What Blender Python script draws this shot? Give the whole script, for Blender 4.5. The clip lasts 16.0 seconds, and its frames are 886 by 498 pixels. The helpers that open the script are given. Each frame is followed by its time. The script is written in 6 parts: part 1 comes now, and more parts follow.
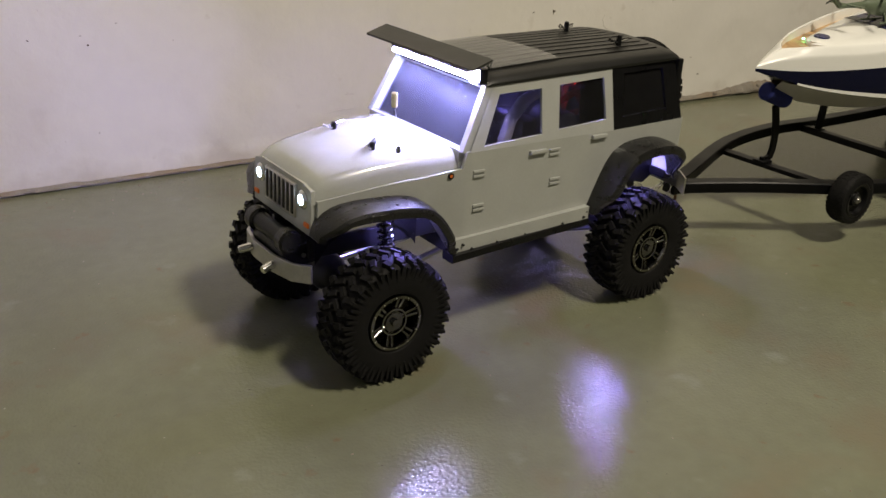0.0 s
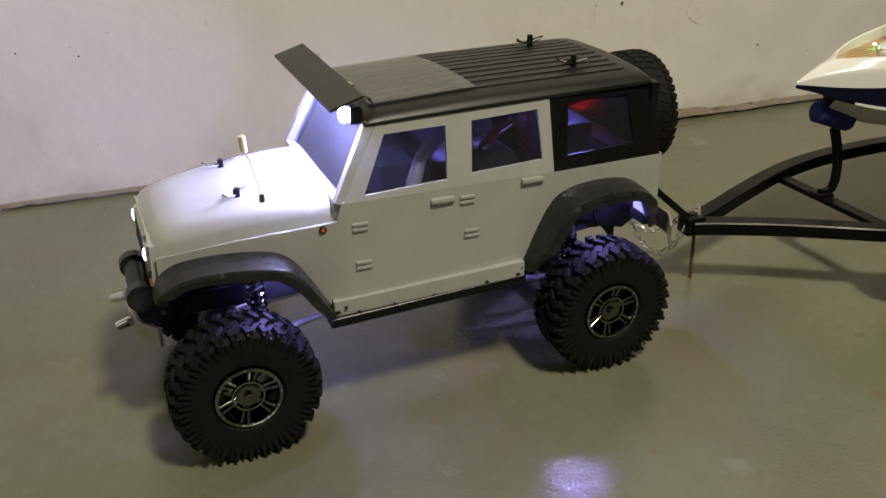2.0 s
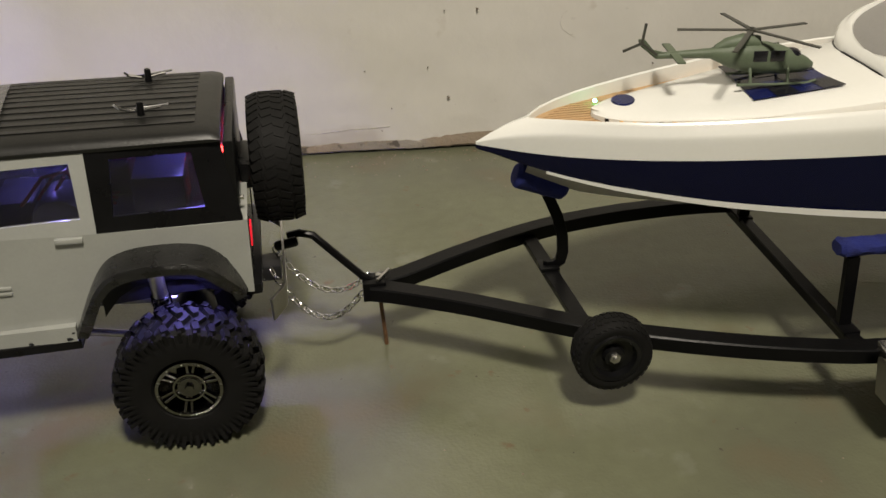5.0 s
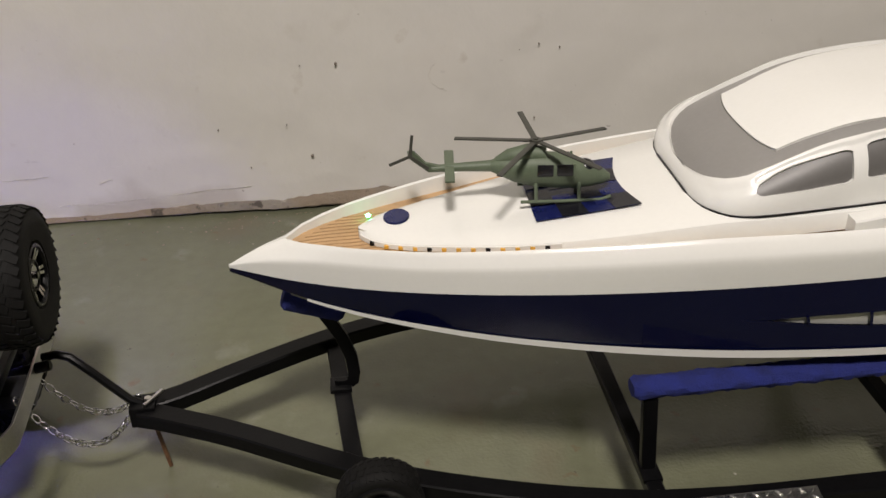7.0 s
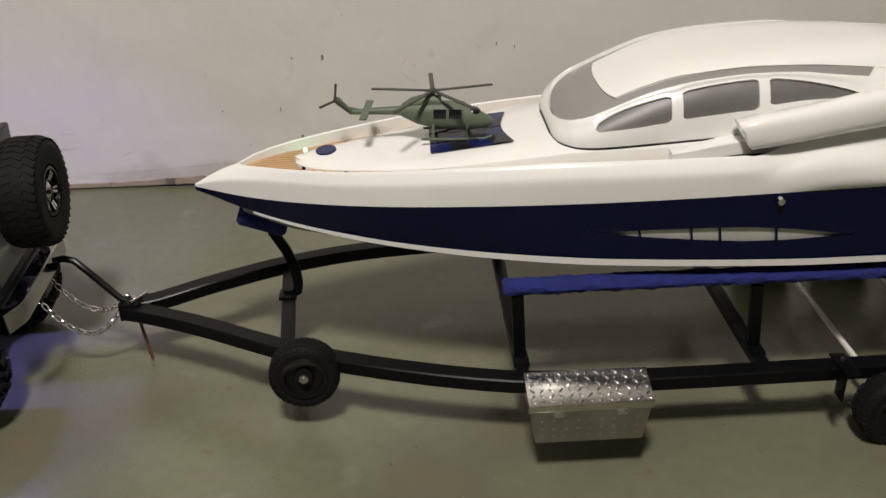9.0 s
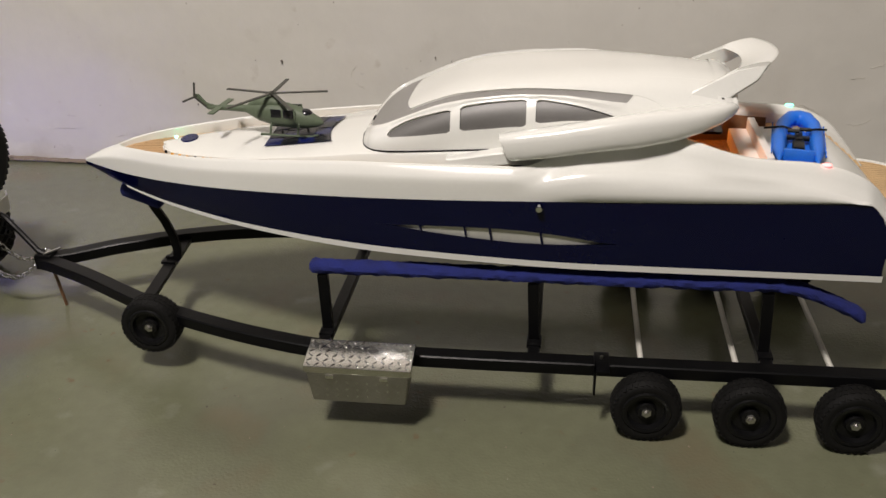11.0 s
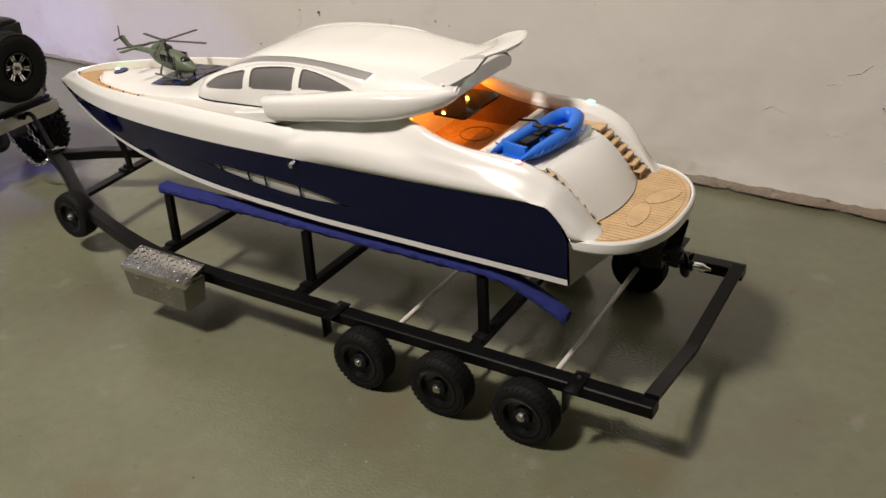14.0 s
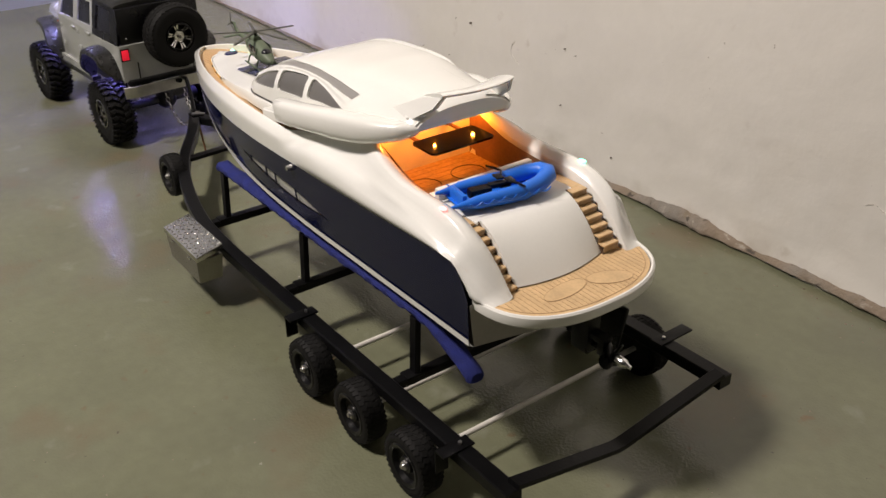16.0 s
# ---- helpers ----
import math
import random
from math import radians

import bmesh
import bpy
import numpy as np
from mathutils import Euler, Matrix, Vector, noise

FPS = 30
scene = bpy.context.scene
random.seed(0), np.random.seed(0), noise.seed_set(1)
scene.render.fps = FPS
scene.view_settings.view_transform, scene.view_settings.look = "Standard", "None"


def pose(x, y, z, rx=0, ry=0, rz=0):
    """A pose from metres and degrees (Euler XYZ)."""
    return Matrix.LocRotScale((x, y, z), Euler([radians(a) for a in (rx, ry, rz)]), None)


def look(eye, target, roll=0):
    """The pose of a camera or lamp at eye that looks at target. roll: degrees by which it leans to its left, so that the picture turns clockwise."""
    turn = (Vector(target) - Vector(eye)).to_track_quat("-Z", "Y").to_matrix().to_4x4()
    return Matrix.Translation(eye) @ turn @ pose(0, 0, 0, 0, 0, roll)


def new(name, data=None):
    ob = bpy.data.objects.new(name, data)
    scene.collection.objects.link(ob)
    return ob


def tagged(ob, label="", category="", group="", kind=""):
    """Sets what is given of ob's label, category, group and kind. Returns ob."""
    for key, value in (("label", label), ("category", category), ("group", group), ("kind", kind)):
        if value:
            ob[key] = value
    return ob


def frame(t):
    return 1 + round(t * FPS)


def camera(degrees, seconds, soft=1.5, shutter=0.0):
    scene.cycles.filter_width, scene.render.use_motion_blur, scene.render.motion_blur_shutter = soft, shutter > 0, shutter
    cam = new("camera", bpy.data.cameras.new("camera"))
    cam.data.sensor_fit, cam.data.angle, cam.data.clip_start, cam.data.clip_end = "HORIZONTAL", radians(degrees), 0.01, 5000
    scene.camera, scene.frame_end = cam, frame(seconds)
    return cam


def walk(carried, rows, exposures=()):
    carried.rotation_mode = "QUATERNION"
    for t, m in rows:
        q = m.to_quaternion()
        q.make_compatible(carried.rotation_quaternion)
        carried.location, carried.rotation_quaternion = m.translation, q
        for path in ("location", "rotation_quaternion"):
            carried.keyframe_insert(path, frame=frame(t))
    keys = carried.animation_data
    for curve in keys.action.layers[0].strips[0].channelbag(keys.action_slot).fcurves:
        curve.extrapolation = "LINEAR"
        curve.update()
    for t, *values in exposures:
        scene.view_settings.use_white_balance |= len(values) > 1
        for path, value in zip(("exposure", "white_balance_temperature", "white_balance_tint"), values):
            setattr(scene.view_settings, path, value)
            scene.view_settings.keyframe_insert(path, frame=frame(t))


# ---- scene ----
cam = camera(51.1, 16.0)
PATH = [
    (0, (-0.368, -0.703, 0.449), (0.657, 0.809, -0.367), 3.0),
    (0.5, (-0.268, -0.692, 0.428), (0.61, 0.918, -0.37), 1.6),
    (1, (-0.187, -0.678, 0.425), (0.608, 0.968, -0.387), 0.9),
    (1.5, (-0.131, -0.68, 0.449), (0.58, 0.978, -0.416), -0.1),
    (2, (-0.051, -0.694, 0.471), (0.539, 0.998, -0.416), -1.0),
    (2.5, (0.005, -0.695, 0.466), (0.508, 1.022, -0.429), 1.1),
    (3, (0.064, -0.698, 0.476), (0.476, 1.028, -0.445), 0.1),
    (3.5, (0.168, -0.716, 0.502), (0.458, 1.039, -0.412), -1.8),
    (4, (0.247, -0.732, 0.527), (0.515, 1.011, -0.418), -2.1),
    (4.5, (0.334, -0.717, 0.509), (0.602, 1.023, -0.441), -0.7),
    (4.7, (0.38, -0.704, 0.509), (0.631, 1.031, -0.452), -0.4),
    (6.8, (0.638, -0.576, 0.554), (0.826, 1.134, -0.466), -1.5),
    (7, (0.658, -0.576, 0.566), (0.845, 1.133, -0.455), -1.3),
    (7.5, (0.676, -0.609, 0.563), (0.841, 1.121, -0.427), -1.4),
    (8, (0.68, -0.655, 0.561), (0.857, 1.074, -0.429), -0.2),
    (8.5, (0.703, -0.72, 0.542), (0.848, 1.018, -0.437), 1.2),
    (8.7, (0.727, -0.751, 0.553), (0.852, 1.009, -0.39), 0.0),
    (10.8, (1.05, -0.908, 0.578), (0.842, 0.857, -0.339), -0.9),
    (11, (1.098, -0.906, 0.593), (0.859, 0.859, -0.317), -1.0),
    (11.5, (1.19, -0.911, 0.613), (0.948, 0.841, -0.322), -0.8),
    (12, (1.273, -0.902, 0.604), (1.059, 0.801, -0.424), 0.9),
    (12.5, (1.386, -0.867, 0.592), (0.956, 0.787, -0.446), -0.9),
    (13, (1.467, -0.823, 0.603), (1.017, 0.831, -0.427), -0.1),
    (13.5, (1.57, -0.802, 0.606), (0.877, 0.784, -0.396), -1.4),
    (14, (1.713, -0.789, 0.633), (0.781, 0.679, -0.355), -3.0),
    (14.5, (1.784, -0.749, 0.649), (0.755, 0.672, -0.31), -1.4),
    (15, (1.835, -0.661, 0.635), (0.705, 0.633, -0.388), 0.1),
    (15.5, (1.872, -0.568, 0.649), (0.614, 0.609, -0.366), 0.4),
    (16, (1.96, -0.521, 0.649), (0.55, 0.512, -0.324), -0.9),
]
EXPOSURE = [(0, -0.05, 7130, 7), (1, -0.06, 7130, 6), (2.5, -0.13, 7110, 3), (3, -0.10, 7110, 3), (3.5, 0.01, 7160, 4), (4, 0.10, 7260, 5), (4.5, 0.05, 7060, 6), (7, -0.06, 6350, 14), (8.5, -0.05, 6300, 14), (11, 0.00, 6350, 14), (12, -0.07, 6500, 14), (13, -0.05, 6560, 14), (13.5, 0.00, 6510, 14), (14, 0.21, 6510, 15), (14.5, 0.27, 6460, 15), (15, 0.25, 6460, 15), (15.5, 0.30, 6460, 16), (16, 0.30, 6460, 16)]
walk(cam, [(t, look(eye, target, roll)) for t, eye, target, roll in PATH], EXPOSURE)

# ---- world and light ----
world = bpy.data.worlds.new("world")
scene.world = world
world.use_nodes = True
world.node_tree.nodes["Background"].inputs[0].default_value = (1.0, 0.86, 0.66, 1)
world.node_tree.nodes["Background"].inputs[1].default_value = 0.001


def lamp(name, kind, m, power, color, size=0.1):
    data = bpy.data.lights.new(name, kind)
    data.energy, data.color = power, color
    if kind == "AREA":
        data.shape, data.size = "DISK", size
    else:
        data.shadow_soft_size = size
    ob = new(name, data)
    ob.matrix_world = m
    return ob


WARM = (1.0, 0.92, 0.82)
lamp("ceiling_lamp_light", "AREA", look((0.59, -1.25, 2.30), (0.85, 0.0, 0.0)), 63.5, WARM, 0.34)

# ---- small building helpers ----
ORIGIN = {}


def thing(name, label, category, m=None, origin=(0, 0, 0), group="", kind=""):
    """An Empty at a thing's base; its parts are built in the thing's own design coordinates, shifted by origin."""
    ob = new(name)
    ob.empty_display_size = 0.02
    ob.matrix_world = m or Matrix()
    ORIGIN[ob.name] = Vector(origin)
    return tagged(ob, label, category, group, kind)


def finish(bm, angle=34):
    bmesh.ops.recalc_face_normals(bm, faces=bm.faces)
    lim = radians(angle)
    for f in bm.faces:
        f.smooth = True
    for e in bm.edges:
        if len(e.link_faces) == 2 and e.calc_face_angle(0) > lim:
            e.smooth = False


def part(name, bm, material, parent=None, label="", angle=34, smooth=True):
    """Links a bmesh as one mesh object under a thing or a part."""
    root = parent
    while root is not None and root.parent is not None:
        root = root.parent
    shift = ORIGIN.get(root.name, Vector()) if root is not None else Vector()
    bm.transform(Matrix.Translation(-shift))
    if smooth:
        finish(bm, angle)
    me = bpy.data.meshes.new(name)
    bm.to_mesh(me)
    bm.free()
    me.materials.append(material)
    ob = new(name, me)
    ob.parent = parent
    if label:
        ob["label"] = label
    return ob


def B():
    return bmesh.new()


def box(bm, x0, x1, y0, y1, z0, z1, bev=0.0, m=None, seg=2):
    t = bmesh.new()
    bmesh.ops.create_cube(t, size=1, matrix=Matrix.Translation(((x0 + x1) / 2, (y0 + y1) / 2, (z0 + z1) / 2)) @ Matrix.Diagonal((abs(x1 - x0), abs(y1 - y0), abs(z1 - z0), 1)))
    if bev:
        bmesh.ops.bevel(t, geom=list(t.edges), offset=bev, segments=seg, affect="EDGES", profile=0.6)
    merge(bm, t, m)
    return bm


def merge(bm, t, m=None):
    if m is not None:
        t.transform(m)
    me = bpy.data.meshes.new("tmp")
    t.to_mesh(me)
    t.free()
    bm.from_mesh(me)
    bpy.data.meshes.remove(me)


def cyl(bm, p0, p1, r0, r1=None, seg=20, bev=0.0):
    p0, p1 = Vector(p0), Vector(p1)
    t = bmesh.new()
    bmesh.ops.create_cone(t, cap_ends=True, segments=seg, radius1=r0, radius2=r0 if r1 is None else r1, depth=(p1 - p0).length)
    if bev:
        bmesh.ops.bevel(t, geom=[e for e in t.edges if any(len(f.verts) > 4 for f in e.link_faces)], offset=bev, segments=2, affect="EDGES")
    merge(bm, t, Matrix.Translation((p0 + p1) / 2) @ (p1 - p0).to_track_quat("Z", "Y").to_matrix().to_4x4())
    return bm


def ball(bm, c, r, sx=1, sy=1, sz=1, seg=16):
    t = bmesh.new()
    bmesh.ops.create_uvsphere(t, u_segments=seg, v_segments=seg // 2, radius=r)
    merge(bm, t, Matrix.Translation(c) @ Matrix.Diagonal((sx, sy, sz, 1)))
    return bm


def grid(bm, rows, loop=False, caps=False):
    """Quads between rows of points; loop closes each row, caps fills the first and the last."""
    vs = [[bm.verts.new(p) for p in row] for row in rows]
    n = len(vs[0])
    for a, b in zip(vs, vs[1:]):
        for i in range(n if loop else n - 1):
            j = (i + 1) % n
            q = [a[i], a[j], b[j], b[i]]
            bm.faces.new(q)
    if caps:
        bm.faces.new(list(reversed(vs[0])))
        bm.faces.new(vs[-1])
    return bm


def clean(bm, d=1e-5):
    bmesh.ops.remove_doubles(bm, verts=bm.verts, dist=d)
    bmesh.ops.dissolve_degenerate(bm, edges=bm.edges, dist=1e-6)
    return bm


def sweep(bm, pts, hw, hh, up=(0, 0, 1), loop=False):
    """A bar of rectangular section, half width hw and half height hh, along points."""
    pts = [Vector(p) for p in pts]
    up = Vector(up)
    rows = []
    for i, p in enumerate(pts):
        a = pts[i - 1] if i else (pts[-1] if loop else p)
        b = pts[(i + 1) % len(pts)] if (i + 1 < len(pts) or loop) else p
        d = (b - a).normalized()
        s = d.cross(up).normalized()
        u = s.cross(d).normalized()
        c = min(hw, hh) * 0.18
        rows.append([p + s * x + u * y for x, y in ((-hw + c, -hh), (hw - c, -hh), (hw, -hh + c), (hw, hh - c), (hw - c, hh), (-hw + c, hh), (-hw, hh - c), (-hw, -hh + c))])
    return grid(bm, rows + ([rows[0]] if loop else []), loop=True, caps=not loop)


def tube(bm, pts, r, seg=10, caps=True):
    pts = [Vector(p) for p in pts]
    rows = []
    s = None
    for i, p in enumerate(pts):
        d = (pts[min(i + 1, len(pts) - 1)] - pts[max(i - 1, 0)]).normalized()
        if s is None:
            s = d.orthogonal().normalized()
        s = (s - d * s.dot(d)).normalized()
        u = d.cross(s)
        rr = r[i] if isinstance(r, (list, tuple)) else r
        rows.append([p + (s * math.cos(a) + u * math.sin(a)) * rr for a in [2 * math.pi * k / seg for k in range(seg)]])
    return grid(bm, rows, loop=True, caps=caps)


def lathe(bm, prof, c, seg=40, axis="Y", closed=True):
    """Turns a profile of (radius, along) round an axis through c."""
    c = Vector(c)
    rows = []
    for r, a in prof:
        row = []
        for k in range(seg):
            w = 2 * math.pi * k / seg
            if axis == "Y":
                row.append(c + Vector((r * math.cos(w), a, r * math.sin(w))))
            elif axis == "X":
                row.append(c + Vector((a, r * math.cos(w), r * math.sin(w))))
            else:
                row.append(c + Vector((r * math.cos(w), r * math.sin(w), a)))
        rows.append(row)
    return grid(bm, rows + ([rows[0]] if closed else []), loop=True)


def prism(bm, poly, f, g):
    """A slab between two maps, f and g, of a flat outline."""
    a = [bm.verts.new(f(*p)) for p in poly]
    b = [bm.verts.new(g(*p)) for p in poly]
    n = len(poly)
    bm.faces.new(a)
    bm.faces.new(list(reversed(b)))
    for i in range(n):
        bm.faces.new([a[i], b[i], b[(i + 1) % n], a[(i + 1) % n]])
    return bm


def lerp(table, x):
    """Reads a table of (x, value) between its entries."""
    if x <= table[0][0]:
        return table[0][1]
    for (a, u), (b, v) in zip(table, table[1:]):
        if x <= b:
            return u + (v - u) * (x - a) / (b - a)
    return table[-1][1]


def smooth(table, x):
    """Like lerp, rounded off."""
    d = 0.012
    return sum(lerp(table, x + k * d) for k in (-2, -1, 0, 1, 2)) / 5


def smoothstep(a, b, x):
    t = min(1, max(0, (x - a) / (b - a)))
    return t * t * (3 - 2 * t)


def span(a, b, n):
    return [a + (b - a) * i / (n - 1) for i in range(n)]


# ---- materials ----
def mat(name, color, rough=0.5, metal=0.0, var=0.12, scale=30, fine=400, bump=0.05, dist=0.0004, coat=0.0, ior=1.5, rvar=0.1, dark=None):
    """A surface with variation at two scales, and relief."""
    m = bpy.data.materials.new(name)
    m.use_nodes = True
    nt = m.node_tree
    p = nt.nodes["Principled BSDF"]
    tc = nt.nodes.new("ShaderNodeTexCoord")
    n1 = nt.nodes.new("ShaderNodeTexNoise")
    n1.inputs["Scale"].default_value, n1.inputs["Detail"].default_value = scale, 5
    n2 = nt.nodes.new("ShaderNodeTexNoise")
    n2.inputs["Scale"].default_value, n2.inputs["Detail"].default_value = fine, 3
    for n in (n1, n2):
        nt.links.new(tc.outputs["Object"], n.inputs["Vector"])
    ramp = nt.nodes.new("ShaderNodeValToRGB")
    lo = dark or [c * (1 - var) for c in color]
    ramp.color_ramp.elements[0].position, ramp.color_ramp.elements[1].position = 0.32, 0.68
    ramp.color_ramp.elements[0].color = (*lo, 1)
    ramp.color_ramp.elements[1].color = (*[min(1, c * (1 + var * 0.5)) for c in color], 1)
    mix = nt.nodes.new("ShaderNodeMath")
    mix.operation = "MULTIPLY_ADD"
    mix.inputs[1].default_value, mix.inputs[2].default_value = 0.35, 0.0
    nt.links.new(n2.outputs["Fac"], mix.inputs[0])
    add = nt.nodes.new("ShaderNodeMath")
    add.operation = "MULTIPLY_ADD"
    add.inputs[1].default_value = 0.65
    nt.links.new(n1.outputs["Fac"], add.inputs[0])
    nt.links.new(mix.outputs[0], add.inputs[2])
    nt.links.new(add.outputs[0], ramp.inputs["Fac"])
    nt.links.new(ramp.outputs["Color"], p.inputs["Base Color"])
    rr = nt.nodes.new("ShaderNodeMapRange")
    rr.inputs["To Min"].default_value, rr.inputs["To Max"].default_value = max(0.02, rough - rvar), min(1, rough + rvar)
    nt.links.new(n1.outputs["Fac"], rr.inputs["Value"])
    nt.links.new(rr.outputs["Result"], p.inputs["Roughness"])
    if bump:
        b = nt.nodes.new("ShaderNodeBump")
        b.inputs["Strength"].default_value, b.inputs["Distance"].default_value = bump, dist
        nt.links.new(n2.outputs["Fac"], b.inputs["Height"])
        nt.links.new(b.outputs["Normal"], p.inputs["Normal"])
    p.inputs["Metallic"].default_value, p.inputs["IOR"].default_value = metal, ior
    p.inputs["Coat Weight"].default_value, p.inputs["Coat Roughness"].default_value = coat, 0.06
    return m


def glow(name, color, strength):
    m = bpy.data.materials.new(name)
    m.use_nodes = True
    p = m.node_tree.nodes["Principled BSDF"]
    p.inputs["Base Color"].default_value = (*color, 1)
    p.inputs["Emission Color"].default_value, p.inputs["Emission Strength"].default_value = (*color, 1), strength
    return m


def glass(name, color, rough=0.03, ior=1.45, haze=0.0, haze_color=(0.7, 0.7, 0.7)):
    """A thin clear sheet: tinted see-through with a gloss and a pale haze that stands in for dust, reflections and lamp
    glow.
    """
    m = bpy.data.materials.new(name)
    m.use_nodes = True
    nt = m.node_tree
    out = nt.nodes["Material Output"]
    nt.nodes.remove(nt.nodes["Principled BSDF"])
    tr, gl = nt.nodes.new("ShaderNodeBsdfTransparent"), nt.nodes.new("ShaderNodeBsdfGlossy")
    fr, mx = nt.nodes.new("ShaderNodeFresnel"), nt.nodes.new("ShaderNodeMixShader")
    tr.inputs["Color"].default_value = (*color, 1)
    gl.inputs["Roughness"].default_value = rough
    fr.inputs["IOR"].default_value = ior
    nt.links.new(fr.outputs[0], mx.inputs[0])
    hz, df = nt.nodes.new("ShaderNodeMixShader"), nt.nodes.new("ShaderNodeBsdfDiffuse")
    tc, ns, mr = nt.nodes.new("ShaderNodeTexCoord"), nt.nodes.new("ShaderNodeTexNoise"), nt.nodes.new("ShaderNodeMapRange")
    ns.inputs["Scale"].default_value, ns.inputs["Detail"].default_value = 60, 4
    mr.inputs["To Min"].default_value, mr.inputs["To Max"].default_value = haze * 0.5, haze * 1.5
    nt.links.new(tc.outputs["Object"], ns.inputs["Vector"])
    nt.links.new(ns.outputs["Fac"], mr.inputs["Value"])
    nt.links.new(mr.outputs["Result"], hz.inputs[0])
    df.inputs["Color"].default_value = (*haze_color, 1)
    nt.links.new(tr.outputs[0], hz.inputs[1])
    nt.links.new(df.outputs[0], hz.inputs[2])
    nt.links.new(hz.outputs[0], mx.inputs[1])
    nt.links.new(gl.outputs[0], mx.inputs[2])
    nt.links.new(mx.outputs[0], out.inputs["Surface"])
    return m


def floor_material():
    """Grey-green glossy floor paint with orange-peel relief, scuffs and rust-brown stains."""
    m = mat("floor_paint", (0.151, 0.157, 0.100), 0.06, var=0.16, scale=5, fine=60, bump=0.0, ior=1.5, rvar=0.025)
    nt = m.node_tree
    p = nt.nodes["Principled BSDF"]
    tc = [n for n in nt.nodes if n.type == "TEX_COORD"][0]
    base = p.inputs["Base Color"].links[0].from_socket

    def noise_at(scale, detail, lo, hi):
        n = nt.nodes.new("ShaderNodeTexNoise")
        n.inputs["Scale"].default_value, n.inputs["Detail"].default_value = scale, detail
        nt.links.new(tc.outputs["Object"], n.inputs["Vector"])
        r = nt.nodes.new("ShaderNodeMapRange")
        r.inputs["From Min"].default_value, r.inputs["From Max"].default_value = lo, hi
        nt.links.new(n.outputs["Fac"], r.inputs["Value"])
        return n, r

    for scale, lo, hi, color, top in ((3.5, 0.52, 0.72, (0.112, 0.111, 0.080), 0.75), (7, 0.56, 0.72, (0.158, 0.128, 0.078), 0.7), (38, 0.67, 0.74, (0.15, 0.095, 0.055), 0.6), (16, 0.64, 0.74, (0.27, 0.27, 0.22), 0.3), (120, 0.705, 0.745, (0.07, 0.06, 0.05), 0.75), (70, 0.74, 0.77, (0.40, 0.38, 0.33), 0.6)):
        n, r = noise_at(scale, 6, lo, hi)
        r.inputs["To Max"].default_value = top
        mx = nt.nodes.new("ShaderNodeMix")
        mx.data_type = "RGBA"
        nt.links.new(r.outputs[0], mx.inputs[0])
        nt.links.new(base, mx.inputs[6])
        mx.inputs[7].default_value = (*color, 1)
        base = mx.outputs[2]
    nt.links.new(base, p.inputs["Base Color"])
    n1, _ = noise_at(280, 2, 0, 1)
    n2, _ = noise_at(35, 3, 0, 1)
    b1, b2 = nt.nodes.new("ShaderNodeBump"), nt.nodes.new("ShaderNodeBump")
    b1.inputs["Strength"].default_value, b1.inputs["Distance"].default_value = 0.62, 0.0009
    b2.inputs["Strength"].default_value, b2.inputs["Distance"].default_value = 0.20, 0.0010
    nt.links.new(n1.outputs["Fac"], b1.inputs["Height"])
    nt.links.new(n2.outputs["Fac"], b2.inputs["Height"])
    nt.links.new(b1.outputs["Normal"], b2.inputs["Normal"])
    nt.links.new(b2.outputs["Normal"], p.inputs["Normal"])
    return m


def layer(nt, base, vector, scale, detail, lo, hi, color, top, stretch=None):
    """Lays spots of another colour over a base colour, where a noise runs high."""
    n = nt.nodes.new("ShaderNodeTexNoise")
    n.inputs["Scale"].default_value, n.inputs["Detail"].default_value = scale, detail
    if stretch:
        mp = nt.nodes.new("ShaderNodeMapping")
        mp.inputs["Scale"].default_value = stretch
        nt.links.new(vector, mp.inputs["Vector"])
        vector = mp.outputs["Vector"]
    nt.links.new(vector, n.inputs["Vector"])
    r = nt.nodes.new("ShaderNodeMapRange")
    r.inputs["From Min"].default_value, r.inputs["From Max"].default_value = lo, hi
    r.inputs["To Max"].default_value = top
    nt.links.new(n.outputs["Fac"], r.inputs["Value"])
    mx = nt.nodes.new("ShaderNodeMix")
    mx.data_type = "RGBA"
    nt.links.new(r.outputs[0], mx.inputs[0])
    nt.links.new(base, mx.inputs[6])
    mx.inputs[7].default_value = (*color, 1)
    return mx.outputs[2], r.outputs[0]


def add_bump(nt, p, vector, rows):
    """Chains relief of several sizes: rows of (scale, detail, strength, distance)."""
    last = None
    for scale, detail, strength, dist in rows:
        n, b = nt.nodes.new("ShaderNodeTexNoise"), nt.nodes.new("ShaderNodeBump")
        n.inputs["Scale"].default_value, n.inputs["Detail"].default_value = scale, detail
        b.inputs["Strength"].default_value, b.inputs["Distance"].default_value = strength, dist
        nt.links.new(vector, n.inputs["Vector"])
        nt.links.new(n.outputs["Fac"], b.inputs["Height"])
        if last:
            nt.links.new(last, b.inputs["Normal"])
        last = b.outputs["Normal"]
    nt.links.new(last, p.inputs["Normal"])


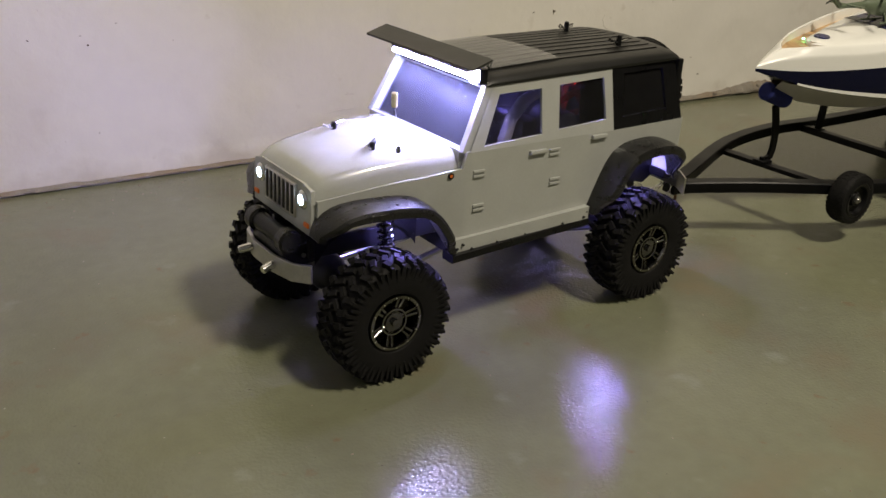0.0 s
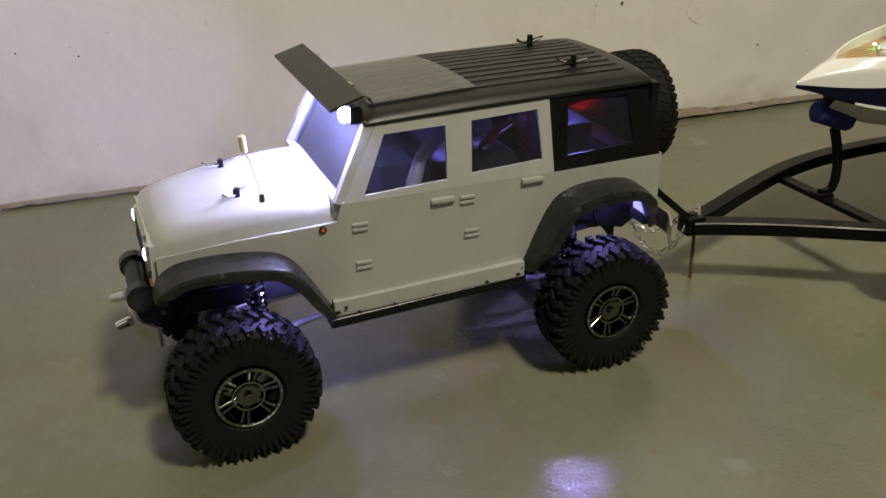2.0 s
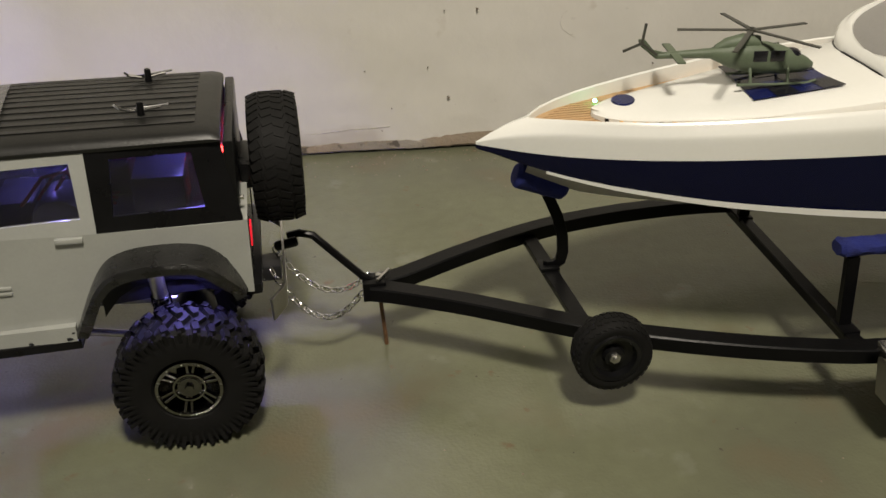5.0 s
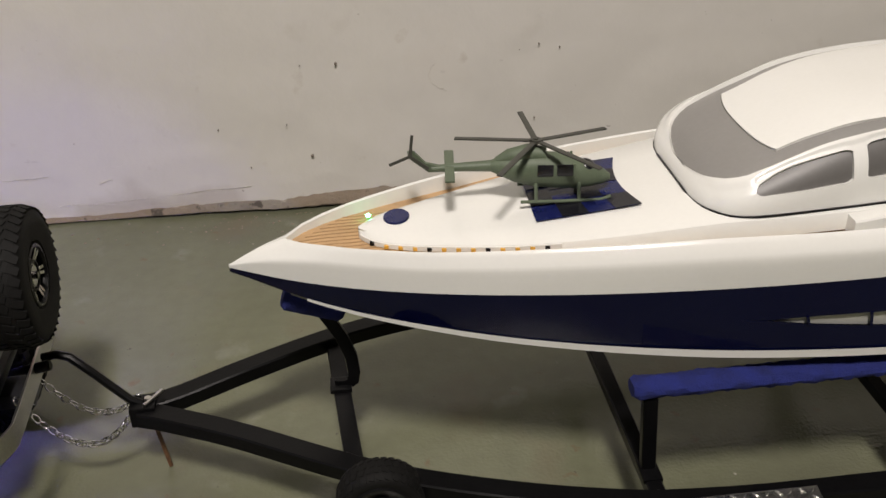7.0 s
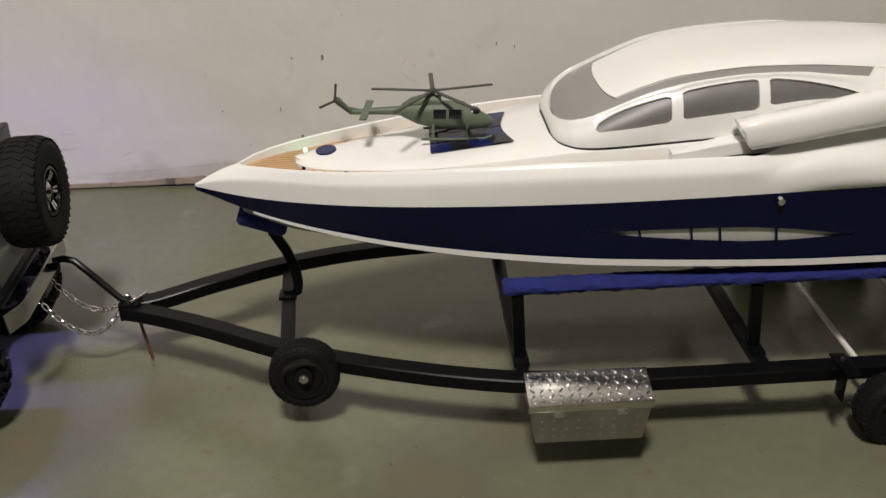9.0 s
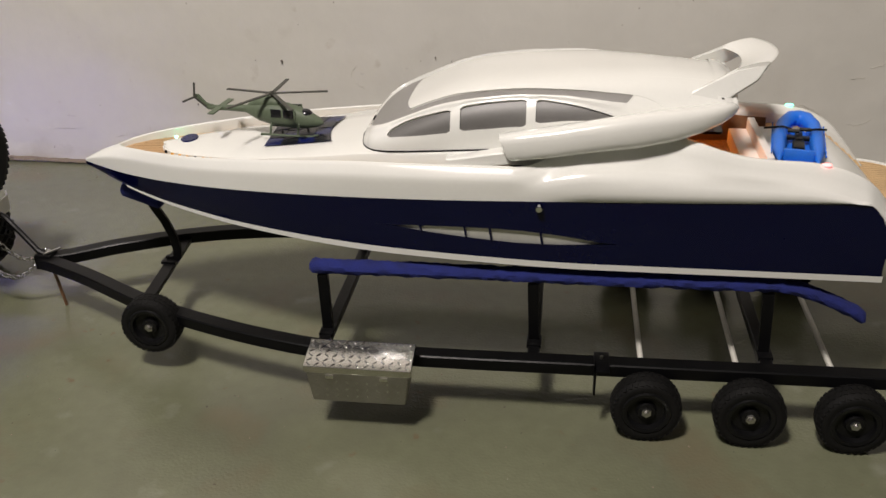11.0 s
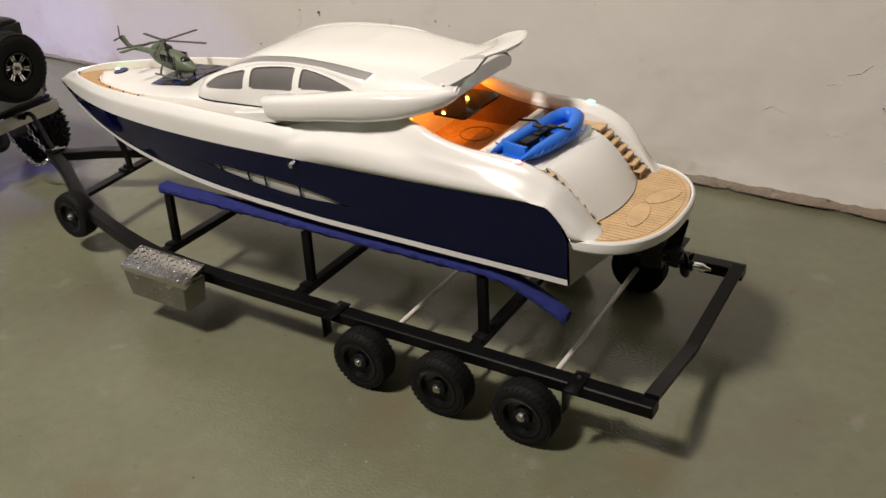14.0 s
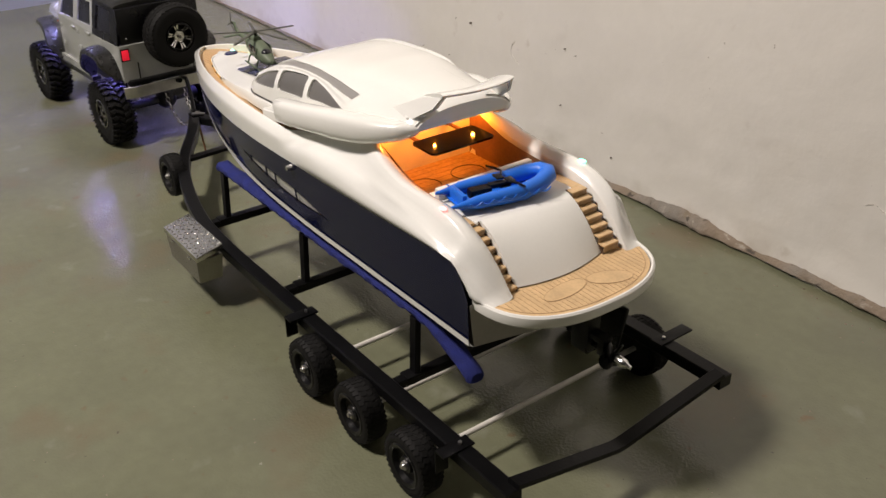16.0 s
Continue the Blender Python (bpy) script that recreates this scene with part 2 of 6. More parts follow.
def wall_material():
    """Off-white wall paint: trowel waves, pimples, faint dirt and hairline scuffs."""
    m = mat("wall_paint", (0.715, 0.69, 0.635), 0.5, var=0.045, scale=3, fine=45, bump=0.0)
    nt = m.node_tree
    p = nt.nodes["Principled BSDF"]
    tc = [n for n in nt.nodes if n.type == "TEX_COORD"][0].outputs["Object"]
    base = p.inputs["Base Color"].links[0].from_socket
    for row in ((5, 6, 0.60, 0.78, (0.62, 0.57, 0.49), 0.5), (24, 5, 0.69, 0.77, (0.52, 0.47, 0.40), 0.5), (90, 2, 0.765, 0.785, (0.30, 0.26, 0.21), 0.6), (30, 3, 0.74, 0.77, (0.55, 0.52, 0.48), 0.4, (1.0, 1.0, 2.2))):
        base, _ = layer(nt, base, tc, *row)
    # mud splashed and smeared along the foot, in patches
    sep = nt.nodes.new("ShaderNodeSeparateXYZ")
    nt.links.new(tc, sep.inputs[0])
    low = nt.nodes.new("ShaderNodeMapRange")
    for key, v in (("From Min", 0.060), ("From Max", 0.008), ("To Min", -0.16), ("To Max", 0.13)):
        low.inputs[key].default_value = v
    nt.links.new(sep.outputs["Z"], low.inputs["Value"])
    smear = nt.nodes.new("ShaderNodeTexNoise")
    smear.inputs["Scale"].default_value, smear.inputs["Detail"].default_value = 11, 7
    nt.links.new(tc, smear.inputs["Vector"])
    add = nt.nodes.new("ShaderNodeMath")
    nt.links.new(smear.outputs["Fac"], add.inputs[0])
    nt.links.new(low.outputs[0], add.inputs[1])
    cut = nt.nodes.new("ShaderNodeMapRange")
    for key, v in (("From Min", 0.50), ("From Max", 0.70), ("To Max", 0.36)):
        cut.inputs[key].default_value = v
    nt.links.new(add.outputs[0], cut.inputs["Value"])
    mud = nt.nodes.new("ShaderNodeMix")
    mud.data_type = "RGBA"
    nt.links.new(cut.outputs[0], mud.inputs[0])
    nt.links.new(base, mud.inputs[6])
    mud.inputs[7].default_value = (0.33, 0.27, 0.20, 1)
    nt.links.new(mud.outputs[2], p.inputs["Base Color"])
    add_bump(nt, p, tc, ((9, 3, 0.22, 0.012), (38, 4, 0.22, 0.0030), (190, 2, 0.25, 0.0006)))
    return m


def plaster_material():
    """Crumbled plaster: chalky white, grey-brown mortar and dark holes."""
    m = mat("broken_plaster", (0.235, 0.212, 0.178), 0.9, var=0.25, scale=26, fine=160, bump=0.0)
    nt = m.node_tree
    p = nt.nodes["Principled BSDF"]
    tc = [n for n in nt.nodes if n.type == "TEX_COORD"][0].outputs["Object"]
    base = p.inputs["Base Color"].links[0].from_socket
    for row in ((9, 6, 0.37, 0.52, (0.23, 0.18, 0.13), 0.88), (40, 5, 0.55, 0.64, (0.20, 0.16, 0.11), 0.7), (60, 4, 0.64, 0.72, (0.50, 0.47, 0.41), 0.5), (55, 5, 0.62, 0.68, (0.06, 0.05, 0.04), 0.9)):
        base, _ = layer(nt, base, tc, *row)
    nt.links.new(base, p.inputs["Base Color"])
    add_bump(nt, p, tc, ((45, 4, 0.8, 0.006), (170, 4, 0.8, 0.002)))
    return m


FLOOR = floor_material()
WALL = wall_material()
WALL_WEST = mat("grey_wall_paint", (0.30, 0.32, 0.36), 0.5, var=0.08, scale=4, fine=60, bump=0.2, dist=0.001)
# for walls out of view: a dark colour that keeps the fill low
UNSEEN_WALL = mat("dark_unseen_wall", (0.13, 0.125, 0.118), 0.8, var=0.2, scale=4, fine=60, bump=0.3, dist=0.001)
# unseen ceiling: its colour is darkened so that shadows get less fill
CEIL = mat("dark_unseen_ceiling", (0.19, 0.185, 0.18), 0.7, var=0.05, scale=3, fine=60, bump=0.2, dist=0.001)
PLASTER = plaster_material()
CRUMB = mat("dirty_grit", (0.22, 0.18, 0.13), 0.9, var=0.5, scale=300, fine=900)
SPOT = mat("wall_chip", (0.20, 0.17, 0.14), 0.9, var=0.4, scale=200, fine=900)
CRACK = mat("cracked_paint", (0.62, 0.59, 0.53), 0.9, var=0.3, scale=200, fine=900)
BODY = mat("silver_white_body", (0.36, 0.37, 0.345), 0.25, var=0.06, scale=40, fine=420, bump=0.06, coat=1.0, rvar=0.05)
add_bump(BODY.node_tree, BODY.node_tree.nodes["Principled BSDF"], [n for n in BODY.node_tree.nodes if n.type == "TEX_COORD"][0].outputs["Object"], ((16, 2, 0.30, 0.004), (60, 3, 0.12, 0.001), (420, 2, 0.06, 0.0004)))
BLACK = mat("black_plastic", (0.006, 0.006, 0.0065), 0.30, var=0.3, scale=30, fine=600, bump=0.5, ior=1.33)
FLARE = mat("pebbled_black_plastic", (0.013, 0.013, 0.0125), 0.30, var=0.5, scale=120, fine=700, bump=0.9, dist=0.0005, ior=1.5, rvar=0.12)
ROOF = mat("roof_plastic", (0.013, 0.013, 0.012), 0.36, var=0.4, scale=25, fine=500, bump=0.35, ior=1.38)
SATIN = mat("satin_black_board", (0.014, 0.014, 0.013), 0.4, var=0.2, scale=30, fine=600, bump=0.1)
RUBBER = mat("tyre_rubber", (0.006, 0.0058, 0.0055), 0.7, var=0.4, scale=60, fine=900, bump=0.4, ior=1.3)
CHROME = mat("chrome", (0.80, 0.80, 0.80), 0.14, metal=1, var=0.1, scale=60, fine=500, bump=0.02, rvar=0.06)
DCHROME = mat("dark_chrome", (0.19, 0.185, 0.18), 0.13, metal=1, var=0.25, scale=90, fine=600, bump=0.05)
RIMRING = mat("dull_chrome", (0.26, 0.255, 0.25), 0.12, metal=1, var=0.2, scale=90, fine=600, bump=0.05)
STEEL = mat("brushed_steel", (0.55, 0.54, 0.52), 0.34, metal=1, var=0.2, scale=60, fine=500, bump=0.1)
PAINTED = mat("black_painted_steel", (0.004, 0.004, 0.0045), 0.32, var=0.35, scale=24, fine=320, bump=0.25, ior=1.24)
CHASSIS = mat("chassis_black", (0.014, 0.014, 0.017), 0.4, var=0.3, scale=50, fine=500, bump=0.2)
WHITE = mat("white_gelcoat", (0.795, 0.795, 0.753), 0.22, var=0.03, scale=12, fine=300, bump=0.02, coat=0.6, rvar=0.08)
WHITE_MATT = mat("white_styrene", (0.76, 0.75, 0.71), 0.5, var=0.06, scale=30, fine=400, bump=0.1)
WHITE.node_tree.nodes["Principled BSDF"].inputs["Coat Roughness"].default_value = 0.05
NAVY = mat("navy_gelcoat", (0.0012, 0.0022, 0.023), 0.07, var=0.12, scale=10, fine=130, bump=0.20, coat=0.0, ior=1.38, rvar=0.03)
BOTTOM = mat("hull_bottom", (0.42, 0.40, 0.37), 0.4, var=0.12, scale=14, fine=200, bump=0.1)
DARKWIN = mat("dark_side_window", (0.125, 0.120, 0.113), 0.45, var=0.1, scale=12, fine=300, bump=0.02, ior=1.6, rvar=0.05)
GREYWIN = mat("grey_window_film", (0.25, 0.242, 0.228), 0.42, var=0.08, scale=12, fine=300, bump=0.02, rvar=0.05)
MIRRORFILM = mat("silver_film", (0.58, 0.58, 0.54), 0.30, metal=0.4, var=0.1, scale=20, fine=200, bump=0.05, rvar=0.04)
TEAK = mat("teak_veneer", (0.50, 0.32, 0.16), 0.5, var=0.18, scale=40, fine=300, bump=0.1)
CAULKWOOD = mat("dark_veneer", (0.20, 0.105, 0.05), 0.45, var=0.3, scale=30, fine=240, bump=0.1)
SEAM = mat("brown_seam", (0.40, 0.26, 0.13), 0.7, var=0.2, scale=60)
CAULK = mat("dark_caulk", (0.09, 0.05, 0.025), 0.7, var=0.3, scale=60)
LIGHTWOOD = mat("light_wood", (0.58, 0.40, 0.21), 0.55, var=0.2, scale=50, fine=400, bump=0.15)
BROWNWOOD = mat("cockpit_wood", (0.37, 0.25, 0.13), 0.22, var=0.35, scale=30, fine=240, bump=0.1)
BLUEPAD = mat("blue_towel", (0.012, 0.020, 0.155), 0.95, var=0.4, scale=70, fine=900, bump=1.0, dist=0.0015)
NAVYPAD = mat("navy_mat", (0.006, 0.010, 0.075), 0.25, var=0.2, scale=40, fine=400, bump=0.05)
BLACKPAD = mat("black_mat", (0.010, 0.010, 0.014), 0.25, var=0.2, scale=40, fine=400, bump=0.05)
TABLETOP = mat("black_table_acrylic", (0.005, 0.003, 0.003), 0.08, var=0.2, scale=40, bump=0.0, rvar=0.02, ior=1.30)
DINGHY = mat("blue_vinyl", (0.015, 0.16, 0.72), 0.36, var=0.1, scale=40, fine=400, bump=0.05)
OLIVE = mat("olive_green_plastic", (0.105, 0.135, 0.085), 0.55, var=0.2, scale=60, fine=600, bump=0.1)
DOLIVE = mat("dark_rotor_plastic", (0.05, 0.05, 0.04), 0.5, var=0.2, scale=60, fine=600)
DIAMOND = mat("diamond_plate_aluminium", (0.62, 0.61, 0.58), 0.20, metal=1, var=0.12, scale=60, fine=500, bump=0.08)
ALU = mat("dull_aluminium", (0.34, 0.33, 0.29), 0.50, metal=1, var=0.15, scale=40, fine=400, bump=0.15)
ROD = mat("white_rod", (0.66, 0.64, 0.58), 0.4, var=0.1, scale=50)
RUST = mat("rusty_pin", (0.17, 0.085, 0.04), 0.7, var=0.5, scale=200, fine=800, bump=0.5)
# the diffuse haze paints pale reflections on; the windscreen's blue imitates violet lamplight
TINT = glass("tinted_window", (0.52, 0.52, 0.58), haze=0.010)
CLEAR = glass("clear_windscreen", (0.66, 0.68, 0.86), haze=0.085, haze_color=(0.55, 0.56, 0.75))
PANEL = glass("clear_roof_panel", (0.88, 0.88, 0.88), haze=0.12, ior=1.6)
REDLENS = glow("red_tail_lens", (0.9, 0.015, 0.04), 0.38)
AMBER = glow("amber_lens", (0.45, 0.10, 0.01), 0.15)
AMBER_LED = glow("amber_led", (1.0, 0.36, 0.03), 6)
COOL_LED = glow("cool_white_led", (0.43, 0.43, 1.0), 1150)
HEAD_LED = glow("headlight_led", (0.55, 0.76, 1.0), 7)
BLUE_LED = glow("violet_led", (0.45, 0.42, 1.0), 210)
RED_LED = glow("red_led", (1.0, 0.02, 0.02), 25)
STERN_GREEN_LED = glow("stern_green_led", (0.15, 1.0, 0.55), 4)
GREEN_LED = glow("green_led", (0.12, 1.0, 0.45), 16)
ROSE_LED = glow("rose_led", (1.0, 0.30, 0.28), 2.2)
LEAF = mat("dry_leaf", (0.16, 0.22, 0.03), 0.6, var=0.4, scale=90, fine=500, bump=0.3)
WIRE_BLACK = mat("black_wire", (0.012, 0.012, 0.012), 0.4, var=0.2)
WIRE_RED = mat("red_wire", (0.45, 0.02, 0.02), 0.4)
GREY_BOX = mat("grey_plastic_box", (0.07, 0.07, 0.085), 0.4)
CHIP = mat("amber_chip", (0.72, 0.40, 0.06), 0.4, var=0.2, scale=200)
YELLOW = mat("cream_plastic_tip", (0.75, 0.68, 0.45), 0.5)

# ---- the room ----
def setting(name, bm, material, label):
    ob = part(name, bm, material, None, smooth=False)
    return tagged(ob, label, name.split("_")[0], kind="structure")


setting("floor", box(B(), -0.95, 4.2, -3.2, 0.75, -0.12, 0.0), FLOOR, "grey-green glossy painted concrete floor with stains and scuffs")
WALL_M = Matrix.Translation((0.65, 0.508, 0)) @ Matrix.Rotation(radians(-0.6), 4, "Z")


def north_wall():
    """A slightly uneven plastered wall, thick, with soft waves."""
    bm = B()
    rows = []
    for z in [0.0, 0.004, 0.012, 0.02, 0.03, 0.04, 0.05, 0.06, 0.075, 0.09, 0.105, 0.12, 0.14, 0.16, 0.18, 0.20, 0.225, 0.25, 0.28, 0.32, 0.36, 0.42] + span(0.5, 2.45, 16):
        row = []
        for x in [-1.65, -1.5] + span(-1.4, 2.0, 400) + span(2.05, 3.65, 20):
            d = 0.004 * noise.noise(Vector((x * 2.2, z * 2.5, 3))) + 0.0016 * noise.noise(Vector((x * 14, z * 16, 8))) + 0.0016 * noise.noise(Vector((x * 22 + z * 20, z * 45, 4))) * (1 - smoothstep(0.08, 0.26, z)) - 0.004 * (1 - smoothstep(0.0, 0.05, z)) * smoothstep(0.2, 0.9, x)
            row.append(WALL_M @ Vector((x, d, z)))
        rows.append(row)
    grid(bm, rows)
    back = [WALL_M @ Vector(v) for v in ((-1.65, 0.15, 0), (3.65, 0.15, 0), (3.65, 0.15, 2.45), (-1.65, 0.15, 2.45))]
    bm.faces.new([bm.verts.new(v) for v in back])
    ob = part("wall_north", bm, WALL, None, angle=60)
    return tagged(ob, "off-white painted plaster wall with chips and scuffs", "wall", kind="structure")


north_wall()
setting("wall_west", box(B(), -1.0, -0.80, -3.2, 0.70, 0.0, 2.45), WALL_WEST, "blue-grey painted end wall")
# unseen walls, added dark to absorb light from the lamp
setting("wall_south", box(B(), -0.95, 4.2, -3.3, -3.1, 0.0, 2.45), UNSEEN_WALL, "unseen dark grey wall that holds down bounced light")
setting("wall_east", box(B(), 4.1, 4.3, -3.2, 0.70, 0.0, 2.45), UNSEEN_WALL, "unseen dark grey wall that holds down bounced light")
# out of view; dark on purpose, to return little light
setting("ceiling", box(B(), -0.95, 4.2, -3.2, 0.75, 2.45, 2.6), CEIL, "unseen ceiling, coloured dark grey to cut bounced light")


def plaster_curb():
    """The crumbling foot of the wall: an uneven, broken ledge of plaster that sticks out over a dark gap."""
    bm = B()
    rows = []
    for x in span(-1.44, 3.4, 1100):
        wx = x + 0.65
        fine = noise.noise(Vector((x * 31, 2, 0))) + 0.6 * noise.noise(Vector((x * 90, 7, 0)))
        n = noise.noise(Vector((x * 7, 0, 0))) + 0.5 * fine
        h = lerp([(-0.8, 0.007), (0.35, 0.008), (0.50, 0.013), (0.62, 0.019), (0.78, 0.014), (1.0, 0.011), (1.12, 0.014), (1.18, 0.021), (1.25, 0.020), (1.31, 0.014), (1.42, 0.015), (1.6, 0.017), (1.9, 0.015), (2.2, 0.010)], wx)
        d = lerp([(-0.8, 0.004), (0.35, 0.005), (0.55, 0.010), (0.70, 0.012), (1.0, 0.006), (1.12, 0.008), (1.18, 0.013), (1.25, 0.012), (1.31, 0.008), (1.5, 0.011), (1.8, 0.011), (2.0, 0.004)], wx)
        h = max(0.003, h * (1 + 0.42 * n))
        d = max(0.0015, d * (1 + 0.40 * noise.noise(Vector((x * 19, 5, 0))) + 0.25 * fine))
        e = 0.0014 * noise.noise(Vector((x * 60, 11, 3)))
        rows.append([WALL_M @ Vector((x, y, z)) for y, z in ((0.004, 0.0012), (-d * 0.45, 0.0020 + 0.0006 * fine), (-d - e, 0.0042), (-d - 0.0008 + e, h * 0.38), (-d * 0.86 + e, h * 0.66 + e), (-d * 0.55 - e, h * 0.86 - e), (-d * 0.22, h), (0.006, h + 0.002 * n))])
    grid(bm, rows)
    ob = part("baseboard", bm, PLASTER, None, angle=24)
    tagged(ob, "crumbling white and brown plaster ledge along the foot of the wall", "baseboard", kind="structure")


plaster_curb()


def crumbs():
    """Bits of fallen plaster and grit on the floor along the wall."""
    random.seed(21)
    vs, fs = [], []
    for k in range(760):
        wall = k < 300
        x = random.uniform(-0.3, 2.6)
        if wall and random.random() < 0.4:
            x = random.gauss(0.62, 0.12)
        y = 0.492 - 0.012 * (x - 0.65) - abs(random.gauss(0, 0.03)) if wall else random.uniform(-0.7, 0.45)
        r = random.uniform(0.0005, 0.0022 if wall else 0.0013)
        i = len(vs)
        w = random.random() * 6.28
        for a in range(5):
            vs.append((x + r * math.cos(w + a * 1.257) * random.uniform(0.6, 1.3), y + r * math.sin(w + a * 1.257) * random.uniform(0.6, 1.3), 0.0))
        vs.append((x + r * 0.2, y, r * random.uniform(0.5, 0.9)))
        fs += [(i + a, i + (a + 1) % 5, i + 5) for a in range(5)]
    me = bpy.data.meshes.new("plaster_crumbs")
    me.from_pydata(vs, [], fs)
    me.materials.append(CRUMB)
    tagged(new("plaster_crumbs", me), "scattered crumbs of plaster and grit on the floor", "debris", kind="stuff")


crumbs()

# ---- the trailer ----
CY = 0.016
TO = Vector((1.0, 0.0, 0.0))
trailer = thing("boat_trailer", "black painted steel model boat trailer with three axles, towing a yacht", "trailer", Matrix.Translation((1.0, CY, 0)), TO)
HALF = [(0.470, 0.0, 0.079), (0.500, 0.014, 0.079), (0.535, 0.028, 0.078), (0.558, 0.039, 0.077), (0.607, 0.066, 0.076), (0.660, 0.091, 0.074), (0.717, 0.109, 0.072), (0.785, 0.124, 0.070), (0.850, 0.133, 0.069), (0.930, 0.138, 0.069), (1.20, 0.138, 0.0715), (1.514, 0.138, 0.0740)]


def skew(x):
    """The tongue leans a little to the wall."""
    return lerp([(0.47, 0.022), (0.86, 0.0)], x)


RAIL_Y = [(x, y) for x, y, z in HALF]
RAIL_Z = [(0.47, 0.0665), (0.60, 0.0690), (0.717, 0.0675), (0.85, 0.0640), (1.0, 0.0635), (1.25, 0.0665), (1.51, 0.0698)]
RAIL_X = [0.474] + span(0.49, 0.95, 34) + span(0.98, 1.513, 12)
for s in (-1, 1):
    part("side_rail", sweep(B(), [(x + (0.006 if s > 0 and x > 1.5 else 0), s * smooth(RAIL_Y, x) + skew(x), smooth(RAIL_Z, x) + (0.005 * smoothstep(0.49, 0.56, x) * (1 - smoothstep(0.80, 0.95, x)) if s > 0 else 0)) for x in RAIL_X], 0.0090, 0.0070), PAINTED, trailer)
    part("rail_cap", box(B(), 1.5125 + (0.006 if s > 0 else 0), 1.5140 + (0.006 if s > 0 else 0), s * 0.138 - 0.0086, s * 0.138 + 0.0086, 0.0632, 0.0764), PAINTED, trailer)
for x in (0.862, 1.081, 1.312):
    part("cross_member", sweep(B(), [(x, -0.129, 0.064), (x, 0.129, 0.064)], 0.0062, 0.005), PAINTED, trailer)
part("cross_member", sweep(B(), [(0.645, -0.072, 0.0712), (0.632, 0.088, 0.0712)], 0.0070, 0.0028), PAINTED, trailer)
part("rear_bar", sweep(B(), [(1.508, -0.134, 0.0792), (1.507, -0.070, 0.0650), (1.506, -0.006, 0.0505), (1.506, 0.006, 0.0505), (1.510, 0.070, 0.0650), (1.514, 0.134, 0.0792)], 0.0072, 0.0026), PAINTED, trailer, "black V-shaped rear crossbar")

for s in (-1, 1):
    for x, z in ((0.862, 0.136), (1.081, 0.136), (1.312, 0.138)):
        bm = B()
        sweep(bm, [(x, s * 0.101, 0.062), (x - 0.003, s * 0.096, z - 0.004)], 0.0055, 0.0035, up=(0, 1, 0))
        box(bm, x - 0.0075, x + 0.0075, s * 0.104 - 0.011, s * 0.104 + 0.011, 0.066, 0.0705, 0.001)
        part("bunk_post", bm, PAINTED, trailer)
    bm = B()
    pts = [(0.846, 0.138), (0.95, 0.1385), (1.05, 0.139), (1.15, 0.139), (1.25, 0.140), (1.32, 0.141), (1.345, 0.136), (1.37, 0.126), (1.404, 0.110)]
    rows = []
    for i in range(161):
        x = 0.846 + (1.404 - 0.846) * i / 160
        zc = lerp(pts, x)
        row = []
        e = 0.75 if i in (0, 160) else 1.0
        for k in range(14):
            a = 2 * math.pi * k / 14
            n = 0.0016 * noise.noise(Vector((x * 110, math.cos(a) * 3, math.sin(a) * 3 + s * 9))) + 0.0010 * noise.noise(Vector((x * 330, math.cos(a) * 6, math.sin(a) * 6)))
            row.append((x, s * 0.0915 + (0.0105 * e + n) * math.cos(a), zc + 0.001 + (0.0072 * e + n) * math.sin(a)))
        rows.append(row)
    grid(bm, rows, loop=True, caps=True)
    part("bunk", bm, BLUEPAD, trailer, "blue towelling-wrapped bunk board")


def tyre_small(r, w, blocks=34, bore=0.60):
    """A small rounded tyre with a shallow block tread, standing on the Y axis."""
    bm = B()
    half = [(bore, 0.34), (bore + 0.05, 0.45), (0.76, 0.50), (0.86, 0.485), (0.93, 0.43), (0.968, 0.33), (0.982, 0.18)]
    lathe(bm, [(r * a, -w * b) for a, b in half] + [(r * 0.985, 0)] + [(r * a, w * b) for a, b in reversed(half)], (0, 0, 0), 44)
    for k in range(blocks):
        a = 2 * math.pi * k / blocks
        for row, sh, lean in ((-0.37, 0, 0.35), (-0.12, 0.5, 0), (0.12, 0, 0), (0.37, 0.5, -0.35)):
            t = bmesh.new()
            bmesh.ops.create_cube(t, size=1, matrix=Matrix.Diagonal((r * 4.2 / blocks, w * 0.20, r * 0.035, 1)))
            b = a + sh * math.pi / blocks
            merge(bm, t, Matrix.Rotation(-b, 4, "Y") @ Matrix.Translation((0, row * w, r * (0.978 if abs(row) < 0.2 else 0.950))) @ Matrix.Rotation(lean, 4, "X") @ Matrix.Rotation(0.35 * (1 if row > 0 else -1), 4, "Z"))
    return bm


def trailer_wheel(c, s, tilt=0, size=1.0):
    """A wheel under the trailer: a black dished disc, a tyre and a bright axle nut."""
    r, w = 0.0348, 0.026
    bm = B()
    lathe(bm, [(0.0245, -0.012), (0.0225, -0.0135), (0.019, -0.0125), (0.0175, -0.007), (0.010, -0.006), (0.0085, -0.010), (0.0001, -0.0105), (0.0001, 0.010), (0.0225, 0.012), (0.0245, 0.010)], (0, 0, 0), 36)
    if s > 0:
        bm.transform(Matrix.Rotation(math.pi, 4, "Z"))
    wheel = part("wheel", bm, BLACK, trailer)
    part("tyre", tyre_small(r, w), RUBBER, wheel)
    nut = B()
    cyl(nut, (0, s * 0.009, 0), (0, s * 0.0128, 0), 0.0050, seg=6, bev=0.0004)
    cyl(nut, (0, s * 0.009, 0), (0, s * 0.0150, 0), 0.0026, seg=10, bev=0.0004)
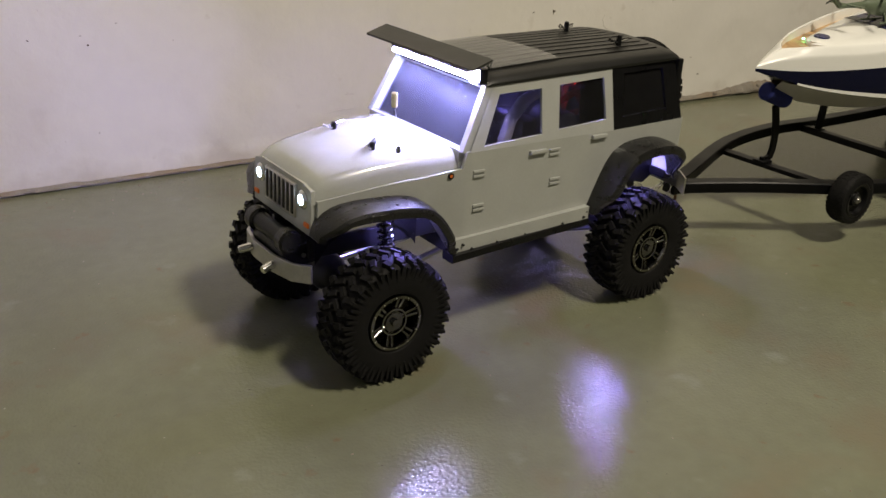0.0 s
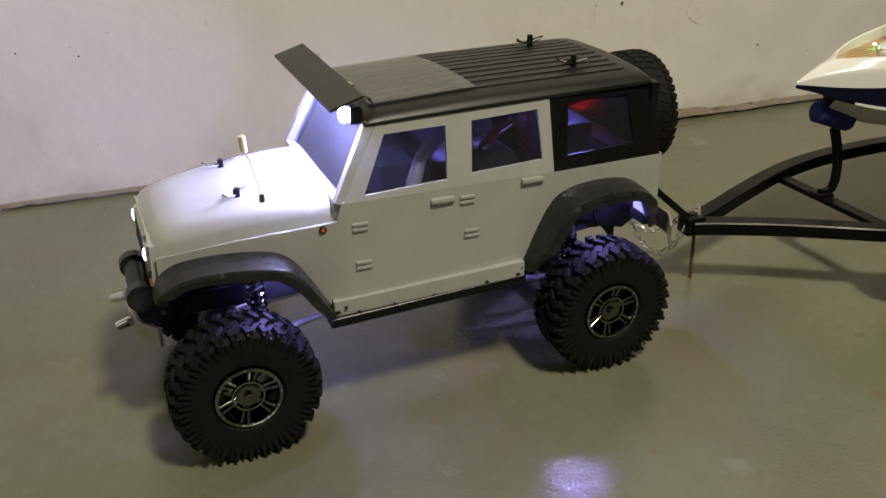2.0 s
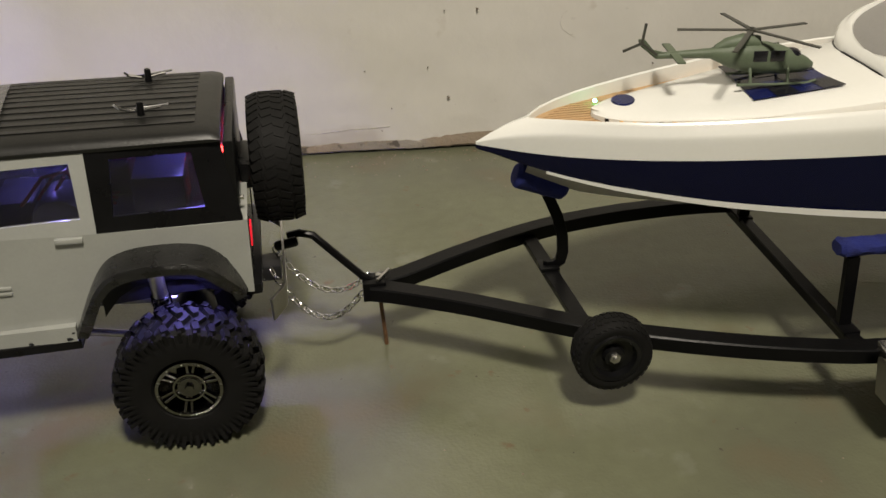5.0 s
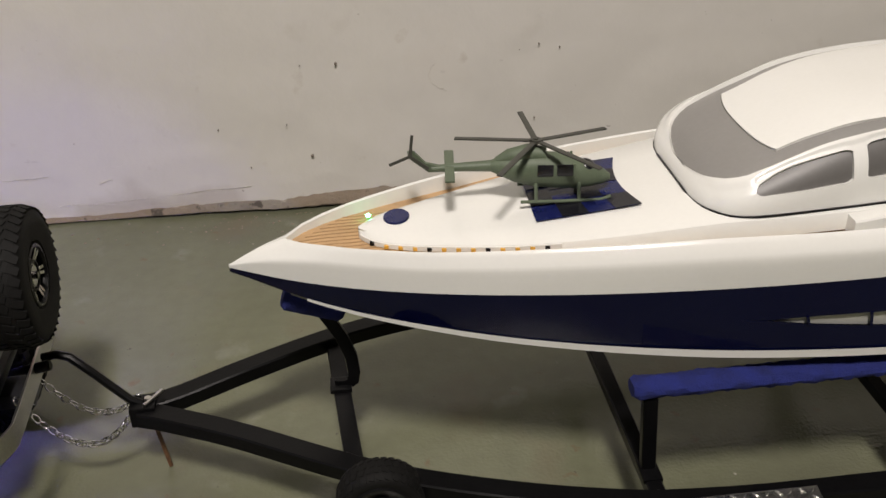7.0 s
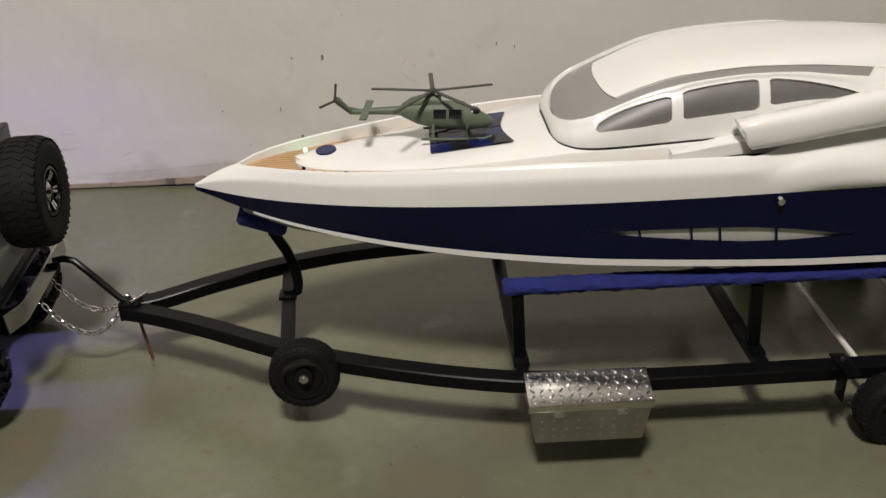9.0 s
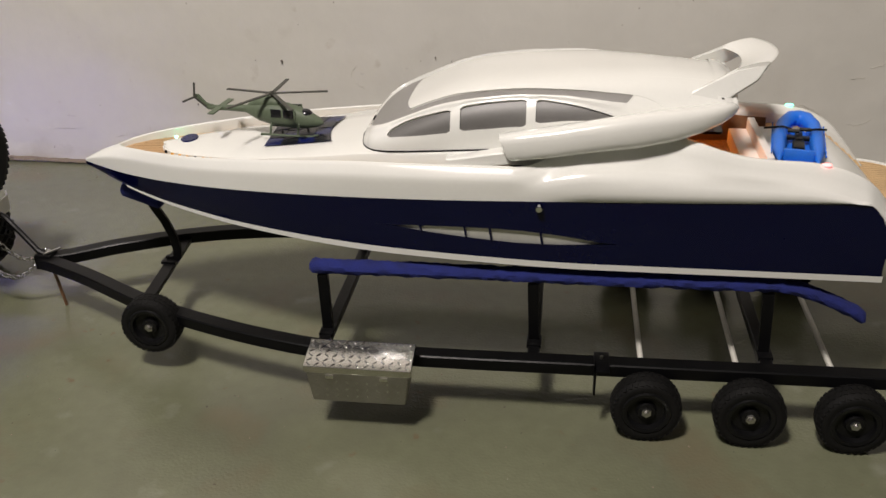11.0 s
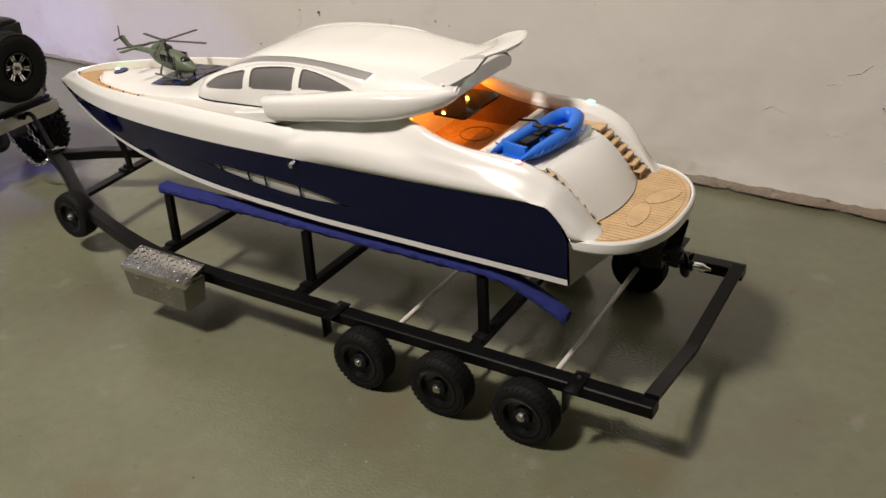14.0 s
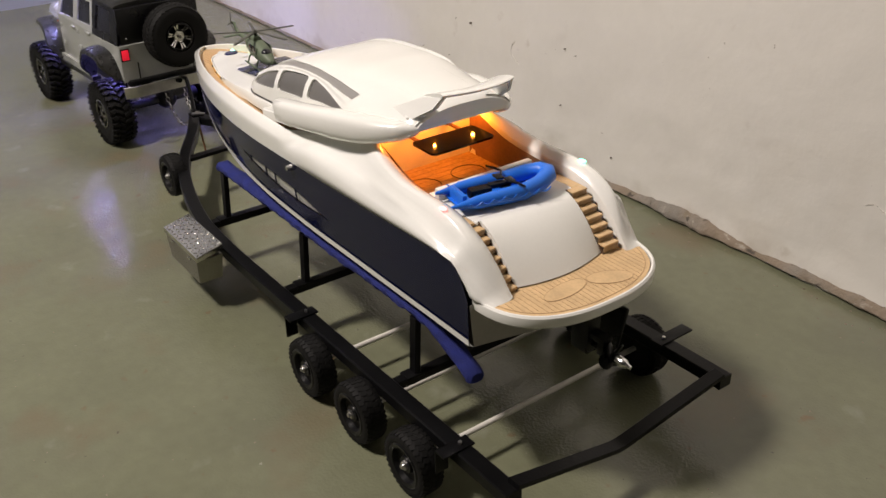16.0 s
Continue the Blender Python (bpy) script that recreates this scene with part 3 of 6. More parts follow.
    part("axle_nut", nut, STEEL, wheel, "bright steel axle nut")
    for o in wheel.children:
        o.data.transform(Matrix.Translation(TO))
    wheel.data.transform(Matrix.Translation(TO))
    wheel.location = Vector(c) - TO
    wheel.rotation_euler = (0, tilt, 0)
    wheel.scale = (size, size, size)
    return wheel


for i, x in enumerate((1.194, 1.293, 1.390)):
    part("axle_rod", cyl(B(), (x, -0.154, 0.0348), (x, 0.154, 0.0348), 0.0031, seg=12), ROD, trailer, "thin off-white axle rod")
    for s in (-1, 1):
        trailer_wheel((x, s * 0.1585, 0.0348), s, 0.3 * i)
trailer_wheel((0.6620, -0.0970, 0.0605), -1, 0.2, 0.95)
part("spare_bracket", cyl(B(), (0.662, -0.088, 0.0625), (0.661, -0.074, 0.066), 0.005, seg=12), PAINTED, trailer)
for s in (-1, 1):
    for x in (1.149, 1.437):
        bm = B()
        zr = smooth(RAIL_Z, x) + 0.0068
        box(bm, x - 0.0075, x + 0.0075, s * 0.126, s * (0.162 if s < 0 else 0.176), zr, zr + 0.0022, 0.0006)
        box(bm, x - 0.0075, x - 0.0052, s * 0.1475, s * 0.162, zr - 0.026, zr + 0.0022, 0.0006)
        part("fender_bracket", bm, PAINTED, trailer)
        part("bolt", cyl(B(), (x, s * 0.138, zr + 0.002), (x, s * 0.138, zr + 0.0048), 0.002, seg=6), STEEL, trailer)

# toolbox on the near rail
bm = B()
TBX0, TBX1, TBY0, TBY1, TBZ = 0.858, 0.965, -0.190, -0.1535, 0.0800
t = bmesh.new()
bmesh.ops.create_cube(t, size=1)
for v in t.verts:
    k = 0.87 if v.co.z < 0 else 0.96
    v.co = Vector(((TBX0 + TBX1) / 2 + v.co.x * (TBX1 - TBX0) * k, (TBY0 + TBY1) / 2 + v.co.y * (TBY1 - TBY0) * k, 0.056 + v.co.z * 0.036))
bmesh.ops.bevel(t, geom=list(t.edges), offset=0.001, segments=2, affect="EDGES")
merge(bm, t)
toolbox = part("toolbox", bm, ALU, trailer, "dull aluminium toolbox on the side rail")
def tb_top(x, y):
    return TBZ + 0.0090 * (y - TBY0) / (TBY1 - TBY0)


bm = box(B(), TBX0, TBX1, TBY0, TBY1, TBZ - 0.0075, TBZ, 0.0008)
for v in bm.verts:
    v.co.z += tb_top(0, v.co.y) - TBZ
for i in range(13):
    for j in range(6):
        x, y = TBX0 + 0.0045 + i * 0.0082, TBY0 + 0.0034 + j * 0.0060
        t = bmesh.new()
        bmesh.ops.create_uvsphere(t, u_segments=8, v_segments=5, radius=1)
        merge(bm, t, Matrix.Translation((x, y, tb_top(x, y))) @ Matrix.Rotation(0.24, 4, "X") @ Matrix.Rotation(0.75 if (i + j) % 2 else -0.75, 4, "Z") @ Matrix.Diagonal((0.0034, 0.0010, 0.0012, 1)))
part("lid", bm, DIAMOND, toolbox, "bright aluminium diamond-plate lid")
bm = B()
for i in range(9):
    for j in range(3):
        x, z = TBX0 + 0.012 + i * 0.0102, 0.0455 + j * 0.0085
        t = bmesh.new()
        bmesh.ops.create_uvsphere(t, u_segments=6, v_segments=4, radius=1)
        merge(bm, t, Matrix.Translation((x, TBY0 + 0.0026 - (z - 0.045) * 0.045, z)) @ Matrix.Rotation(0.75 if (i + j) % 2 else -0.75, 4, "Y") @ Matrix.Diagonal((0.0034, 0.0007, 0.0010, 1)))
tread = part("front_tread", bm, DIAMOND, toolbox, "raised bars of the diamond-plate front")
tread["kind"] = "stuff"
for x in (0.884, 0.938):
    part("latch", box(B(), x - 0.004, x + 0.004, TBY0 - 0.0006, TBY0 + 0.002, 0.067, 0.0705, 0.0004), DIAMOND, toolbox)
part("toolbox_arm", box(B(), 0.885, 0.935, -0.156, -0.146, 0.060, 0.074, 0.001), PAINTED, trailer)

# coupler, drop arm, pin and winch post
bm = B()
tube(bm, [(0.402, 0.038, 0.118), (0.413, 0.037, 0.1205), (0.424, 0.034, 0.119), (0.440, 0.031, 0.103), (0.466, 0.023, 0.079), (0.478, 0.022, 0.0725)], 0.0036, 10)
part("coupler_arm", bm, PAINTED, trailer)
bm = box(B(), 0.465, 0.486, 0.012, 0.032, 0.0580, 0.0770, 0.0015)
part("coupler_block", bm, PAINTED, trailer)
bm = B()
cyl(bm, (0.478, 0.014, 0.0790), (0.490, 0.032, 0.0790), 0.0016, seg=8)
cyl(bm, (0.480, 0.022, 0.0755), (0.480, 0.022, 0.0810), 0.0030, seg=6, bev=0.0005)
part("coupler_bolt", bm, STEEL, trailer)
part("jack_pin", cyl(B(), (0.480, 0.022, 0.062), (0.485, 0.027, 0.0006), 0.0019, seg=8), RUST, trailer, "rusty steel jack pin")
bm = B()
sweep(bm, [(0.634, 0.022, 0.0762), (0.642, 0.021, 0.0768), (0.6475, 0.020, 0.0812), (0.6490, 0.019, 0.091), (0.6475, 0.018, 0.108), (0.641, 0.016, 0.130), (0.630, 0.013, 0.154)], 0.0050, 0.0022, up=(0, 1, 0))
box(bm, 0.628, 0.646, 0.013, 0.031, 0.0732, 0.0772, 0.001)
cyl(bm, (0.635, 0.022, 0.0765), (0.635, 0.022, 0.0815), 0.0032, seg=6, bev=0.0005)
part("bow_post", bm, PAINTED, trailer)
bm = B()
rows = []
for i in range(15):
    u = i / 14
    e = 0.72 if i in (0, 14) else 1
    rows.append([(0.600 + 0.046 * u + 0.0118 * e * math.sin(a) * 0.35, 0.011 + (0.0118 * e + 0.0010 * noise.noise(Vector((u * 9, a * 2, 1)))) * math.cos(a), 0.1765 - 0.0165 * u + 0.0112 * e * math.sin(a)) for a in [2 * math.pi * k / 16 for k in range(16)]])
grid(bm, rows, loop=True, caps=True)
part("bow_roller", bm, BLUEPAD, trailer, "blue towelling-wrapped bow rest")

# ---- the yacht ----
BO = Vector((1.0, 0.0, 0.125))
yacht = thing("model_yacht", "white and navy model motor yacht on the trailer's bunks", "boat", Matrix.Translation((1.35, CY, 0)) @ Matrix.Rotation(radians(-0.25), 4, "Z") @ Matrix.Translation((-0.35, 0, 0.125)), BO)
X0, XS = 0.564, 1.410
BLUE_Z = [(0.56, 0.2100), (0.58, 0.2075), (0.604, 0.2058), (0.645, 0.2055), (0.684, 0.2070), (0.722, 0.2090), (0.76, 0.2115), (0.82, 0.2155), (0.88, 0.2190), (0.94, 0.2220), (1.008, 0.2248), (1.05, 0.2262), (1.12, 0.2280), (1.16, 0.2292), (1.25, 0.2320), (1.30, 0.2340), (1.384, 0.2375)]
STRIPE_Z = [(0.5645, 0.2085), (0.58, 0.2010), (0.60, 0.1945), (0.61, 0.1920), (0.66, 0.1820), (0.75, 0.1725), (0.83, 0.1685), (0.92, 0.1658), (1.0, 0.165), (1.11, 0.161), (1.41, 0.1625)]
GUN_Z = [(0.53, 0.186), (0.5645, 0.2125), (0.575, 0.2190), (0.59, 0.2265), (0.62, 0.2350), (0.66, 0.2398), (0.70, 0.2435), (0.79, 0.2510), (0.91, 0.2565), (1.03, 0.2590), (1.12, 0.2600)]


def wid(x):
    s = min(1, max(0, (x - X0) / 0.5))
    return 0.1055 * (1 - (1 - s) ** 2.2)


def zb(x): return smooth(BLUE_Z, x)
def zs(x): return smooth(STRIPE_Z, x)
def zg(x): return smooth(GUN_Z, x)


HX = [0.5645, 0.567, 0.571, 0.577, 0.585, 0.595, 0.607, 0.62, 0.635] + span(0.655, 1.384, 40)


def both(f, xs, sides=(-1, 1)):
    """A skin of section points f(x) -> [(y, z)], on the near side and, mirrored, on the far one."""
    bm = B()
    for s in sides:
        grid(bm, [[(x, s * y, z) for y, z in f(x)] for x in xs])
    return clean(bm)


# the slit of the hull port divides the navy skin
SLIT = [(0.934, 0.0), (0.97, 0.0035), (1.02, 0.0062), (1.06, 0.0072), (1.10, 0.0055), (1.153, 0.0)]


def slit_mid(x): return lerp([(0.93, 0.1925), (1.02, 0.190), (1.15, 0.184)], x)


def navy_skin():
    bm = B()
    xs = HX + [1.39, 1.396, 1.402, 1.4075]
    for s in (-1, 1):
        lower, upper = [], []
        for x in xs:
            w, b, st = wid(x), zb(x), min(zb(x) - 0.0005, zs(x))
            if x > 1.384:
                b = 0.2365 - (0.0325 * ((x - 1.384) / 0.0235) ** 1.5)
            fl = lerp([(0.56, 0.86), (0.7, 0.90), (1.0, 0.985)], x)
            m, h = slit_mid(x), lerp(SLIT, x) if 0.934 < x < 1.153 else 0.0
            m = max(st + 0.2 * (b - st), min(b - 0.2 * (b - st), m))

            def pt(z):
                k = (z - st) / max(1e-6, b - st)
                return (x, s * w * (fl + (1 - fl) * max(0, k) ** 0.8), z)
            lower.append([pt(st + (m - h - st) * k) for k in (0, 0.5, 1)])
            upper.append([pt(m + h + (b - m - h) * k) for k in (0, 0.33, 0.66, 1)])
        grid(bm, lower)
        grid(bm, upper)
    return clean(bm)


part("hull", navy_skin(), NAVY, yacht, "glossy navy blue hull side")
for s in (-1, 1):
    part("hull_window", both(lambda x: [(wid(x) * 0.975 - 0.0012, slit_mid(x) - lerp(SLIT, x) - 0.001), (wid(x) * 0.975 - 0.0012, slit_mid(x) + lerp(SLIT, x) + 0.001)], span(0.935, 1.152, 24), (s,)), MIRRORFILM, yacht, "silvery mirror-like hull window")
for s in (-1, 1):
    for x in (0.965, 1.010, 1.035, 1.085):
        h = lerp(SLIT, x)
        part("window_bar", sweep(B(), [(x + 0.001, s * (wid(x) * 0.992), slit_mid(x) - h - 0.0005), (x - 0.001, s * (wid(x) * 0.992), slit_mid(x) + h + 0.0005)], 0.0008, 0.0010, up=(1, 0, 0)), NAVY, yacht)
part("boot_stripe", both(lambda x: [(wid(x) * 0.80 * lerp([(0.56, 0.3), (0.66, 1), (0.9, 1.1), (1.0, 1.17)], x), zs(x) - 0.0095 * lerp([(0.57, 0.1), (0.7, 0.6), (0.9, 1)], x)), (wid(x) * lerp([(0.56, 0.86), (0.7, 0.90), (1.0, 0.985)], x) + 0.001, zs(x) - 0.006 * lerp([(0.57, 0.1), (0.7, 0.6), (0.9, 1)], x)), (wid(x) * lerp([(0.56, 0.865), (0.7, 0.905), (1.0, 0.99)], x) + 0.001, zs(x) + 0.0008)], [x for x in HX if x > 0.615] + [1.396, 1.4085]), WHITE, yacht, "white chine stripe")


def bottom_f(x):
    w = wid(x) * 0.80 * lerp([(0.56, 0.3), (0.66, 1), (0.9, 1.1), (1.0, 1.17)], x)
    z = zs(x) - 0.0095 * lerp([(0.57, 0.1), (0.7, 0.6), (0.9, 1)], x)
    k = z - lerp([(0.57, 0.004), (0.65, 0.02), (0.8, 0.028), (1.0, 0.024), (1.41, 0.018)], x)
    return [(0, k), (w * 0.5, k + (z - k) * 0.55), (w, z)]


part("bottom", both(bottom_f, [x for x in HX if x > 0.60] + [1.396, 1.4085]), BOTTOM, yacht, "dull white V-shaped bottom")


def transom():
    bm = B()
    z0 = bottom_f(1.4085)
    pts = [(1.4085, -y, z) for y, z in reversed(z0)] + [(1.4085, y, z) for y, z in z0[1:]]
    pts += [(1.4085, 0.104, 0.200), (1.4085, -0.104, 0.200)]
    bm.faces.new([bm.verts.new(p) for p in pts])
    return bm


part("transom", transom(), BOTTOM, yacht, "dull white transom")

# white topsides, forward: up from the navy to the gunwale, over and down to the side deck
def top_fore(x):
    w, b, g = wid(x), zb(x), zg(x)
    g = max(g, b + 0.003)
    h = g - b
    d = w + lerp([(0.75, 0.0), (0.90, 0.0015), (1.0, 0.001)], x)
    r = max(0.0, d - lerp([(0.590, 0.029), (0.607, 0.0180), (0.62, 0.0105), (0.64, 0.0070), (0.66, 0.0060), (0.80, 0.0075), (1.05, 0.0095)], x))
    r2 = max(0.0, r - 0.0015)
    out = [(w, b), (w + (d - w) * 0.22, b + h * 0.10), (w + (d - w) * 0.65, b + h * 0.32)]
    out += [(d - q * (d - r), b + h * k) for q, k in ((0.0, 0.50), (0.005, 0.61), (0.05, 0.68), (0.14, 0.73), (0.36, 0.82), (0.62, 0.915), (0.86, 0.985), (1.0, 1.0))]
    return out + [(r2, g - 0.0012), (max(0, r2 - 0.0006), g - lerp([(0.5645, 0.0013), (0.59, 0.003), (0.62, 0.009), (0.68, 0.0155)], x))]


topside = part("topside", both(top_fore, [x for x in HX if x < 1.05] + [1.0555]), WHITE, yacht, "glossy white topsides and gunwale")

# aft: shoulder, coaming and the quarter that sweeps down to the platform
SH = [(1.03, 0.2575), (1.10, 0.2570), (1.20, 0.2560), (1.28, 0.2535), (1.33, 0.2500), (1.36, 0.2440), (1.388, 0.2355), (1.406, 0.222), (1.420, 0.209), (1.432, 0.198), (1.46, 0.160)]
CO = [(1.03, 0.262), (1.08, 0.268), (1.13, 0.281), (1.165, 0.290), (1.19, 0.2925), (1.21, 0.2865), (1.226, 0.2775), (1.25, 0.2690), (1.27, 0.2650), (1.30, 0.2625), (1.345, 0.2610), (1.37, 0.2550), (1.387, 0.2465), (1.406, 0.2320), (1.420, 0.2165), (1.4285, 0.203), (1.435, 0.196), (1.46, 0.150)]


def aft_base(x):
    if x <= 1.384:
        return zb(x)
    return max(0.2035, 0.2365 - 0.0325 * (min(1, (x - 1.384) / 0.0235)) ** 1.5)


def top_aft(x, side=1):
    w, b = wid(x), aft_base(x)
    s, c = max(b + 0.0005, smooth(SH, x)), max(b + 0.001, smooth(CO, x))
    inn = lerp([(1.03, 0.070), (1.20, 0.066), (1.26, 0.071), (1.36, 0.079), (1.40, 0.0785), (1.425, 0.0775)], x) - (0.0090 * smoothstep(1.27, 1.36, x) if side < 0 else 0.0015 * smoothstep(1.30, 1.38, x))
    k = lerp([(1.36, 1.0), (1.425, 0.80)], x)
    w2 = lerp([(1.38, w), (1.41, 0.1005), (1.432, 0.0915)], x)
    wv = 0.0022 * math.sin((x - 1.03) * 22) * (1 - smoothstep(1.32, 1.40, x))
    kc = smoothstep(1.19, 1.25, x) * (1 - smoothstep(1.385, 1.424, x))
    yc = min(w2 - 0.010, inn + 0.003 + 0.011 * kc)
    zc = c + 0.0065 * kc
    drop = max(0.2015, min(c - 0.003, lerp([(1.315, 0.232), (1.325, 0.2015)], x)))
    low = [(w2, b), (w2 + 0.001, b + 0.0006), (w2 + 0.0022, b + (s - b) * 0.35), (w2 + 0.001 + wv * 0.4, b + (s - b) * 0.7), (w2 - 0.004 + wv, s)]
    ledge = [(w2 + (yc - w2) * q + wv * (1 - q), s + (zc - s) * k) for q, k in ((0.22, 0.06), (0.42, 0.24), (0.62, 0.58), (0.80, 0.88))]
    return low + ledge + [(yc + 0.0018, zc - 0.0004), (yc - 0.0012, zc), (yc - 0.0045 * kc - 0.0015, zc - 0.0012 * kc - 0.0002), (inn + 0.001, c + 0.0005), (inn, c - 0.001), (inn - 0.001, drop)]


def resample(line, n=20):
    """The same line with n points at even steps."""
    d = [0.0]
    for (a, b), (c, e) in zip(line, line[1:]):
        d.append(d[-1] + math.hypot(c - a, e - b) + 1e-9)
    ys, zs_ = [(k, p[0]) for k, p in zip(d, line)], [(k, p[1]) for k, p in zip(d, line)]
    return [(lerp(ys, d[-1] * i / (n - 1)), lerp(zs_, d[-1] * i / (n - 1))) for i in range(n)]


def quarter_f(x, side=1):
    line = [(y, z) if x < 1.429 else (0.085 + (y - 0.085) * 0.5, 0.2030) for y, z in top_aft(min(x, 1.4275), side)]
    k = smoothstep(1.055, 1.13, x)
    n = len(line) - 1
    ins = top_fore(x)[-1]
    aft = line
    if k >= 1:
        return aft
    fore = resample(top_fore(x)[:-1], n) + [ins]
    return [(a + (c - a) * k, b + (d - b) * k) for (a, b), (c, d) in zip(fore, aft)]


for s in (-1, 1):
    part("quarter", both(lambda x: quarter_f(x, s), span(1.054, 1.4275, 72) + [1.4295], (s,)), WHITE, yacht, "glossy white sculpted stern quarter and coaming", angle=66)

# decks
def plank_sheet(parent, xs, half, z, name, label):
    """A sheet of narrow wooden planks, laid lengthwise, with dark seams."""
    bm = B()
    grid(bm, [[(x, s * half(x), z(x)) for s in (-1, -0.5, 0, 0.5, 1)] for x in xs])
    sheet = part(name, bm, TEAK, parent, label)
    return sheet


def teak_z(x): return zg(x) - lerp([(0.60, 0.0050), (0.66, 0.0105), (0.74, 0.0138)], x)


deck = plank_sheet(yacht, span(0.575, 0.75, 40) + span(0.76, 1.05, 16), lambda x: max(0.0005, wid(x) - lerp([(0.60, 0.010), (0.64, 0.0055), (1.0, 0.0075)], x)), teak_z, "teak_deck", "honey-coloured teak side deck and bow triangle")
for y in [0.0045 * k for k in range(-6, 7)]:
    xa = 0.616 + abs(y) * 1.25
    bm = sweep(B(), [(x, y, teak_z(x) + 0.0002) for x in span(xa, 0.69, 6)], 0.00035, 0.0003)
    part("plank_seam", bm, SEAM, deck)


def plat_half(x):
    e = min(1, max(0, (x - 0.661) / 0.022))
    return (wid(x) - lerp([(0.66, 0.0255), (0.80, 0.0235)], x)) * math.sqrt(1 - (1 - e) ** 2)


def plat_z(x): return lerp([(0.65, 0.2335), (0.70, 0.2370), (0.80, 0.2468), (0.865, 0.2535), (0.905, 0.2585), (1.05, 0.268), (1.21, 0.275)], x)


bm = B()
rows = []
for x in [0.6610, 0.66103, 0.6611, 0.6613, 0.6616, 0.6622, 0.6635, 0.6655, 0.668, 0.6715, 0.676, 0.682, 0.690] + span(0.70, 1.189, 27):
    p, z = plat_half(x), plat_z(x)
    rr = min(0.004, p)
    row = []
    for s in (-1, 1):
        side = [(s * p, z - 0.014), (s * p, z - 0.004), (s * (p - rr * 0.3), z - 0.0012), (s * (p - rr), z), (s * p * 0.5, z + 0.0016)]
        row += side if s < 0 else [(0.0, z + 0.0022)] + list(reversed(side))
    rows.append([(x, y, zz) for y, zz in row])
grid(bm, rows)
foredeck = part("foredeck", clean(bm), WHITE, yacht, "glossy white raised foredeck")
bm = B()
cyl(bm, (0.690, 0.006, 0.2330), (0.6895, 0.006, 0.2397), 0.0098, seg=32, bev=0.0006)
hatch = part("deck_hatch", bm, NAVYPAD, yacht, "round dark blue deck hatch")
# strip of amber chips along the foredeck's edge
strip = part("led_strip", sweep(B(), [(x, -plat_half(x) - 0.0006, plat_z(x) - 0.0027) for x in [0.662, 0.6635, 0.666, 0.669] + span(0.674, 0.80, 16)], 0.0006, 0.0019), WHITE_MATT, yacht, "white strip of unlit amber lights")
for i, x in enumerate(span(0.670, 0.79, 13)):
    part("led_chip", box(B(), x - 0.0016, x + 0.0016, -plat_half(x) - 0.0026, -plat_half(x) - 0.0008, plat_z(x) - 0.0039, plat_z(x) - 0.0015), CHIP if i % 4 else BLACK, strip)
bm = ball(B(), (0.6690, 0.0175, 0.2345), 0.0019, 1, 1, 0.8)
bow_light = part("bow_light", bm, GREEN_LED, yacht, "lit green bow light")
part("knob", cyl(B(), (1.082, -0.104, 0.2215), (1.082, -0.1125, 0.2215), 0.0042, 0.0030, seg=14, bev=0.0006), CHROME, yacht, "small chrome side knob")

# helicopter pad
bm = B()
rows = []
for i in range(9):
    u = i / 8
    rows.append([(0.787 + (0.862 - 0.787) * u - 0.012 * (1 - (2 * v - 1) ** 2) * (1 - u) * 0.0 - 0.008 * u * math.sin(math.pi * v), 0.0 - 0.030 + 0.076 * v - 0.004 * u, plat_z(0.787 + 0.078 * u) + 0.0032) for v in span(0, 1, 9)])
grid(bm, rows)
pad = part("landing_pad", bm, NAVYPAD, yacht, "dark blue and black chequered landing mat")
for i in range(4):
    for j in range(4):
        if (i + j) % 2:
            u0, u1, v0, v1 = i / 4, (i + 1) / 4, j / 4, (j + 1) / 4
            bm = B()
            grid(bm, [[(0.787 + 0.075 * u - 0.008 * u * math.sin(math.pi * v), -0.030 + 0.076 * v - 0.004 * u, plat_z(0.787 + 0.078 * u) + 0.0036) for v in span(v0, v1, 4)] for u in span(u0, u1, 4)])
            part("mat_square", bm, BLACKPAD, pad)

# the near side of the foredeck hangs a little lower than the far one
DROOP = [(0.60, 0.0), (0.65, 0.0045), (0.70, 0.0062), (0.76, 0.0056), (0.80, 0.0042), (0.87, 0.0008), (0.90, 0.0)]


def droop(ob):
    for v in ob.data.vertices:
        x, y, z = v.co + BO
        k = min(1, max(0, (z - zb(x)) / max(0.004, zg(x) - 0.006 - zb(x)))) if ob == topside else 1
        v.co.z -= k * lerp(DROOP, x) * min(1, max(0, (0.015 - y) / 0.065))
    for c in ob.children:
        droop(c)


for ob in (topside, deck, foredeck, hatch, strip, bow_light, pad):
    droop(ob)

# cabin: a white frame with side windows, grey glass inside its rim, and a white roof panel on the glass
CW = [(0.8955, 0.030), (0.8965, 0.040), (0.898, 0.050), (0.900, 0.0575), (0.903, 0.064), (0.909, 0.0708), (0.918, 0.0755), (0.93, 0.0785), (0.953, 0.080), (1.0, 0.081), (1.06, 0.0815), (1.14, 0.0805), (1.20, 0.0765), (1.26, 0.072)]
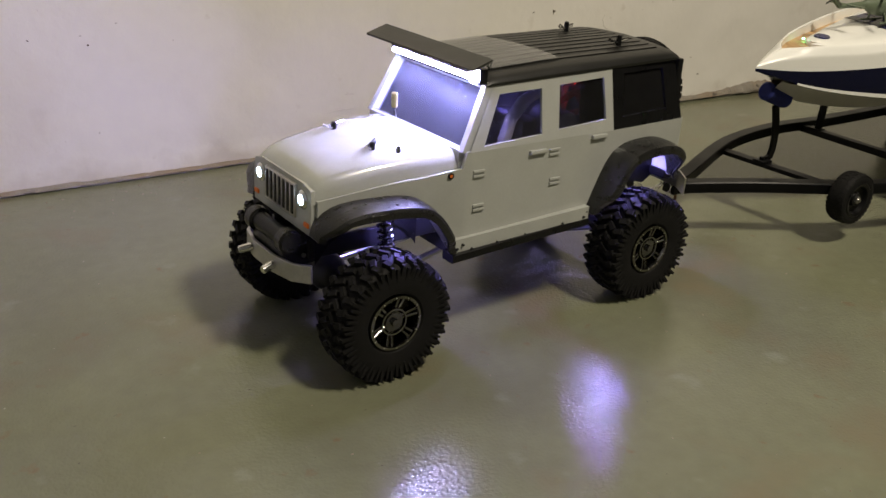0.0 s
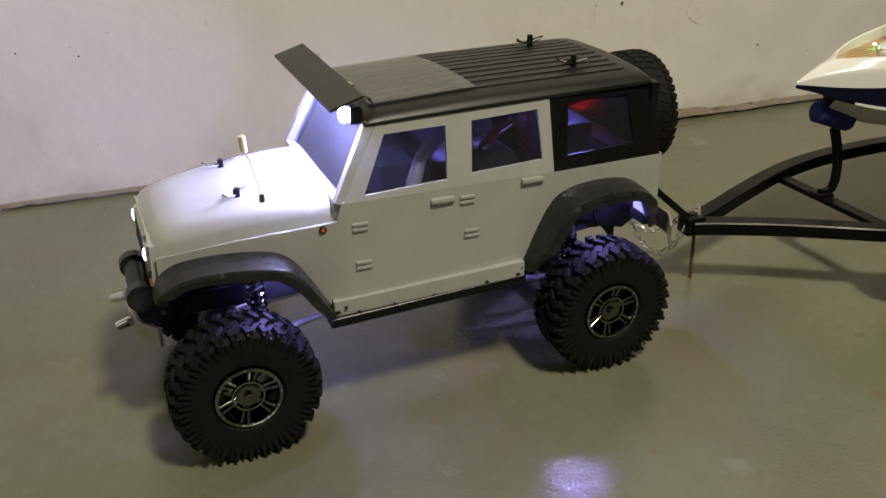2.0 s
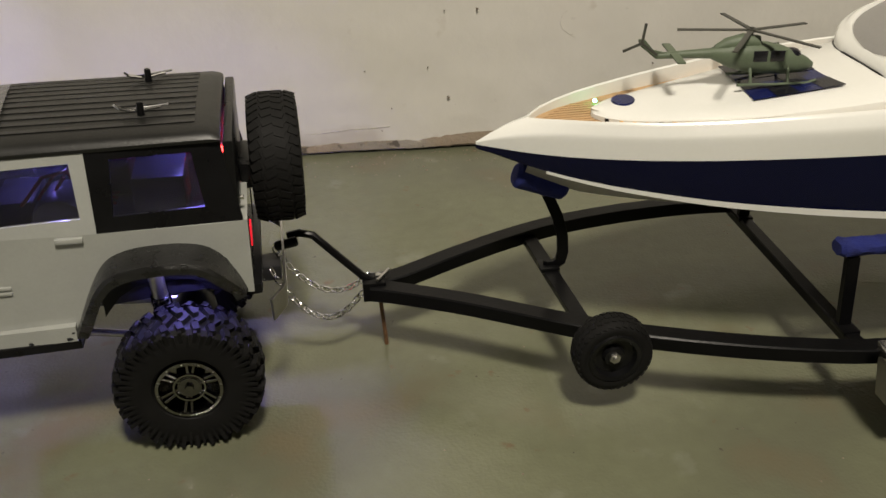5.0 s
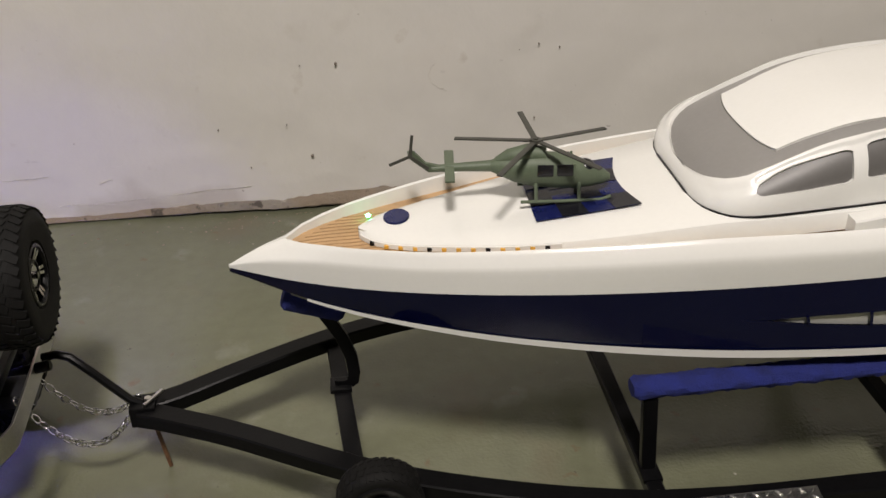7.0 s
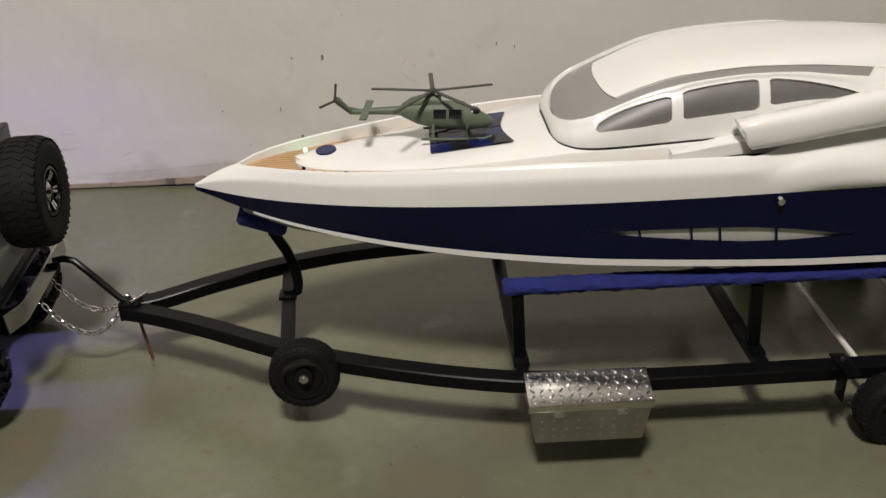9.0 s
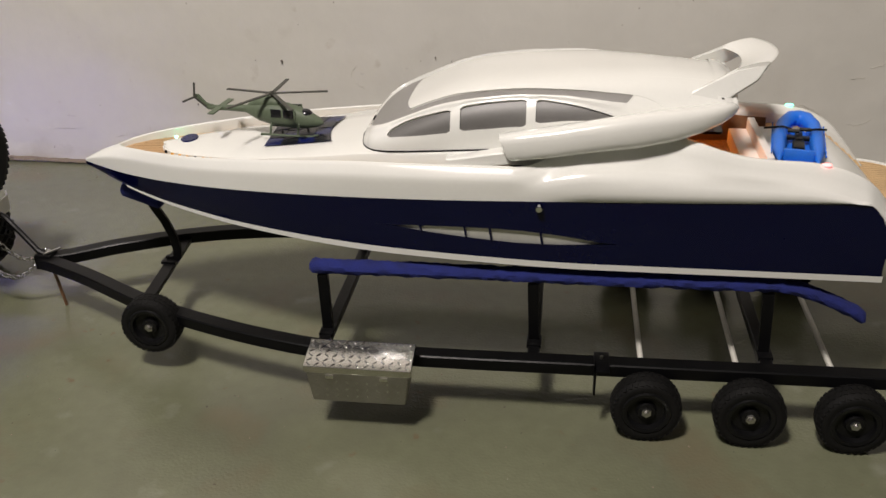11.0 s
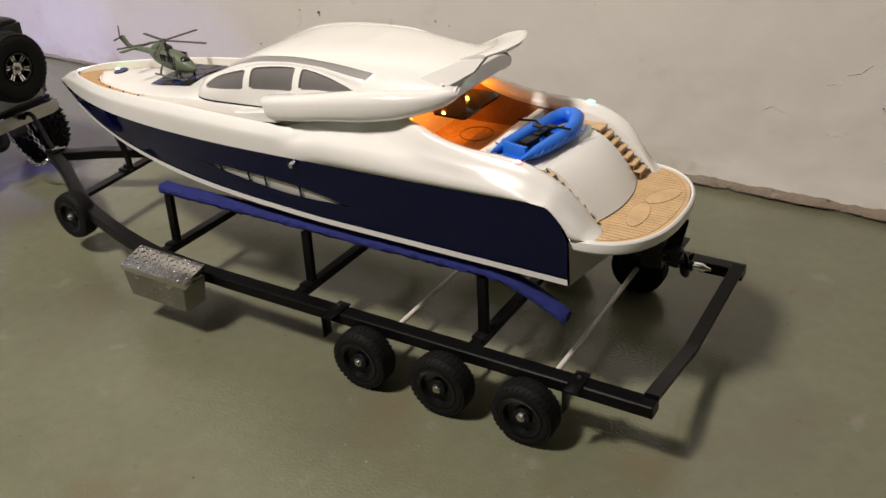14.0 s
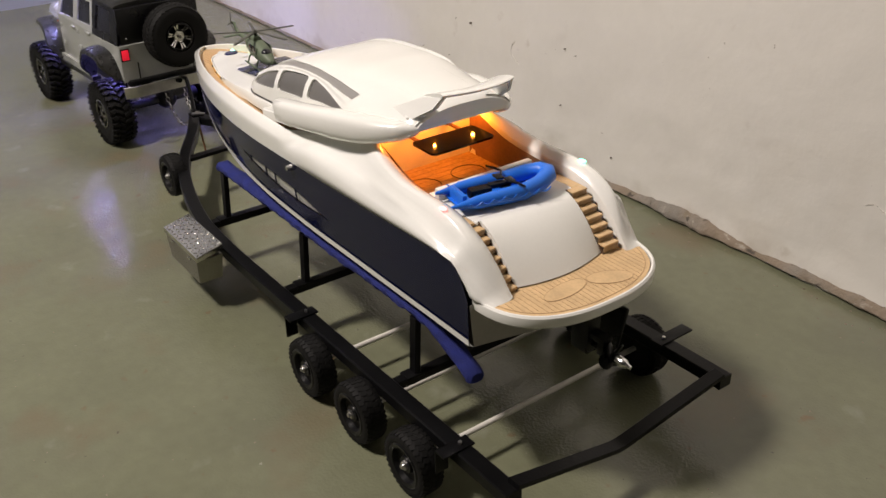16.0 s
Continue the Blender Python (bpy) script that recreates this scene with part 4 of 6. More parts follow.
CH = [(0.8955, 0.001), (0.896, 0.006), (0.898, 0.011), (0.903, 0.0165), (0.909, 0.021), (0.918, 0.0265), (0.93, 0.0322), (0.945, 0.0388), (0.953, 0.0420), (0.965, 0.047), (0.975, 0.0508), (0.99, 0.056), (1.0, 0.0585), (1.02, 0.0617), (1.06, 0.0645), (1.12, 0.0650), (1.20, 0.0605), (1.265, 0.0545)]
CY_CAB = [(1.04, 0.005), (1.18, 0.0)]
CAB_POWER = [(1.05, 3.0), (1.20, 2.6)]
CAB_FAR_POWER = [(1.06, 8.0), (1.20, 3.2)]
CROWN = [(0.93, 0.45), (1.06, 0.45), (1.19, 1.0)]


def soft(table, x):
    """Reads a table, rounded off over a few millimetres, sharp at its front end."""
    d = min(0.004, 0.4 * max(0.0, x - table[0][0]))
    return sum(lerp(table, x + k * d) for k in (-2, -1, 0, 1, 2)) / 5


def cab(x, phi, off=0.0):
    """A point of the cabin's shell: phi from 0 (near side, foot) to 180 degrees."""
    def raw(x, phi):
        w, h, z0 = soft(CW, x), soft(CH, x), plat_z(x) - 0.001
        a = radians(phi)
        c, s = math.cos(a), math.sin(a)
        n, far, k = 2 / lerp(CAB_POWER, x), lerp(CAB_FAR_POWER, x), lerp(CROWN, x)
        y, z, e = abs(c) ** n, max(0, s) ** n, 0.885
        if c < 0:
            z = (e + (1 - e) * k) * max(0, 1 - y ** far) ** (1 / far)
        elif z > e:
            z = e + (z - e) * k
        return Vector((x, lerp(CY_CAB, x) - math.copysign(y, c) * w, z0 + h * z))
    p = raw(x, phi)
    if off:
        q, r = raw(x + 0.002, phi), raw(x, min(179, phi + 1)) if phi < 179 else p
        n = (q - p).cross(r - p)
        if n.length > 1e-12:
            n.normalize()
            if n.z < 0:
                n = -n
            p = p + n * off
    return p


def side_of(x, phi, off, s):
    """A point of the shell on the near (-1) or the far (1) side."""
    return cab(x, phi if s < 0 else 180 - phi, off)


GLASS_LO = [(0.9005, 87), (0.9018, 80), (0.9035, 71), (0.9055, 63.5), (0.909, 57), (0.914, 51.5), (0.920, 48), (0.926, 46.3), (0.943, 45.8), (0.960, 46.7), (0.975, 47), (0.99, 46), (1.008, 45.2), (1.03, 44.7), (1.07, 44.6), (1.104, 43), (1.12, 40.6), (1.160, 36.7)]
PANEL_LO = [(0.953, 60.2), (0.968, 60.2), (0.9766, 58.6), (0.9915, 57.2), (1.019, 54), (1.0316, 53.8), (1.0756, 52.6), (1.13, 48.8), (1.16, 46.4), (1.178, 44.0), (1.20, 29.4), (1.26, 25.4)]
WIN_TOP = [(0.928, 25.4), (0.9305, 32.5), (0.9423, 38.0), (0.9529, 39.6), (0.9637, 38.9), (0.993, 36.6), (1.0035, 38.0), (1.0284, 38.9), (1.0668, 39.6), (1.077, 39.4), (1.085, 38.4), (1.10, 36.0), (1.12, 31.6), (1.139, 26.8), (1.16, 20.4)]
WIN_LOW = [(0.928, 22.0), (0.9306, 19.0), (0.9505, 15.0), (0.963, 13.2), (0.991, 11.6), (1.0035, 12.2), (1.0287, 12.2), (1.0653, 13.2), (1.0764, 16.2), (1.1026, 18.6), (1.16, 19.9)]


def glass_lo(x): return lerp(GLASS_LO, x) if x < 1.160 else min(70, 37 + 1400 * (x - 1.160))


WINDOWS = ((0.9285, 0.992), (1.0015, 1.0657), (1.0747, 1.157))


def win_edges(x):
    """The lower and upper edge of the windows at x, drawn together at the rounded corners."""
    lo, hi = lerp(WIN_LOW, x), lerp(WIN_TOP, x)
    for xa, xb in WINDOWS:
        if xa - 1e-6 <= x <= xb + 1e-6:
            r = min(2.2, 0.3 * (hi - lo)) * max(max(0, 1 - (x - xa) / 0.005), max(0, 1 - (xb - x) / 0.005)) ** 2
            return lo + r, max(lo + r + 0.4, hi - r)
    return lo, max(lo + 0.4, hi)


def win_xs(xa, xb):
    return [xa, xa + 0.0006, xa + 0.0015, xa + 0.003, xa + 0.005] + span(xa + 0.009, xb - 0.009, 12) + [xb - 0.005, xb - 0.003, xb - 0.0015, xb - 0.0006, xb]


def cabin_frame():
    """The white frame, open at the windows, with the openings' edges turned in."""
    bm = B()
    full = [0, 2, 5, 9] + span(14, 166, 30) + [171, 175, 178, 180]
    grid(bm, [[cab(x, a) for a in full] for x in (0.8955, 0.896, 0.8965, 0.8975, 0.8985, 0.8995, 0.9005)])
    xs = [0.9005, 0.9010, 0.9018, 0.9026, 0.9035, 0.9045, 0.9055, 0.907, 0.909, 0.911, 0.914, 0.917, 0.920, 0.923, 0.926]
    for xa, xb in WINDOWS:
        xs += win_xs(xa, xb)
    xs += [1.160, 1.1625, 1.165, 1.1675, 1.170, 1.1725, 1.175, 1.1775, 1.180, 1.1835] + span(1.188, 1.262, 14)
    for s in (-1, 1):
        rows = []
        for x in xs:
            lo, low = glass_lo(x), lerp([(1.186, 0.0), (1.200, 30.0)], x)
            wa, wb = win_edges(x)
            wa, wb = max(wa, low + 0.5), max(wb, low + 1.0)
            wa, wb = min(wa, lo - 3), min(wb, lo - 2)
            phis = [low + (wa - low) * k for k in (0, 0.03, 0.1, 0.25, 0.45, 0.7)] + [wa + (wb - wa) * k for k in (0, 0.2, 0.4, 0.6, 0.8)] + [wb + (lo - wb) * k for k in (0, 0.15, 0.3, 0.45, 0.6, 0.72, 0.84, 0.94)]
            bulge = 0.0017 * smoothstep(0.9005, 0.917, x) * (1 - smoothstep(1.145, 1.162, x))
            row = [side_of(x, a, bulge * smoothstep(0.35, 0.7, (a - wb) / max(1.0, lo - wb)), s) for a in phis] + [side_of(x, lo, 0.0005, s), side_of(x, lo + 0.3, -0.0020 * (1 - smoothstep(1.11, 1.158, x)) - 0.0004, s)]
            rows.append([bm.verts.new(p) for p in row])
        for i, (p, q) in enumerate(zip(rows, rows[1:])):
            mid = (xs[i] + xs[i + 1]) / 2
            hole = any(xa < mid < xb for xa, xb in WINDOWS)
            for j in range(len(p) - 1):
                if not (hole and 6 <= j <= 10):
                    bm.faces.new([p[j], p[j + 1], q[j + 1], q[j]])
        for xa, xb in WINDOWS:
            ring = [(x, win_edges(x)[0]) for x in win_xs(xa, xb)] + [(xb, win_edges(xb)[0] + (win_edges(xb)[1] - win_edges(xb)[0]) * k) for k in (0.25, 0.5, 0.75)]
            ring += [(x, win_edges(x)[1]) for x in reversed(win_xs(xa, xb))] + [(xa, win_edges(xa)[0] + (win_edges(xa)[1] - win_edges(xa)[0]) * k) for k in (0.75, 0.5, 0.25)]
            grid(bm, [[side_of(x, a, o, s) for x, a in ring] for o in (0.0, -0.0005, -0.0028)], loop=True)
    return clean(bm, 2e-5)


cabin = part("cabin", cabin_frame(), WHITE, yacht, "glossy white streamlined cabin frame", angle=40)


def cab_panel(name, xs, lo, hi, off, material, parent, label="", n=10, mirror=False, front=None):
    """A plate on the shell between two edges, its own edges turned in; front bends its leading edge."""
    bm = B()
    at_phi = lambda x, p, o: cab(front(x, p) if front else x, p if not mirror else 180 - p, o)
    rows = []
    for x in xs:
        a, b = lo(x), hi(x)
        rows.append([at_phi(x, a, -0.0024)] + [at_phi(x, p, off) for p in span(a, b, n)] + [at_phi(x, b, -0.0024)])
    first, last = [[at_phi(x, q, -0.0024) for q in span(lo(x), hi(x), n + 2)] for x in (xs[0], xs[-1])]
    grid(bm, [first] + rows + [last])
    return part(name, bm, material, parent, label)


for mir in (False, True):
    for xa, xb in WINDOWS:
        bm = B()
        grid(bm, [[side_of(x, a, -0.0025, 1 if mir else -1) for a in span(win_edges(x)[0] - 0.4, win_edges(x)[1] + 0.4, 8)] for x in [xa - 0.0005] + win_xs(xa, xb)[1:-1] + [xb + 0.0005]])
        part("side_window", bm, DARKWIN, cabin, "dark grey recessed side window")
    bm = B()
    side = 1 if mir else -1
    grid(bm, [[side_of(x, a, -0.0014 * (1 - smoothstep(1.11, 1.158, x)) - 0.0002, side) for a in span(lerp(GLASS_LO, x), max(lerp(GLASS_LO, x) + 4, lerp(PANEL_LO, x) + 4), 5)] for x in span(0.956, 1.179, 32)])
    part("roof_strip", bm, GREYWIN, cabin, "grey glass strip along the roof's edge")
cab_panel("windscreen", [0.9008, 0.9018, 0.9026, 0.9035, 0.9045, 0.9055, 0.907, 0.909, 0.911, 0.914, 0.917, 0.920, 0.923] + span(0.926, 0.960, 9), glass_lo, lambda x: 180 - glass_lo(x), -0.0014, GREYWIN, cabin, "grey wrap-round windscreen", n=28)
cab_panel("roof_panel", [0.953, 0.9536, 0.955, 0.9575, 0.962] + span(0.970, 1.257, 32), lambda x: lerp(PANEL_LO, x), lambda x: 180 - lerp(PANEL_LO, x), 0.0004, WHITE, cabin, "glossy white roof panel", n=28, front=lambda x, p: x - 0.0108 * (1 - min(1, (x - 0.953) / 0.06)) * (1 - min(1, abs(90 - p) / 38) ** 2))
GAP = [(x, 0.005 - soft(CW, x) - 0.0006, plat_z(x) + 0.0008) for x in [1.03, 1.00, 0.97, 0.945, 0.93, 0.92, 0.913, 0.907, 0.903, 0.900, 0.8975, 0.896]]
GAP += [(0.8950, y, plat_z(0.8950) + 0.0024) for y in span(-0.024, 0.034, 7)] + [(x, 0.010 - y, z) for x, y, z in reversed(GAP)]
part("cabin_gap", sweep(B(), GAP, 0.0006, 0.0007), BLACK, yacht, "dark gap round the foot of the cabin")
for s in (-1, 1):
    rows = []
    for x in span(0.990, 1.060, 10):
        y = soft(CW, x) + s * 0.005
        t = plat_z(x) - 0.0022 + 0.0050 * smoothstep(0.990, 1.050, x)
        rows.append([(x, s * (y - 0.006), t - 0.012), (x, s * (y + 0.0150), t - 0.012), (x, s * (y + 0.0152), t - 0.0014), (x, s * (y + 0.0140), t - 0.0002), (x, s * (y - 0.006), t)])
    part("side_step", grid(B(), rows, caps=True), WHITE, yacht, "white raised side step")

# side wings that run back and up into the roof
WING = [(1.0415, 0.0925, 0.2765, 0.0105, 0.0115), (1.0430, 0.0925, 0.2768, 0.0120, 0.0118), (1.06, 0.0925, 0.2795, 0.0130, 0.0118), (1.09, 0.0925, 0.2840, 0.0145, 0.0118), (1.13, 0.0915, 0.2900, 0.0155, 0.0125), (1.17, 0.0880, 0.2955, 0.0165, 0.0135), (1.205, 0.0800, 0.2995, 0.0155, 0.0150), (1.230, 0.0715, 0.3030, 0.0125, 0.0150), (1.248, 0.0640, 0.3065, 0.0098, 0.0125), (1.257, 0.0595, 0.3085, 0.0074, 0.0100), (1.262, 0.0572, 0.3093, 0.0042, 0.0062), (1.2645, 0.0560, 0.3098, 0.0010, 0.0020)]
for s in (-1, 1):
    bm = B()
    rows = []
    for x, y, z, h, w in WING:
        rake, sq = lerp([(1.043, -0.62), (1.10, 0.10)], x), lerp([(1.043, 0.52), (1.12, 0.75)], x)
        rows.append([(x + 0.006 * (rake < 0) + rake * math.sin(a) * h, s * (y + w * math.copysign(abs(math.cos(a)) ** sq, math.cos(a))), z + h * math.copysign(abs(math.sin(a)) ** sq, math.sin(a))) for a in [2 * math.pi * k / 24 for k in range(24)]])
    grid(bm, rows, loop=True, caps=True)
    part("side_wing", bm, WHITE, yacht, "glossy white side wing sweeping up to the roof", angle=50)
# roof lip over the cockpit
bm = B()
rows = []
for a in span(39, 141, 26):
    p, q = cab(1.255, a, 0.0022), cab(1.262, a, 0.0)
    low = min(0.3085, q.z - 0.001)
    rows.append([cab(1.244, a, 0.0022), p, (1.2640, q.y * 0.99, max(low, q.z - 0.003)), (1.2640, q.y * 0.98, low), (1.2600, q.y * 0.97, low - 0.0008), (1.2350, q.y * 0.96, low + 0.001), (1.2080, q.y * 0.95, low + 0.002)])
grid(bm, rows)
part("roof_lip", bm, WHITE, yacht, "white roof lip over the cockpit")

# spoiler arch
bm = B()
rows = []
for i in range(25):
    u = -1 + 2 * i / 24
    y = 0.0440 * u
    x = 1.2740 + 0.013 * (1 - u * u)
    z = 0.3455 + 0.002 * (1 - u * u)
    lx, lz = 0.0165, 0.0032
    rows.append([(x + lx * math.cos(b), y, z + lz * math.sin(b) + 0.30 * lx * math.cos(b)) for b in [2 * math.pi * q / 16 for q in range(16)]])
grid(bm, rows, loop=True, caps=True)
spoiler = part("spoiler", bm, WHITE, yacht, "white spoiler arch over the roof's rear edge", angle=50)
for s in (-1, 1):
    bm = B()
    prism(bm, [(1.200, 0.313), (1.250, 0.3145), (1.281, 0.334), (1.292, 0.3505), (1.262, 0.3440), (1.236, 0.3300)], lambda x, z: (x, s * (0.0600 - (z - 0.309) * 0.42), z), lambda x, z: (x, s * (0.0530 - (z - 0.309) * 0.40), z))
    bmesh.ops.bevel(bm, geom=list(bm.edges), offset=0.0018, segments=2, affect="EDGES")
    part("spoiler_leg", bm, WHITE, spoiler)
    for x in (1.219, 1.249):
        part("screw", cyl(B(), (x, s * 0.0540, 0.3175), (x, s * 0.0578, 0.3180), 0.0017, seg=8), STEEL, spoiler)

# cockpit
def slab(bm, cx, cy, hx, hy, z0, z1, r=0.005):
    """A board with rounded corners."""
    pts = []
    for qx, qy, a0 in ((1, 1, 0), (-1, 1, 90), (-1, -1, 180), (1, -1, 270)):
        pts += [(cx + qx * (hx - r) + r * math.cos(radians(a0 + d)), cy + qy * (hy - r) + r * math.sin(radians(a0 + d))) for d in (0, 22, 45, 68, 90)]
    return prism(bm, pts, lambda x, y: (x, y, z0), lambda x, y: (x, y, z1))


cock = part("cockpit_floor", box(B(), 1.188, 1.325, -0.0715, 0.0715, 0.2290, 0.2320), BROWNWOOD, yacht, "dark varnished wooden cockpit sole")
bm = B()
grid(bm, [[(1.190, w * v, z) for v in span(-1, 1, 9)] for z, w in ((0.232, 0.071), (0.27, 0.071), (0.294, 0.066), (0.306, 0.058))])
grid(bm, [[(1.190 + 0.016 * u, y, 0.2890 + 0.020 * u * u) for y in span(-0.060, 0.060, 7)] for u in span(0, 1, 6)])
part("bulkhead", bm, WHITE_MATT, yacht, "white bulkhead at the front of the cockpit")
for s in (-1, 1):
    part("cockpit_lining", grid(B(), [[(x, s * (0.0652 + 0.004 * smoothstep(1.22, 1.30, x)), 0.232 + (min(0.286, smooth(CO, x) - 0.003) - 0.232) * k) for x in span(1.191, 1.318, 14)] for k in (0, 0.5, 1)]), CAULKWOOD, yacht, "brown wooden cockpit lining")
for s in (-1, 1):
    bm = B()
    tube(bm, [(1.235 + 0.018 * math.cos(a), s * 0.030 + 0.020 * math.sin(a), 0.2323) for a in span(0, 2 * math.pi, 28)], 0.0006, 5, caps=False)
    part("inlay_ring", bm, CAULK, cock)
for k in range(13):
    x = 1.1985 + 0.0095 * k
    part("plank_seam", sweep(B(), [(x, -0.0645, 0.2321), (x, 0.0645, 0.2321)], 0.00022, 0.00016), CAULKWOOD, cock)
table = part("cockpit_table", slab(B(), 1.2375, 0.0075, 0.0200, 0.0405, 0.2745, 0.2770), TABLETOP, yacht, "glossy black cockpit table")
for y in (-0.020, 0.035):
    part("table_bracket", sweep(B(), [(1.189, y, 0.2735), (1.226, y, 0.2735)], 0.0020, 0.0011), CAULKWOOD, table, "thin brown bracket that holds the table to the bulkhead")
for y in (-0.050, 0.004, 0.056):
    part("cockpit_light", ball(B(), (1.2085, y, 0.2965), 0.0016), AMBER_LED, yacht, "lit amber cockpit light")
bm = B()
prism(bm, [(1.303, 0.232), (1.303, 0.2495), (1.306, 0.2515), (1.357, 0.2515), (1.3635, 0.2510), (1.361, 0.232)], lambda x, z: (x, -0.0615, z), lambda x, z: (x, 0.0615, z))
bmesh.ops.bevel(bm, geom=[e for e in bm.edges], offset=0.001, segments=2, affect="EDGES")
part("sun_pad", bm, WHITE_MATT, yacht, "white aft sun pad that carries the dinghy")
part("aft_bench", box(B(), 1.2785, 1.3025, -0.062, 0.062, 0.2315, 0.2485, 0.0016), WHITE_MATT, yacht, "white bench across the cockpit")
bm = box(B(), 1.2965, 1.3040, -0.060, 0.060, 0.2480, 0.2620, 0.0014)
part("sun_pad_back", bm, WHITE_MATT, yacht, "white low backrest")
# curved garage door between the stairs
def garage_z(u):
    return 0.2520 - 0.0470 * u ** 1.45 + 0.003 * math.sin(math.pi * u)


bm = B()
rows = []
for i in range(14):
    u = i / 13
    x = 1.361 + 0.055 * u
    z = garage_z(u)
    rows.append([(x + 0.010 * (1 - (v ** 2)) * u, v * (0.0535 + 0.001 * u) - 0.0025, z) for v in span(-1, 1, 13)])
grid(bm, rows)
part("garage_door", bm, WHITE, yacht, "white curved garage door in the stern")
for s in (-1, 1):
    part("garage_side", grid(B(), [[(1.361 + 0.055 * u, s * (0.0535 + 0.001 * u) - 0.0025, garage_z(u)), (1.361 + 0.055 * u, s * (0.0535 + 0.001 * u) - 0.0025, 0.203)] for u in span(0, 1, 14)]), WHITE_MATT, yacht)
for s, y0, y1 in ((-1, 0.0570, 0.0712), (1, 0.0525, 0.0725)):
    bm = B()
    pts = [(1.362 + 0.058 * u, 0.2515 - 0.047 * u) for u in span(0, 1, 12)]
    prism(bm, pts + [(1.419, 0.2035), (1.340, 0.2035)], lambda x, z: (x, s * y0, z), lambda x, z: (x, s * (y0 + 0.0012), z))
    stair = part("stair", bm, CAULK, yacht, "light wood steps down to the bathing platform")
    for k in range(7):
        u = (k + 0.3) / 7
        x, z = 1.366 + 0.055 * u, 0.2535 - 0.046 * u - (0.004 if s < 0 else 0)
        part("tread", box(B(), x - 0.0052, x + 0.0042, s * (y0 + 0.0005), s * y1, z - 0.0012, z + 0.0004, 0.0002), LIGHTWOOD, stair)
        part("riser", box(B(), x + 0.0028, x + 0.0038, s * (y0 + 0.0008), s * (y1 - 0.0005), z - 0.0075, z - 0.0010), BROWNWOOD, stair)
    part("landing", box(B(), 1.318, 1.363, s * 0.0620, s * (y1 + 0.001), 0.2490, 0.2515, 0.0003), LIGHTWOOD, stair)
    part("floor_pan", box(B(), 1.318, 1.424, s * 0.0500, s * 0.0790, 0.2005, 0.2035), WHITE_MATT, stair)


# bathing platform
def rim(u, inset=0.0):
    """The platform's curved edge: u from -1 to 1 across."""
    a = u * math.pi / 2
    hw = 0.0995 - inset
    return (1.4060 + (0.0805 - inset) * abs(math.cos(a)) ** 0.80, hw * math.copysign(abs(math.sin(a)) ** 0.84, math.sin(a)))


us = span(-1, 1, 61)
bm = B()
rows = []
for inset, z in ((0.014, 0.1910), (0.003, 0.1918), (0.0005, 0.1945), (0.0, 0.199), (0.0006, 0.2035), (0.0022, 0.2052), (0.0040, 0.2050), (0.0046, 0.2032)):
    rows.append([(*rim(u, inset), z) for u in us])
grid(bm, rows)
bot = [bm.verts.new((*rim(u, 0.014), 0.191)) for u in us]
bm.faces.new(bot)
part("platform", clean(bm), WHITE, yacht, "white rim of the bathing platform")
bm = B()
bm.faces.new([bm.verts.new((*rim(u, 0.0052), 0.2036)) for u in us] )
teak = part("platform_deck", bm, LIGHTWOOD, yacht, "pale wooden bathing platform with inlaid ovals", smooth=False)
bm = B()
sweep(bm, [(*rim(u, 0.0095), 0.2038) for u in span(-0.93, 0.93, 60)], 0.00028, 0.0002)
part("margin_seam", bm, SEAM, teak)
for k in range(1, 32):
    y = -0.086 + 0.172 * k / 32
    u = math.asin(min(1, (abs(y) / 0.0885)) ** (1 / 0.84)) / (math.pi / 2)
    x1 = rim(u, 0.010)[0]
    x0 = 1.4215
    if x1 - x0 < 0.004:
        continue
    part("plank_seam", sweep(B(), [(x0, y, 0.2037), (x1, y, 0.2037)], 0.00014, 0.00016), SEAM, teak)
for cx, cy, ax, ay, turn in ((1.4455, -0.022, 0.0100, 0.0265, 0.10), (1.4535, 0.0265, 0.0110, 0.0230, -0.42)):
    ring = []
    for a in span(0, 2 * math.pi, 41)[:-1]:
        u, v = ax * math.cos(a), ay * math.sin(a)
        ring.append((cx + u * math.cos(turn) - v * math.sin(turn), cy + u * math.sin(turn) + v * math.cos(turn)))
    oval = part("inlaid_oval", prism(B(), ring, lambda x, q: (x, q, 0.2036), lambda x, q: (x, q, 0.2041)), LIGHTWOOD, teak)
    part("oval_seam", tube(B(), [(x, y, 0.2040) for x, y in ring + ring[:1]], 0.0003, 5, caps=False), SEAM, oval)
for s in (-1, 1):
    part("stern_light", ball(B(), (1.345, s * (0.0905 if s > 0 else 0.0855), 0.2668), 0.0036, 1.3, 1, 0.35), ROSE_LED if s < 0 else STERN_GREEN_LED, yacht, "lit red stern light" if s < 0 else "lit green stern light")
# the drive under the stern: shaft, bracket, rudder plate, propeller and cone
DY = -0.006
bm = B()
cyl(bm, (1.440, DY, 0.152), (1.500, DY, 0.151), 0.0030, seg=12)
box(bm, 1.448, 1.470, DY - 0.008, DY + 0.008, 0.142, 0.186, 0.0015)
box(bm, 1.466, 1.488, DY - 0.006, DY + 0.006, 0.160, 0.166, 0.001)
box(bm, 1.478, 1.486, DY - 0.004, DY + 0.004, 0.146, 0.162, 0.001)
drive = part("drive", bm, BLACK, yacht, "black drive shaft and bracket under the stern")
bm = B()
prism(bm, [(1.446, 0.185), (1.484, 0.185), (1.474, 0.128), (1.450, 0.130)], lambda x, z: (x, DY + 0.026, z), lambda x, z: (x, DY + 0.030, z))
